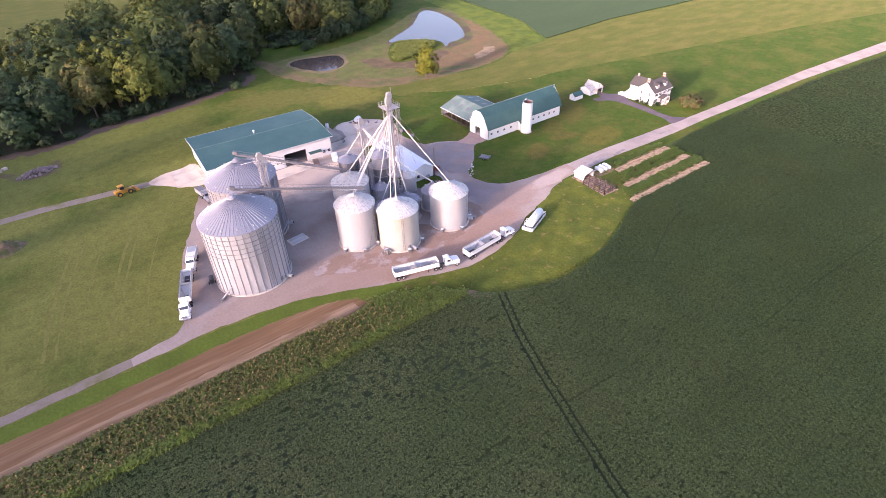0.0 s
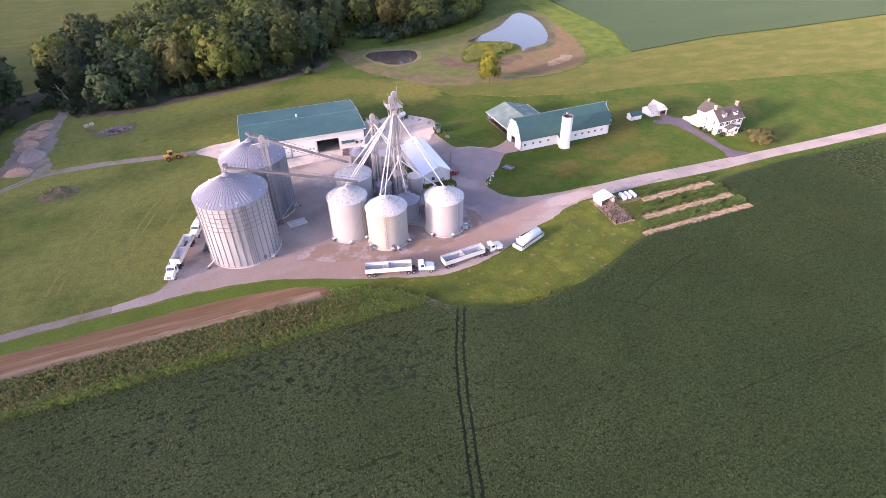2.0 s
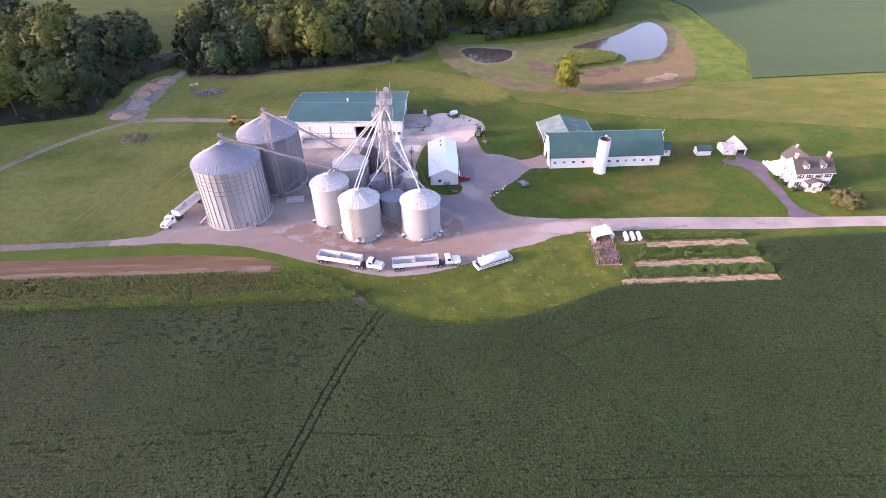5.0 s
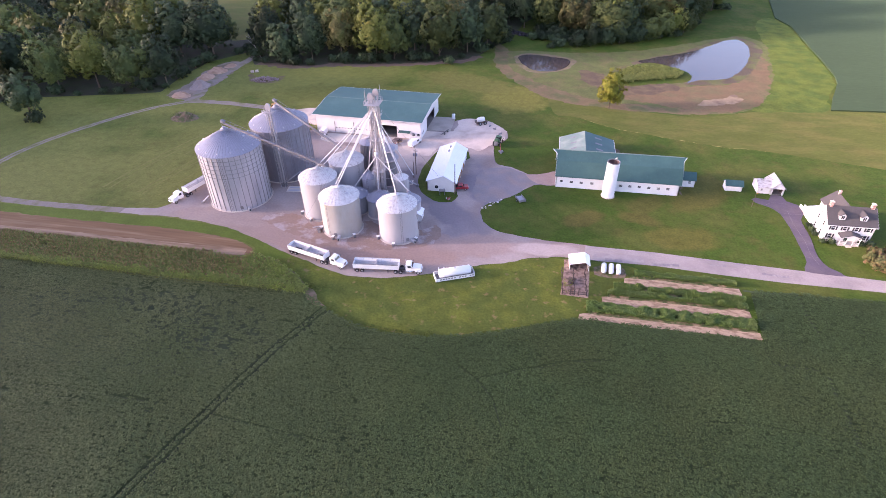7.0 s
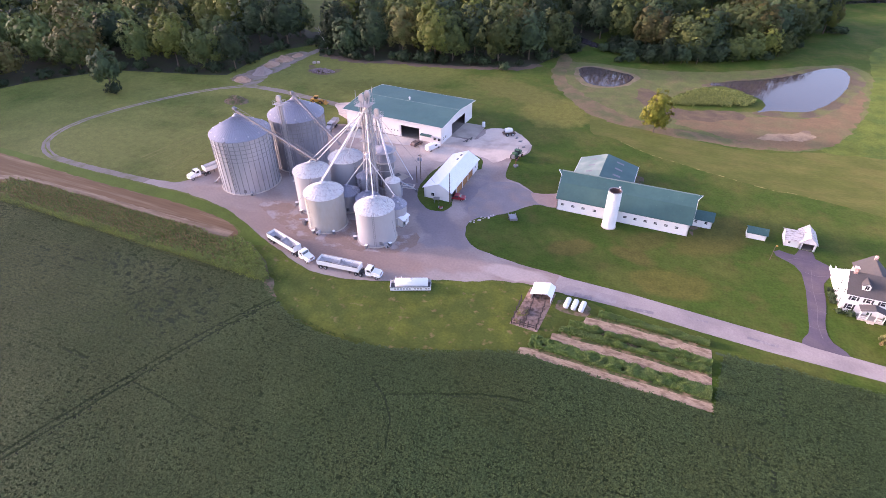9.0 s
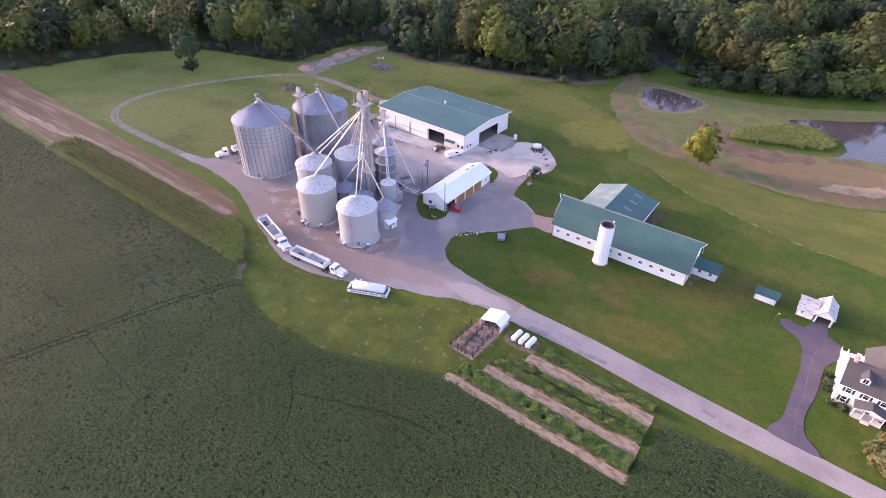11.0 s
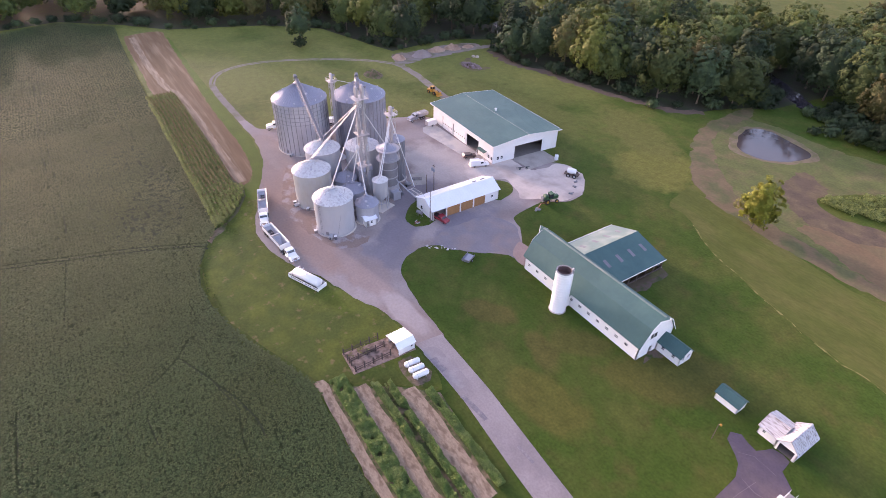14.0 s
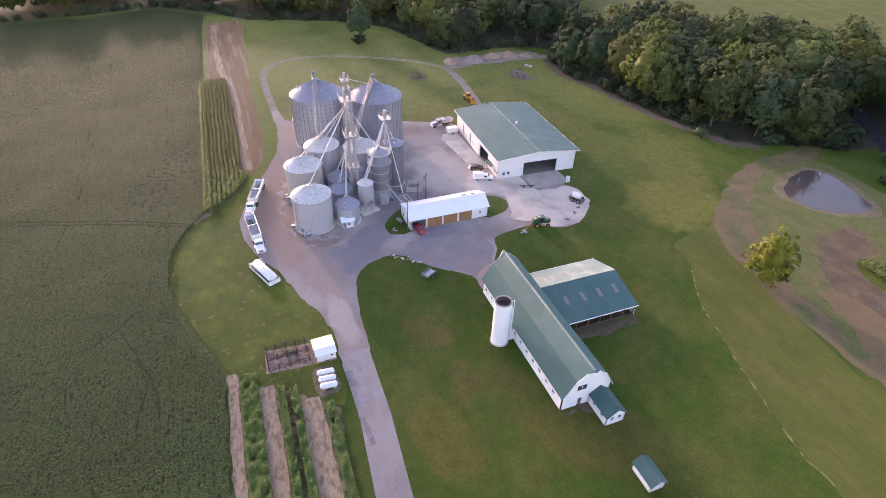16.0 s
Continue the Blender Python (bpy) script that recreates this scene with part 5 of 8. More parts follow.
def tower_dryer(x, y, r):
    d = thing("grain_dryer", x, y, 0, 0, "tall dark steel tower dryer with railed platforms", "grain dryer")
    part("base", lathe([(0, 0), (r + 0.3, 0), (r + 0.3, 3.2), (r, 3.3), (0, 3.3)], 28), TOWER, d)
    part("drying_column", lathe([(r, 3.3), (r, 11.6)], 28), STEEL_DARK, d, smooth=True)
    for z in (3.4, 6.2, 9.0, 11.6):
        part("band", lathe([(r, z), (r + 0.16, z), (r + 0.16, z + 0.25), (r, z + 0.25)], 28), TOWER, d)
    part("top_column", lathe([(r, 11.7), (r * 0.96, 14.8), (r, 14.9)], 28), STEEL_ROOF, d, smooth=True)
    part("roof", lathe([(r + 0.15, 14.85), (r + 0.15, 15.0), (0.5, 16.4), (0.5, 16.8), (0, 16.9)], 28), STEEL_ROOF, d)
    for z in (11.9, 15.0):
        p = part("platform", lathe([(r, z), (r + 0.9, z), (r + 0.9, z + 0.08), (r, z + 0.08)], 28), TOWER, d)
        bm = bmesh.new()
        for i in range(16):
            a = 2 * math.pi * i / 16
            q = ((r + 0.85) * math.cos(a), (r + 0.85) * math.sin(a))
            a2 = 2 * math.pi * (i + 1) / 16
            q2 = ((r + 0.85) * math.cos(a2), (r + 0.85) * math.sin(a2))
            rod((*q, z), (*q, z + 1.05), 0.03, 4, bm)
            for h in (0.55, 1.05):
                rod((*q, z + h), (*q2, z + h), 0.025, 4, bm)
        part("railing", bm, TOWER, p)
    part("burner_house", box(r - 0.2, r + 2.2, -1.2, 1.2, 0, 2.6, 0.05), STEEL, d)
    part("ladder", rod((0, -r - 0.3, 0), (0, -r - 0.3, 15.5), 0.06, 5), STEEL, d)


tower_dryer(66.9, 125.3, 2.6)


def lattice(bm, w, z0, z1, bay, r=0.07, d=None):
    d = d or w
    c = [(-w / 2, -d / 2), (w / 2, -d / 2), (w / 2, d / 2), (-w / 2, d / 2)]
    for p in c:
        rod((*p, z0), (*p, z1), r, 5, bm)
    n = max(1, round((z1 - z0) / bay))
    for k in range(n):
        a, b = z0 + (z1 - z0) * k / n, z0 + (z1 - z0) * (k + 1) / n
        for i in range(4):
            p, q = c[i], c[(i + 1) % 4]
            rod((*p, b), (*q, b), r * 0.7, 4, bm)
            rod((*(p if k % 2 else q), a), (*(q if k % 2 else p), b), r * 0.6, 4, bm)
    return bm


def railing(bm, w, d, z, h=1.05):
    c = [(-w / 2, -d / 2), (w / 2, -d / 2), (w / 2, d / 2), (-w / 2, d / 2)]
    for i in range(4):
        p, q = Vector((*c[i], z)), Vector((*c[(i + 1) % 4], z))
        n = max(1, int((q - p).length / 1.0))
        for k in range(n):
            s = p.lerp(q, k / n)
            rod(s, s + Vector((0, 0, h)), 0.03, 4, bm)
        for hh in (h * 0.5, h):
            rod(p + Vector((0, 0, hh)), q + Vector((0, 0, hh)), 0.03, 4, bm)
    return bm


def bucket_leg(t, x, y, top, w=0.30, d=0.5, gap=0.8):
    """The two casings of a leg with its head, motor and boot."""
    for s in (-gap / 2, gap / 2):
        part("leg_casing", box(x + s - w / 2, x + s + w / 2, y - d / 2, y + d / 2, 0.3, top - 0.4), TOWER, t)
    bm = prism([(-gap, top - 1.0), (-gap * 0.95, top + 0.1), (-gap * 0.5, top + 0.75), (gap * 0.5, top + 0.75), (gap * 0.95, top + 0.1), (gap, top - 1.0)], y - d * 0.6, y + d * 0.6, "y")
    for v in bm.verts:
        v.co.x += x
    part("leg_head", bm, TOWER, t)
    part("head_motor", rod((x, y + d * 0.6, top), (x, y + d * 0.6 + 0.9, top), 0.32, 10), STEEL_DARK, t)
    part("leg_boot", box(x - gap, x + gap, y - d * 0.6, y + d * 0.6, 0, 1.3, 0.06), STEEL_DARK, t)


def platform(t, w, d, z):
    p = part("platform", box(-w / 2, w / 2, -d / 2, d / 2, z - 0.08, z), TOWER, t)
    part("railing", railing(bmesh.new(), w, d, z), TOWER, p)


def spout(t, a, b, r=0.135, collar=True):
    """A grain pipe with a flanged joint half-way and at its ends."""
    s = part("spout", rod(a, b, r, 10), SPOUT, t, smooth=False)
    a, b = Vector(a), Vector(b)
    for f in (0.01, 0.36, 0.68, 0.99):
        p, d = a.lerp(b, f), (b - a).normalized()
        part("flange", rod(p - d * 0.12, p + d * 0.12, r * 1.45, 10), SPOUT, s)
    return s


T1X, T1Y = 66.8, 117.5
t1 = thing("elevator_tower", T1X, T1Y, 0, 0, "tall lattice grain elevator tower with two bucket legs and many spouts", "grain elevator")
part("tower_frame", lattice(bmesh.new(), 2.4, 0, 31.6, 2.6, 0.075), TOWER, t1)
bucket_leg(t1, -0.55, -0.5, 33.8)
bucket_leg(t1, 0.6, 0.7, 34.5)
for z in (12.0, 21.5, 31.7):
    platform(t1, 4.0 if z > 25 else 3.4, 4.0 if z > 25 else 3.4, z)
part("distributor", lathe([(0.25, 28.9), (0.8, 29.6), (0.8, 30.6), (0.3, 31.1), (0, 31.1)], 14), SPOUT, t1)
part("lower_distributor", lathe([(0.2, 16.6), (0.6, 17.1), (0.6, 17.8), (0.25, 18.3), (0, 18.3)], 14, cx=0, cy=-1.6), SPOUT, t1)
part("drop_pipe", rod((0, -0.3, 29.0), (0, -1.6, 18.2), 0.14, 8), SPOUT, t1)
part("caged_ladder", lattice(bmesh.new(), 0.6, 0.5, 31, 2.4, 0.025), TOWER, t1).location = (1.75, -1.4, 0)
part("light_mast", rod((-1.6, -1.6, 31.7), (-1.6, -1.6, 35.8), 0.06, 6), TOWER, t1)
part("light_mast", rod((1.6, 1.4, 31.7), (1.6, 1.4, 36.2), 0.06, 6), TOWER, t1)


def rel(p, z):
    return (p[0] - T1X, p[1] - T1Y, z)


hub = (-0.2, -0.3, 30.0)
for p, z, dx in (((50.4, 111.5), 14.6, -0.5), ((51.6, 112.5), 14.2, -0.2), ((59.0, 104.4), 13.5, 0.0), ((75.2, 103.9), 12.9, 0.4), ((55.1, 122.5), 14.8, -0.3), ((62.8, 119.6), 10.3, 0.0), ((57.2, 121.0), 14.0, -0.1), ((66.4, 124.6), 16.6, 0.2), ((58.0, 105.6), 13.1, -0.2)):
    spout(t1, (hub[0] + dx, hub[1], hub[2] + 0.2 * dx), rel(p, z))
node = (0, -1.6, 17.0)
for p, z in (((60.1, 114.1), 7.9), ((67.4, 113.2), 7.9), ((76.2, 113.2), 8.3)):
    spout(t1, node, rel(p, z), 0.14)
# guy cables from the head to the ground
for a, b in (((1.3, 1.3, 30), (84 - T1X, 131 - T1Y, 0.2)), ((-1.3, -1.3, 30), (47 - T1X, 101 - T1Y, 0.2)), ((1.3, -1.3, 30), (84 - T1X, 100 - T1Y, 0.2))):
    part("guy_cable", rod(a, b, 0.03, 4), STEEL_DARK, t1)

t2 = thing("elevator_tower", 63.6, 128.4, 0, 0, "second, shorter grain elevator leg beside the dryer", "grain elevator")
part("tower_frame", lattice(bmesh.new(), 1.9, 0, 23.5, 2.4, 0.07), TOWER, t2)
bucket_leg(t2, 0, 0, 25.2)
platform(t2, 3.0, 3.0, 23.6)
platform(t2, 2.6, 2.6, 14.0)
for p, z, r in (((72.2, 119.5), 10.4, 0.15), ((72.6, 119.9), 10.3, 0.15), ((66.9, 125.3), 16.9, 0.15), ((59.7, 131.6), 15.3, 0.15), ((73.4, 130.3), 3.9, 0.12)):
    spout(t2, (0.2, -0.3, 23.0), (p[0] - 63.6, p[1] - 128.4, z), r)

t3 = thing("elevator_tower", 32.9, 123.6, 0, 0, "tall slender elevator leg between the large bins", "grain elevator")
part("tower_frame", lattice(bmesh.new(), 1.5, 0, 25.0, 2.2, 0.07), TOWER, t3)
bucket_leg(t3, 0, 0, 26.4, gap=0.8)
platform(t3, 3.0, 2.6, 24.6)
spout(t3, (0, 0, 25.2), (30.0 - 32.9, 131.6 - 123.6, 21.6), 0.07)


def conveyor(a, b, label, legs=()):
    """An inclined drag conveyor in a walkway truss."""
    a, b = Vector(a), Vector(b)
    c = thing("conveyor", *a, 0, label, "conveyor")
    d = b - a
    L = d.length
    q = d.to_track_quat("X", "Z").to_matrix().to_4x4()
    body = part("trough", box(0, L, -0.22, 0.22, -0.26, 0.24, 0.03), CONVEYOR, c)
    body.matrix_basis = q
    bm = bmesh.new()
    for s in (-0.62, 0.62):
        for z in (-0.55, 0.75):
            rod((0, s, z), (L, s, z), 0.045, 5, bm)
        n = int(L / 2)
        for i in range(n):
            x0, x1 = L * i / n, L * (i + 1) / n
            rod((x0, s, -0.55), (x0, s, 0.75), 0.03, 4, bm)
            rod((x0, s, -0.55), (x1, s, 0.75), 0.03, 4, bm)
    part("truss", bm, CONVEYOR, c).matrix_basis = q
    part("walkway", box(0, L, 0.3, 0.72, -0.35, -0.3), CONVEYOR, c).matrix_basis = q
    part("drive_motor", box(-0.7, 0.5, -0.5, 0.5, 0.1, 0.9, 0.1), STEEL_DARK, c).matrix_basis = q
    for f in legs:
        p = d * f
        bm = bmesh.new()
        for s in (-0.9, 0.9):
            rod((p.x + s, p.y, p.z - 0.5), (p.x + s * 1.6, p.y, -a.z), 0.08, 6, bm)
        rod((p.x - 1.2, p.y, -a.z * 0.5), (p.x + 1.2, p.y, p.z * 0.5 - a.z * 0.25), 0.05, 5, bm)
        part("support", bm, TOWER, c)


conveyor((22.9, 115.3, 24.2), (53.6, 110.6, 15.7), "long grey conveyor sloping down from the large bin's peak")
conveyor((29.9, 133.8, 23.6), (54.0, 121.9, 15.9), "long grey conveyor sloping down from the rear large bin")

# sweep conveyors and pit covers on the ground
for i, (x, y, w, d, a) in enumerate(((37.2, 122.4, 5.2, 3.4, 8), (70.5, 132.0, 4.5, 2.8, 8))):
    p = thing("dump_pit", x, y, 0.04, a, "pale concrete dump pit with steel grates", "dump pit", "dump pits")
    part("slab", box(-w / 2, w / 2, -d / 2, d / 2, 0, 0.12, 0.02), CONCRETE, p)
    for s in (-1, 1):
        part("grate", box(-w * 0.4, w * 0.4, s * d * 0.25 - 0.45, s * d * 0.25 + 0.45, 0.1, 0.15), STEEL if i == 0 else STEEL_DARK, p)
for a, b, lab in (((33.0, 124.6, 0.8), (37.5, 127.5, 3.8), "short intake auger leaning beside the large bin"), ((70.0, 128.0, 0.6), (66.0, 127.0, 5.0), "short auger feeding the dryer"), ((74.6, 130.2, 0.5), (69.0, 126.5, 5.5), "portable grain auger leaning toward the dryer"), ((12.5, 110.2, 0.4), (15.3, 109.8, 3.0), "unloading auger at the foot of the large bin"), ((54.0, 103.5, 0.9), (51.3, 101.2, 1.3), "unloading spout at the bin's foot"), ((53.2, 101.0, 1.2), (55.8, 104.5, 0.9), "unloading tube at the bin's foot")):
    c = thing("auger", *a, 0, lab, "auger", "augers")
    d = Vector(b) - Vector(a)
    part("tube", rod((0, 0, 0), d, 0.16, 8), STEEL, c)
    part("intake", box(-0.4, 0.4, -0.4, 0.4, -a[2] + 0.05, 0.25, 0.05), STEEL_DARK, c)
    part("leg", rod(d * 0.7, (d.x * 0.7, d.y * 0.7, -a[2]), 0.06, 5), STEEL_DARK, c)

# ---- buildings ----
def wall_with_openings(length, height, openings, thick=0.2, gable=None):
    """A wall along x from 0 with rectangular openings (x0, x1, z0, z1) cut through; gable: outline points above the eave."""
    bm = bmesh.new()
    xs = sorted({0.0, length, *[o[0] for o in openings], *[o[1] for o in openings]})
    zs = sorted({0.0, height, *[o[2] for o in openings], *[o[3] for o in openings]})
    for i in range(len(xs) - 1):
        for j in range(len(zs) - 1):
            cx, cz = (xs[i] + xs[i + 1]) / 2, (zs[j] + zs[j + 1]) / 2
            if any(o[0] < cx < o[1] and o[2] < cz < o[3] for o in openings):
                continue
            box(xs[i], xs[i + 1], 0, thick, zs[j], zs[j + 1], 0, bm)
    bmesh.ops.remove_doubles(bm, verts=bm.verts[:], dist=1e-4)
    seen, dead = {}, set()
    for f in bm.faces:
        c = tuple(round(q, 3) for q in f.calc_center_median())
        if c in seen:
            dead |= {f, seen[c]}
        seen[c] = f
    bmesh.ops.delete(bm, geom=list(dead), context='FACES_ONLY')
    if gable:
        prism(gable, 0.0, thick, "y", bm)
    return bm


def place(ob, x, y, z, turn):
    ob.matrix_basis = pose(x, y, z, 0, 0, turn)
    return ob


def window(parent, x, z, w, h, matrix, frame_mat=None, bars=1, depth=0.2):
    """A window set in a wall that runs along x: frame, pane, sill."""
    frame_mat = frame_mat or WHITE_WOOD
    f = bmesh.new()
    t = 0.07
    for b in ((x - w / 2 - t, x - w / 2, z - t, z + h + t), (x + w / 2, x + w / 2 + t, z - t, z + h + t), (x - w / 2, x + w / 2, z - t, z), (x - w / 2, x + w / 2, z + h, z + h + t)):
        box(b[0], b[1], -0.04, 0.06, b[2], b[3], 0, f)
    if bars:
        box(x - w / 2, x + w / 2, -0.02, 0.05, z + h / 2 - 0.03, z + h / 2 + 0.03, 0, f)
    win = part("window", f, frame_mat, parent)
    win.matrix_basis = matrix
    part("pane", box(x - w / 2, x + w / 2, 0.02, 0.05, z, z + h), GLASS, win)
    part("sill", box(x - w / 2 - 0.1, x + w / 2 + 0.1, -0.1, 0.0, z - t - 0.06, z - t), frame_mat, win)
    return win


def roof_slab(a, b, along, thick, mat, parent, name="roof_slope", seams=0.0, seam_mat=None, x0=0.0, seam_h=0.05):
    """A sloping roof plane from the eave line (y, z) a to the ridge line b, drawn along x, with raised seams."""
    (ya, za), (yb, zb) = a, b
    bm = prism([(ya, za), (yb, zb), (yb, zb + thick), (ya, za + thick)], x0, x0 + along)
    r = part(name, bm, mat, parent)
    if seams:
        n = int(along / seams)
        first = None
        for i in range(n + 1):
            x = x0 + 0.04 + (along - 0.08) * i / n
            if first is None:
                h = seam_h
                first = part("seam", prism([(ya, za + thick - 0.01), (yb, zb + thick - 0.01), (yb, zb + thick + h), (ya, za + thick + h)], -0.03, 0.03), seam_mat or mat, r)
                first.location.x = x
            else:
                again(first, r, pose(x, 0, 0))
    return r


# machine hall
def machine_hall():
    L, W, E, R = 40.6, 27.2, 6.85, 8.15
    h = thing("machine_hall", 27.88, 165.58, 0, -2.8, "large white metal machine hall with a teal green roof", "machine hall")
    doors = [(7.5, 14.4, 0, 4.3), (15.1, 23.3, 0, 4.3), (24.0, 31.6, 0, 4.5)]
    front = part("wall", wall_with_openings(L, E, [doors[2], (34.0, 35.1, 0, 2.1), (37.4, 38.4, 1.2, 2.2), (39.2, 40.2, 1.2, 2.2)]), WHITE, h)
    place(front, 0, 0, 0, 0)
    for d in doors[:2]:
        leaf = part("door", box(d[0], d[1], -0.08, -0.005, 0.02, d[3]), WHITE, h, "white sectional door with a row of small panes")
        bm = bmesh.new()
        for k in range(1, 5):
            box(d[0], d[1], -0.095, -0.08, d[3] * k / 5 - 0.02, d[3] * k / 5 + 0.02, 0, bm)
        part("door_rib", bm, WHITE, leaf)
        for k in range(6):
            x = d[0] + (d[1] - d[0]) * (k + 0.5) / 6
            part("pane", box(x - 0.22, x + 0.22, -0.1, -0.085, 1.8, 2.15), GLASS, leaf)
        for x in (d[0] - 0.15, d[1]):
            part("door_post", box(x, x + 0.15, -0.16, -0.002, 0, d[3] + 0.2), BLACK if x < d[0] else WHITE, h)
    part("door", box(34.0, 35.1, 0.05, 0.12, 0.02, 2.1), WHITE, h)
    for x in (37.9, 39.7):
        window(h, x, 1.2, 1.0, 1.0, pose(0, 0, 0))
    part("canopy", prism([(-1.3, 2.55), (0, 2.9), (0, 3.0), (-1.3, 2.65)], 32.4, 36.8), TEAL, h)
    for x in (32.6, 36.6):
        part("canopy_post", box(x - 0.06, x + 0.06, -1.25, -1.13, 0, 2.6), WHITE, h)
    gab = [(0, E), (W, E), (W / 2, R)]
    east = part("wall", wall_with_openings(W, E, [(8.8, 20.6, 0, 4.6), (1.5, 2.4, 1.2, 2.2), (3.1, 4.0, 1.2, 2.2), (24.2, 25.1, 0, 2.1)], gable=gab), WHITE, h)
    place(east, L, 0, 0, 90)
    for x in (1.95, 3.55):
        window(h, x, 1.2, 0.9, 1.0, pose(L, 0, 0, 0, 0, 90))
    part("door", box(24.2, 25.1, 0.05, 0.12, 0.02, 2.1), WHITE, h).matrix_basis = pose(L, 0, 0, 0, 0, 90)
    part("door_track", box(8.4, 21.0, -0.12, -0.02, 4.62, 4.8), WHITE, h).matrix_basis = pose(L, 0, 0, 0, 0, 90)
    west = part("wall", wall_with_openings(W, E, [], gable=gab), WHITE, h)
    place(west, 0.2, 0, 0, 90)
    part("wall", wall_with_openings(L, E, []), WHITE, h).matrix_basis = pose(0, W - 0.2, 0)
    # Dark floor, lining and ceiling are added to paint the hall's inside as shaded.
    part("floor", box(0.2, L - 0.2, 0.2, W - 0.2, 0.05, 0.1), SHADE_FLOOR, h)
    for b in ((0.45, 0.5, 0.3, W - 0.3), (0.5, L - 0.3, W - 0.35, W - 0.3), (0.5, 23.8, 0.3, 0.35), (31.8, 33.8, 0.3, 0.35)):
        part("inner_lining", box(b[0], b[1], b[2], b[3], 0.1, E - 0.3), SHADE_LINING, h)
    part("inner_ceiling", box(0.45, L - 0.3, 0.3, W - 0.3, E - 0.3, E - 0.25), SHADE_LINING, h)
    k = (R - E) / (W / 2)
    o = 0.95
    roof_slab((-o, E - o * k), (W / 2, R), L + 2 * o, 0.12, TEAL, h, seams=0.92, x0=-o, seam_h=0.02)
    roof_slab((W + o, E - o * k), (W / 2, R), L + 2 * o, 0.12, TEAL, h, seams=0.92, x0=-o, seam_h=0.02)
    part("ridge_cap", prism([(W / 2 - 0.14, R + 0.1), (W / 2, R + 0.16), (W / 2 + 0.14, R + 0.1)], -o, L + o), TEAL_PALE, h)
    for x in (-o - 0.03, L + o - 0.02):
        for s in (-1, 1):
            part("rake_trim", prism([(W / 2, R - 0.1), (W / 2, R + 0.18), (W / 2 + s * (W / 2 + o), E - o * k + 0.18), (W / 2 + s * (W / 2 + o), E - o * k - 0.1)], x, x + 0.06), WHITE, h)
    for y in (-o - 0.1, W + o):
        part("gutter", box(-o, L + o, y, y + 0.1, E - o * k - 0.05, E - o * k + 0.12), WHITE, h)
    part("roof_vent", lathe([(0.32, R), (0.32, R + 0.75), (0.45, R + 0.8), (0.25, R + 1.1), (0, R + 1.15)], 12, cx=19.5, cy=W / 2 + 1.5), WHITE, h)
    part("downpipe", box(L - 0.05, L + 0.06, -0.25, -0.14, 0, E - 0.1), WHITE, h)


machine_hall()


def white_shed():
    L, W, E, R = 23.4, 8.9, 3.5, 5.6       # runs along y
    s = thing("open_shed", 87.0, 128.2, 0, 90, "long white shed with a white metal roof and wooden bay doors", "shed")
    # local x runs along the world's y; local y points to the world's -x
    bays = [(0.35, 4.5, 0, 3.0), (4.95, 9.3, 0, 3.0), (9.75, 14.0, 0, 3.0), (14.45, 18.4, 0, 3.0)]
    part("wall", wall_with_openings(L, E, bays + [(20.6, 21.3, 1.3, 2.1)]), WHITE, s)
    for b in bays[1:]:
        d = part("door", box(b[0], b[1], 0.08, 0.14, 0.03, b[3]), WOOD, s, "brown wooden sliding door")
        for k in range(1, 8):
            x = b[0] + (b[1] - b[0]) * k / 8
            part("batten", box(x - 0.03, x + 0.03, 0.05, 0.08, 0.03, b[3]), WOOD, d)
    window(s, 20.95, 1.3, 0.7, 0.8, pose(0, 0, 0))
    gab = [(0, E), (W, E), (W * 0.42, R)]
    a = part("wall", wall_with_openings(W, E, [(5.4, 6.4, 1.1, 2.1)], gable=gab), WHITE, s)
    a.matrix_basis = pose(0.2, 0, 0, 0, 0, 90)
    window(s, 5.9, 1.1, 1.0, 1.0, pose(0.2, 0, 0, 0, 0, 90) @ pose(0, 0.25, 0), None)
    b = part("wall", wall_with_openings(W, E, [], gable=gab), WHITE, s)
    b.matrix_basis = pose(L, 0, 0, 0, 0, 90)
    part("wall", wall_with_openings(L, E, []), WHITE, s).matrix_basis = pose(0, W - 0.2, 0)
    part("floor", box(0.2, L - 0.2, 0.2, W - 0.2, 0.05, 0.1), CONCRETE, s)
    k1, k2, o = (R - E) / (W * 0.42), (R - E) / (W * 0.58), 0.4
    roof_slab((-o, E - o * k1), (W * 0.42, R), L + 2 * o, 0.08, PALE_ROOF, s, seams=0.9, x0=-o)
    roof_slab((W + o, E - o * k2), (W * 0.42, R), L + 2 * o, 0.08, PALE_ROOF, s, seams=0.9, x0=-o)
    part("ridge_cap", prism([(W * 0.42 - 0.25, R + 0.06), (W * 0.42, R + 0.16), (W * 0.42 + 0.25, R + 0.06)], -o, L + o), PALE_ROOF, s)
    for x in (17.0, 20.0):
        part("roof_panel", box(x, x + 1.4, W * 0.42 + 1.0, W * 0.42 + 1.5, R - 1.2 * k2 + 0.12, R - 1.2 * k2 + 0.2), SKYLIGHT, s)


white_shed()


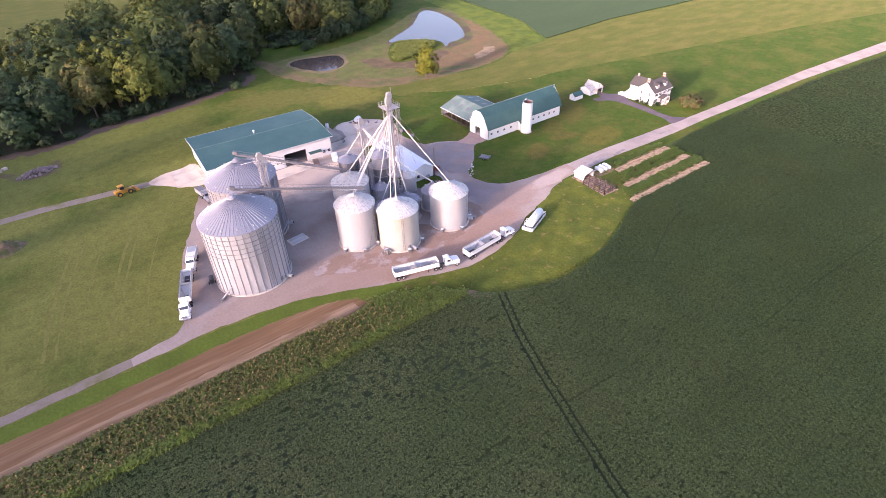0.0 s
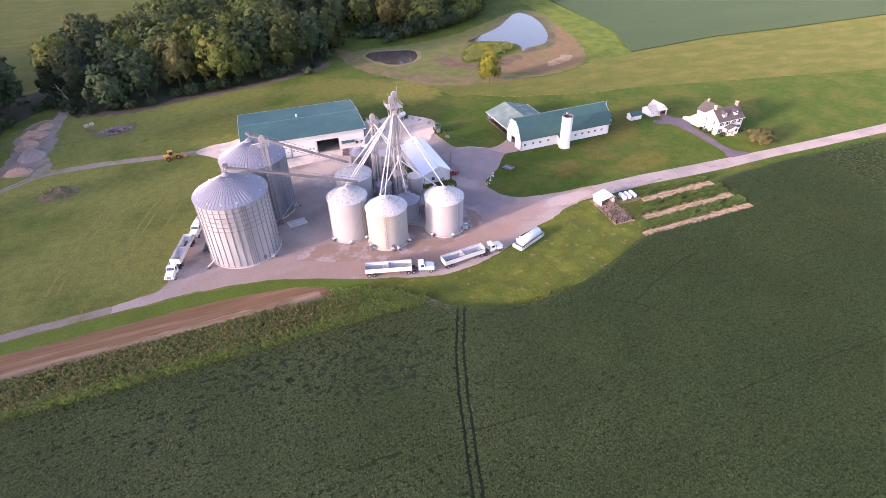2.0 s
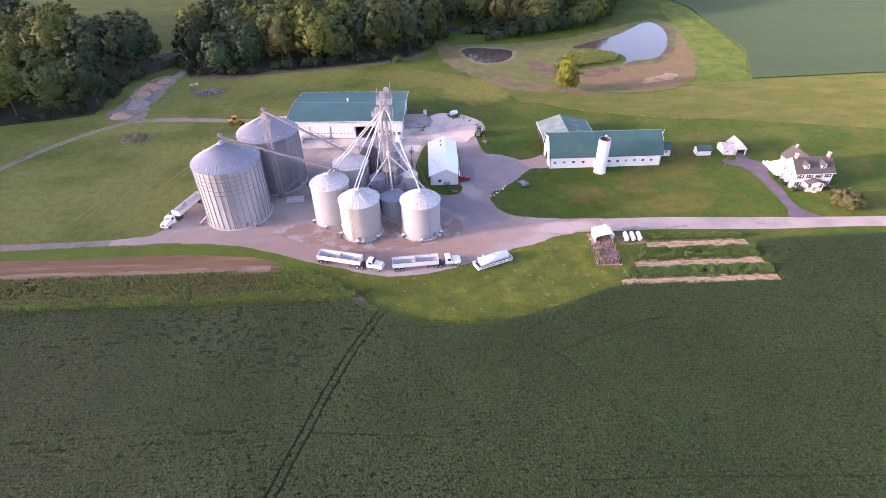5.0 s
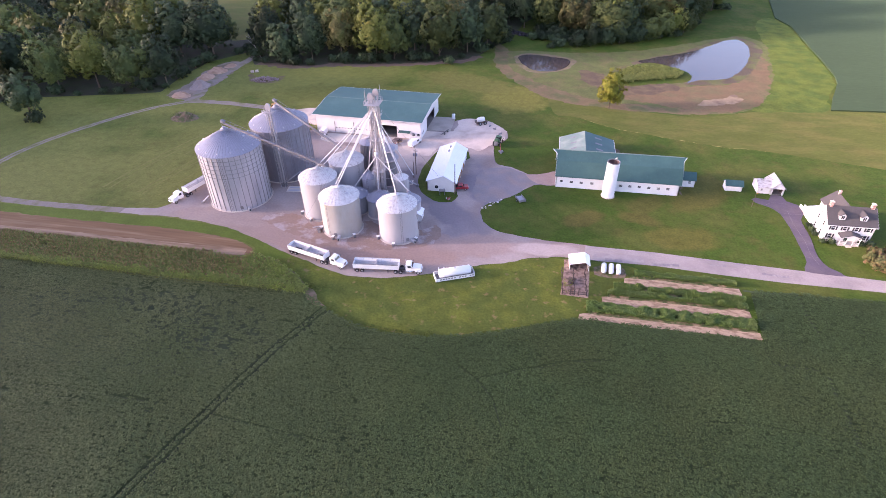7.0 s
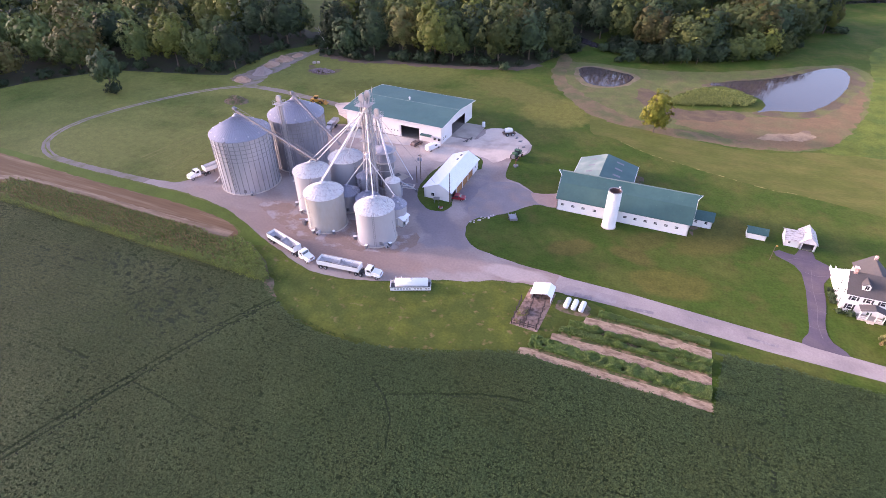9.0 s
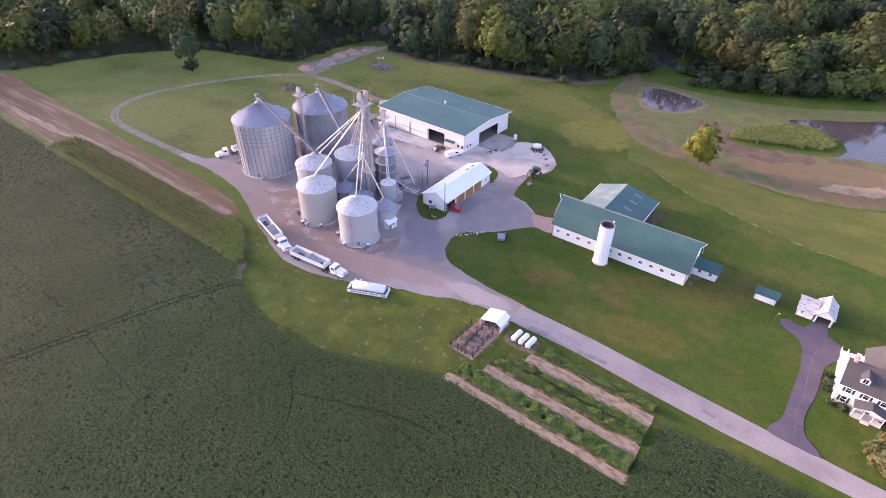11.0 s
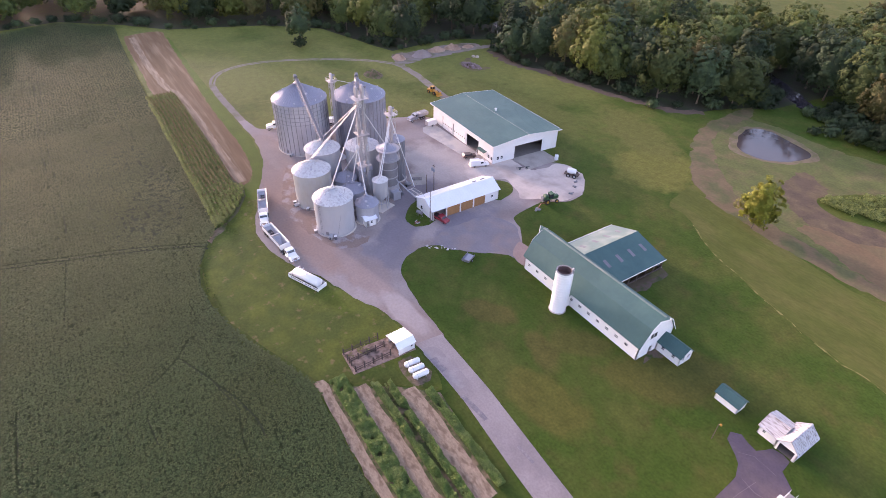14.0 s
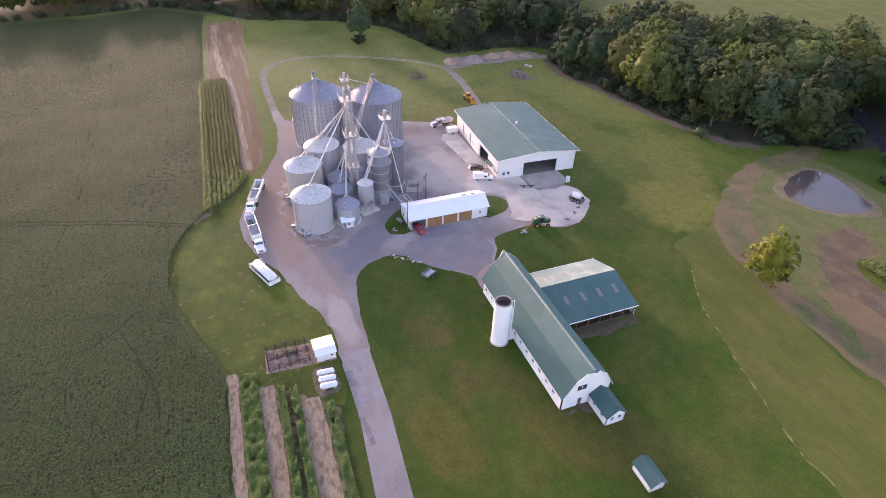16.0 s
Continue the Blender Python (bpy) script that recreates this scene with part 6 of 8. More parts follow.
def barn():
    L, W, E, K, R = 36.2, 10.6, 4.2, 7.9, 10.2
    b = thing("barn", 117.2, 136.8, 0, 0, "long white gambrel barn with a teal green metal roof", "barn")
    xs = [1.6, 4.6, 7.6, 10.8] + [16.6 + 2.75 * i for i in range(7)]
    part("wall", wall_with_openings(L, E, [(x - 0.45, x + 0.45, 1.7, 2.4) for x in xs]), WHITE_WOOD, b)
    for x in xs:
        window(b, x, 1.7, 0.9, 0.7, pose(0, 0, 0))
    part("wall", wall_with_openings(L, E, [(4.0, 14.0, 0, 3.0)]), WHITE_WOOD, b).matrix_basis = pose(0, W - 0.2, 0)
    y1 = 2.1
    gab = [(0, E), (W, E), (W - y1, K), (W / 2, R), (y1, K)]
    a = part("wall", wall_with_openings(W, E, [(4.4, 7.4, 0, 3.2)], gable=gab), WHITE_WOOD, b)
    a.matrix_basis = pose(0.2, 0, 0, 0, 0, 90)
    part("barn_door", box(0.9, 4.3, -0.1, -0.02, 0.05, 3.3), WHITE_WOOD, b, "white sliding barn door pushed open").matrix_basis = pose(0.0, 0, 0, 0, 0, 90) @ pose(0, 0.2, 0)
    e = part("wall", wall_with_openings(W, E, [(3.6, 4.6, 0, 2.1)], gable=gab), WHITE_WOOD, b)
    e.matrix_basis = pose(L, 0, 0, 0, 0, 90)
    # No hole in the wall: a near-black panel paints the shade inside the loft.
    part("loft_door", box(2.9, 4.9, -0.06, -0.01, 4.6, 6.0), DARK, b, "dark panel painted as the shaded loft opening").matrix_basis = pose(L, 0, 0, 0, 0, 90)
    bm = bmesh.new()
    for p in ((2.8, 2.9, 4.5, 6.1), (4.9, 5.0, 4.5, 6.1), (2.8, 5.0, 6.0, 6.1), (2.8, 5.0, 4.5, 4.6), (3.86, 3.94, 4.6, 6.0)):
        box(p[0], p[1], -0.1, -0.005, p[2], p[3], 0, bm)
    part("loft_frame", bm, WHITE_WOOD, b).matrix_basis = pose(L, 0, 0, 0, 0, 90)
    part("floor", box(0.2, L - 0.2, 0.2, W - 0.2, 0.05, 0.1), CONCRETE, b)
    o = 0.45
    s = (K - E) / y1
    for sgn, y0 in ((1, 0), (-1, W)):
        roof_slab((y0 - sgn * o, E - o * s * 0.55), (y0 + sgn * y1, K), L + 0.9, 0.1, TEAL, b, seams=1.2, x0=-0.45, seam_h=0.012)
        roof_slab((y0 + sgn * y1, K), (W / 2, R), L + 0.9, 0.1, TEAL, b, "upper_roof_slope", seams=1.2, x0=-0.45, seam_h=0.012)
    part("ridge_cap", prism([(W / 2 - 0.3, R + 0.02), (W / 2, R + 0.16), (W / 2 + 0.3, R + 0.02)], -0.45, L + 0.45), TEAL_PALE, b)
    # hay hoods at both ends of the ridge
    for x0, x1 in ((-1.7, -0.4), (L + 0.4, L + 1.4)):
        xa, xb = (x1, x0) if x0 < 0 else (x0, x1)
        bm = bmesh.new()
        v = [bm.verts.new(q) for q in ((xa, W / 2 - 1.5, R - 0.75), (xa, W / 2 + 1.5, R - 0.75), (xa, W / 2, R + 0.1), (xb, W / 2, R + 0.05), (xa, W / 2 - 1.5, R - 0.85), (xa, W / 2 + 1.5, R - 0.85), (xb, W / 2, R - 0.08))]
        for f in ((0, 2, 3), (2, 1, 3), (0, 3, 6, 4), (3, 1, 5, 6), (4, 6, 5)):
            bm.faces.new([v[i] for i in f])
        part("hay_hood", bm, TEAL, b)
        for sgn in (-1, 1):
            part("rake_trim", rod((xa, W / 2 + sgn * 1.5, R - 0.8), (xb, W / 2, R), 0.08, 5), WHITE_WOOD, b)
    for x in (-0.5, L + 0.42):
        for sgn, y0 in ((1, 0), (-1, W)):
            part("rake_trim", prism([(y0 - sgn * 0.25, E - 0.25 * s - 0.02), (y0 - sgn * 0.25, E - 0.25 * s + 0.16), (y0 + sgn * y1, K + 0.12), (y0 + sgn * y1, K - 0.12)], x, x + 0.07), WHITE_WOOD, b)
            part("rake_trim", prism([(y0 + sgn * y1, K - 0.12), (y0 + sgn * y1, K + 0.12), (W / 2, R + 0.12), (W / 2, R - 0.12)], x, x + 0.07), WHITE_WOOD, b)
    # link to the silo
    part("silo_chute", prism([(-1.2, 0), (0, 0), (0, 3.6), (-1.2, 2.6)], 14.4, 16.3), WHITE_WOOD, b)
    part("chute_roof", prism([(-1.5, 2.6), (0, 3.75), (0, 3.85), (-1.5, 2.7)], 14.3, 16.5), TEAL, b)
    # open-sided wing at the back
    w0, w1, d0, d1 = 1.2, 18.6, W, 29.8
    mid, we, wr = 8.95, 3.1, 5.75
    for x in (w0, w1):
        for i in range(7):
            y = d0 + 0.6 + (d1 - d0 - 0.9) * i / 6
            part("post", box(x - 0.1, x + 0.1, y - 0.1, y + 0.1, 0, we), WOOD_GREY, b)
        part("half_wall", box(x - 0.06, x + 0.06, d0 + 0.3, d1 - 0.2, 0, 0.7), FENCE_WOOD, b)
        part("fascia", box(x - 0.1, x + 0.1, d0, d1, we - 0.16, we), WHITE_WOOD, b)
    part("gable_wall", prism([(w0, 0), (w1, 0), (w1, we), (mid, wr), (w0, we)], d1 - 0.15, d1, "y"), WHITE_WOOD, b)
    for sgn, x in ((1, w0), (-1, w1)):
        k = (wr - we) / abs(mid - x)
        bm = prism([(x - sgn * 0.5, we - 0.5 * k), (mid, wr), (mid, wr + 0.1), (x - sgn * 0.5, we - 0.5 * k + 0.1)], d0 - 1.6, d1 + 0.3, "y")
        # The west slope gets the paler teal: low-sun glare put into its colour.
        wing = part("wing_roof", bm, TEAL_PALE if sgn > 0 else TEAL, b)
        for i in range(4):
            y = d0 + 3.2 + 4.3 * i
            f0, f1 = 0.40, 0.64
            xa, xb = x + (mid - x) * f0, x + (mid - x) * f1
            za, zb = we + (wr - we) * f0 + 0.11, we + (wr - we) * f1 + 0.11
            part("skylight", prism([(xa, za), (xb, zb), (xb, zb + 0.03), (xa, za + 0.03)], y, y + 0.95, "y"), SKYLIGHT, wing)
    part("eave_trim", box(w1 + 0.46, w1 + 0.56, d0 - 1.0, d1 + 0.3, we - 0.5 * k - 0.02, we - 0.5 * k + 0.16), WHITE_WOOD, b)
    part("eave_trim", box(w0 - 0.56, w0 - 0.46, d0, d1 + 0.3, we - 0.5 * k - 0.02, we - 0.5 * k + 0.16), WHITE_WOOD, b)
    part("pen_floor", box(w0, w1 + 1.6, d0, d1, 0.03, 0.07), MUD, b)


barn()
sheet("barn_dirt", [(154.6, 137.6), (155.2, 140), (156.4, 141.6), (155.4, 145.5), (154, 146.6), (153.5, 141)], 0.03, material("trodden_barn_dirt", (0.15, 0.098, 0.072), 0.95, var=0.3, scale=1, detail_scale=0.3, second=(0.055, 0.075, 0.018), second_scale=1.5), "trodden brown dirt at the barn's end", "soil", 0.6)
sheet("barn_dirt", [(137.2, 147.8), (138.6, 150), (139.0, 158), (138.4, 166), (136.4, 167), (136, 157)], 0.03, material("trampled_wing_dirt", (0.13, 0.085, 0.065), 0.95, var=0.3, scale=1, detail_scale=0.3, second=(0.055, 0.075, 0.018), second_scale=2), "trampled brown dirt along the open wing", "soil", 0.7)


def silo():
    s = thing("silo", 132.83, 133.71, 0, 0, "white-painted concrete stave silo without a roof", "silo")
    R, H = 1.8, 11.4
    prof = [(0, 0), (R, 0)]
    for i in range(15):
        z = H * (i + 1) / 15
        prof += [(R, z - 0.06), (R + 0.05, z - 0.03), (R, z)]
    prof += [(R - 0.22, H), (R - 0.22, H - 1.6), (0, H - 1.6)]
    part("wall", lathe(prof, 32), WHITE_WOOD, s)
    part("inner_lining", lathe([(R - 0.23, H - 0.02), (R - 0.25, H - 1.5), (0, H - 1.5)], 32), material("rust_red_lining", (0.14, 0.085, 0.075), 0.9, var=0.3, scale=0.7), s)
    part("rim", lathe([(R - 0.22, H), (R + 0.06, H), (R + 0.06, H + 0.12), (R - 0.22, H + 0.12), (R - 0.22, H)], 32), STEEL_DARK, s)
    part("chute", rod((0.8, 1.95, 2.0), (0.8, 1.95, H + 0.3), 0.26, 10), WHITE_WOOD, s)
    part("filler_pipe", rod((1.15, 1.75, H - 1), (1.1, 1.7, H + 0.7), 0.11, 8), STEEL_DARK, s)
    part("foundation", lathe([(0, 0), (R + 0.25, 0), (R + 0.25, 0.15), (0, 0.15)], 32), CONCRETE, s)


silo()


def gable_house(name, x, y, turn, L, W, E, R, label, category, wallmat, roofmat, wins=(), gable_wins=(), door=None, over=0.3, seams=0.0):
    """A small building with its ridge along local x."""
    h = thing(name, x, y, 0, turn, label, category)
    ops = [(a - w / 2, a + w / 2, z, z + hh) for a, z, w, hh in wins] + ([door] if door else [])
    part("wall", wall_with_openings(L, E, ops, 0.15), wallmat, h)
    for a, z, w, hh in wins:
        window(h, a, z, w, hh, pose(0, 0, 0))
    part("wall", wall_with_openings(L, E, [], 0.15), wallmat, h).matrix_basis = pose(0, W - 0.15, 0)
    gab = [(0, E), (W, E), (W / 2, R)]
    for gx in (0.15, L):
        part("gable_wall", wall_with_openings(W, E, [(a - w / 2, a + w / 2, z, z + hh) for a, z, w, hh in gable_wins] if gx == L else [], 0.15, gab), wallmat, h).matrix_basis = pose(gx, 0, 0, 0, 0, 90)
    for a, z, w, hh in gable_wins:
        window(h, a, z, w, hh, pose(L, 0, 0, 0, 0, 90))
    k = (R - E) / (W / 2)
    roof_slab((-over, E - over * k), (W / 2, R), L + 2 * over, 0.08, roofmat, h, seams=seams, x0=-over)
    roof_slab((W + over, E - over * k), (W / 2, R), L + 2 * over, 0.08, roofmat, h, seams=seams, x0=-over)
    part("ridge_cap", prism([(W / 2 - 0.15, R + 0.04), (W / 2, R + 0.12), (W / 2 + 0.15, R + 0.04)], -over, L + over), roofmat, h)
    part("floor", box(0.15, L - 0.15, 0.15, W - 0.15, 0.02, 0.08), CONCRETE, h)
    return h


gable_house("milk_house", 153.45, 143.0, 0, 5.8, 4.0, 2.5, 4.1, "small white annex with a teal roof at the barn's end", "outbuilding", WHITE_WOOD, TEAL, [(1.6, 1.2, 0.7, 0.8), (4.2, 1.2, 0.7, 0.8)], [(1.2, 1.2, 0.7, 0.9), (2.8, 1.2, 0.7, 0.9)], seams=0.8)
gable_house("chicken_coop", 168.2, 142.5, 0, 4.7, 2.9, 1.9, 2.9, "small white coop with a teal roof on the lawn", "coop", WHITE_WOOD, TEAL, [], [(1.45, 1.2, 0.6, 0.5)], seams=0.6)
gable_house("scale_house", 80.0, 110.7, 90, 3.3, 2.6, 2.3, 3.0, "tiny white office shed beside the bins", "shed", WHITE, PALE_ROOF, [(1.9, 1.0, 0.6, 0.7)], [(1.25, 1.1, 0.6, 0.7)], (0.3, 1.1, 0, 2.0))


def garage():
    g0 = gable_house("garage", 180.8, 148.4, -90, 6.4, 3.7, 2.3, 4.0, "old white garage with a peeling whitewashed roof and open door", "garage", WHITE_WOOD, PEELING)
    # its open front faces the driveway: local x runs to the world's -y
    for o in list(g0.children):
        if o.name.startswith("gable_wall") and o.matrix_basis.translation.x > 3:
            bpy.data.objects.remove(o)
    f = part("gable_wall", wall_with_openings(3.7, 2.3, [(0.5, 3.2, 0, 2.0)], 0.15, [(0, 2.3), (3.7, 2.3), (1.85, 4.0)]), WHITE_WOOD, g0)
    f.matrix_basis = pose(6.4, 0, 0, 0, 0, 90)
    # Added dark panels and floor paint the shade inside the open garage.
    part("inner_back", box(0.3, 0.35, 0.3, 3.4, 0.1, 2.2), SHADE_LINING, g0)
    for y in (0.2, 3.45):
        part("inner_side", box(0.35, 6.2, y, y + 0.05, 0.1, 2.2), SHADE_LINING, g0)
    part("dirt_floor", box(0.2, 6.3, 0.2, 3.5, 0.08, 0.09), SHADE_FLOOR, g0)
    s = gable_house("garage_wing", 177.3, 142.4, 0, 3.45, 5.4, 2.1, 3.3, "lower white garage wing with a patchy weathered roof", "garage", WHITE_WOOD, PEELING, [(1.0, 1.0, 0.5, 0.6)], ())


garage()


def farmhouse():
    L, W, E, R = 11.4, 7.8, 5.3, 8.5
    h = thing("farmhouse", 187.3, 119.2, 0, 1, "white two-storey farmhouse with a grey shingle roof, dormers and a porch", "house")
    cols = [1.5, 4.3, 7.1, 9.9]
    wins = [(x, 3.5, 0.85, 1.3) for x in cols] + [(x, 0.9, 0.85, 1.4) for x in (1.5, 9.9)]
    part("wall", wall_with_openings(L, E, [(x - w / 2, x + w / 2, z, z + q) for x, z, w, q in wins] + [(5.2, 6.2, 0.3, 2.4)]), WHITE_WOOD, h)
    for x, z, w, q in wins:
        win = window(h, x, z, w, q, pose(0, 0, 0))
        for s in (-1, 1):
            part("shutter", box(x + s * 0.78 - 0.19, x + s * 0.78 + 0.19, -0.07, -0.01, z, z + q), BLACK, win)
    part("door", box(5.2, 6.2, 0.05, 0.12, 0.3, 2.4), material("dark_green_door", (0.06, 0.09, 0.07), 0.5), h)
    part("wall", wall_with_openings(L, E, []), WHITE_WOOD, h).matrix_basis = pose(0, W - 0.2, 0)
    gab = [(0, E), (W, E), (W / 2, R)]
    gw = [(2.0, 3.5, 0.85, 1.3), (5.6, 3.5, 0.85, 1.3), (2.0, 0.9, 0.85, 1.4), (5.6, 0.9, 0.85, 1.4)]
    for x in (0.2, L):
        part("gable_wall", wall_with_openings(W, E, [(a - w / 2, a + w / 2, z, z + q) for a, z, w, q in gw], gable=gab), WHITE_WOOD, h).matrix_basis = pose(x, 0, 0, 0, 0, 90)
        for a, z, w, q in gw:
            window(h, a, z, w, q, pose(0, W, 0, 0, 0, -90) if x < 1 else pose(L, 0, 0, 0, 0, 90))
        for a in (2.9, 4.9):
            window(h, a, 5.8, 0.5, 0.8, (pose(0, W, 0, 0, 0, -90) if x < 1 else pose(L, 0, 0, 0, 0, 90)) @ pose(0, -0.04, 0))
    k, o = (R - E) / (W / 2), 0.4
    roof_slab((-o, E - o * k), (W / 2, R), L + 2 * o, 0.14, SHINGLE, h, x0=-o)
    roof_slab((W + o, E - o * k), (W / 2, R), L + 2 * o, 0.14, SHINGLE, h, x0=-o)
    for y in (-o - 0.06, W + o - 0.02):
        part("gutter", box(-o, L + o, y, y + 0.1, E - o * k - 0.08, E - o * k + 0.1), WHITE_WOOD, h)
    for x in (-o - 0.04, L + o - 0.02):
        for s in (-1, 1):
            part("rake_trim", prism([(W / 2, R - 0.12), (W / 2, R + 0.1), (W / 2 + s * (W / 2 + o), E - o * k + 0.1), (W / 2 + s * (W / 2 + o), E - o * k - 0.14)], x, x + 0.06), WHITE_WOOD, h)
    for x in (0.7, L - 0.7):
        c = part("chimney", box(x - 0.35, x + 0.35, W / 2 - 0.45, W / 2 + 0.45, R - 1.0, R + 1.2, 0.02), BRICK, h)
        part("chimney_cap", box(x - 0.42, x + 0.42, W / 2 - 0.52, W / 2 + 0.52, R + 1.2, R + 1.32), CONCRETE, c)
    for x in (3.1, 8.3):
        d = part("dormer", prism([(x - 0.75, 6.1), (x + 0.75, 6.1), (x + 0.75, 7.3), (x, 8.0), (x - 0.75, 7.3)], 0.9, 3.4, "y"), WHITE_WOOD, h)
        for s in (-1, 1):
            part("dormer_roof", prism([(x, 8.02), (x + s * 0.95, 7.13), (x + s * 0.95, 7.23), (x, 8.14)], 0.7, 3.6, "y"), SHINGLE, d)
        part("pane", box(x - 0.38, x + 0.38, 0.86, 0.9, 6.35, 7.3), GLASS, d)
        bm = bmesh.new()
        for p in ((x - 0.46, x - 0.38), (x + 0.38, x + 0.46), (x - 0.03, x + 0.03)):
            box(p[0], p[1], 0.82, 0.88, 6.3, 7.35, 0, bm)
        part("dormer_frame", bm, WHITE_WOOD, d)
    # front porch
    p = part("porch_floor", box(3.2, 8.2, -2.1, -0.02, 0.0, 0.32, 0.02), CONCRETE, h)
    part("porch_roof", prism([(3.0, 2.65), (5.7, 3.5), (8.4, 2.65), (8.4, 2.75), (5.7, 3.62), (3.0, 2.75)], -2.4, -0.02, "y"), SHINGLE, p)
    part("porch_gable", prism([(3.2, 2.66), (8.2, 2.66), (5.7, 3.46)], -2.2, -2.1, "y"), WHITE_WOOD, p)
    for x in (3.35, 4.9, 6.5, 8.05):
        part("porch_post", box(x - 0.08, x + 0.08, -2.05, -1.9, 0.32, 2.68), WHITE_WOOD, p)
    for a, b in ((3.4, 4.9), (6.5, 8.0)):
        bm = bmesh.new()
        box(a, b, -2.0, -1.94, 1.1, 1.18, 0, bm)
        box(a, b, -2.0, -1.94, 0.42, 0.48, 0, bm)
        for i in range(9):
            x = a + (b - a) * i / 8
            box(x - 0.025, x + 0.025, -1.99, -1.95, 0.45, 1.12, 0, bm)
        part("porch_railing", bm, WHITE_WOOD, p)
    for i in range(2):
        part("step", box(5.0, 6.4, -2.4 - 0.3 * i, -2.1 - 0.3 * i, 0, 0.2 - 0.1 * i), CONCRETE, p)
    # rear wing and back porch
    part("rear_wing", prism([(3.6, 0), (9.6, 0), (9.6, 4.7), (6.6, 7.4), (3.6, 4.7)], W, W + 6.0, "y"), WHITE_WOOD, h)
    for s in (-1, 1):
        part("rear_roof", prism([(6.6, 7.42), (6.6 + s * 3.4, 4.36), (6.6 + s * 3.4, 4.5), (6.6, 7.56)], W - 3.0, W + 6.4, "y"), SHINGLE, h)
    part("rear_chimney", box(6.3, 6.9, W + 4.6, W + 5.2, 6.6, 8.4, 0.02), BRICK, h)
    part("side_porch", prism([(0.0, 0), (3.6, 0), (3.6, 3.0), (0.0, 2.4)], W, W + 5.0, "y"), WHITE_WOOD, h)
    part("side_porch_roof", prism([(-0.3, 2.4), (3.6, 3.05), (3.6, 3.15), (-0.3, 2.5)], W - 0.1, W + 5.3, "y"), PALE_ROOF, h)
    part("ramp", prism([(W + 5.0, 0), (W + 5.0, 0.7), (W + 9.0, 0.06), (W + 9.0, 0)], 0.2, 1.4), CONCRETE, h)
    for x in (0.2, 1.36):
        part("ramp_railing", prism([(W + 5.0, 0.7), (W + 5.0, 1.7), (W + 9.0, 1.0), (W + 9.0, 0.1)], x, x + 0.05), WHITE_WOOD, h)


farmhouse()
for x, y, s in ((187.0, 118.0, 0.32), (189.2, 117.9, 0.36), (196.2, 118.0, 0.34), (198.6, 118.4, 0.36), (186.2, 121.2, 0.32), (186.2, 123.4, 0.34), (186.2, 125.6, 0.3)):
    o = copy_thing(BUSH, pose(x, y, 0, 0, 0, x * 40))
    o.scale = (s * 1.1, s * 1.1, s)
    tagged(o, "small clipped shrub by the house wall", "shrub", "shrubs by the house")

# ---- vehicles and loose things ----
def wheel(parent, x, y, r, w, name="wheel", rim=ALUMINIUM, side=1):
    """A tyre with its rim, axle along y."""
    t = part(name, lathe([(r * 0.55, -w / 2), (r * 0.95, -w / 2), (r, -w * 0.35), (r, w * 0.35), (r * 0.95, w / 2), (r * 0.55, w / 2)], 18), RUBBER, parent)
    t.matrix_basis = pose(x, y, r, 90, 0, 0)
    part("rim", lathe([(0, -w * 0.36), (r * 0.56, -w * 0.4), (r * 0.56, w * 0.4), (r * 0.3, w * 0.3), (0, w * 0.36)], 14), rim, t)
    return t


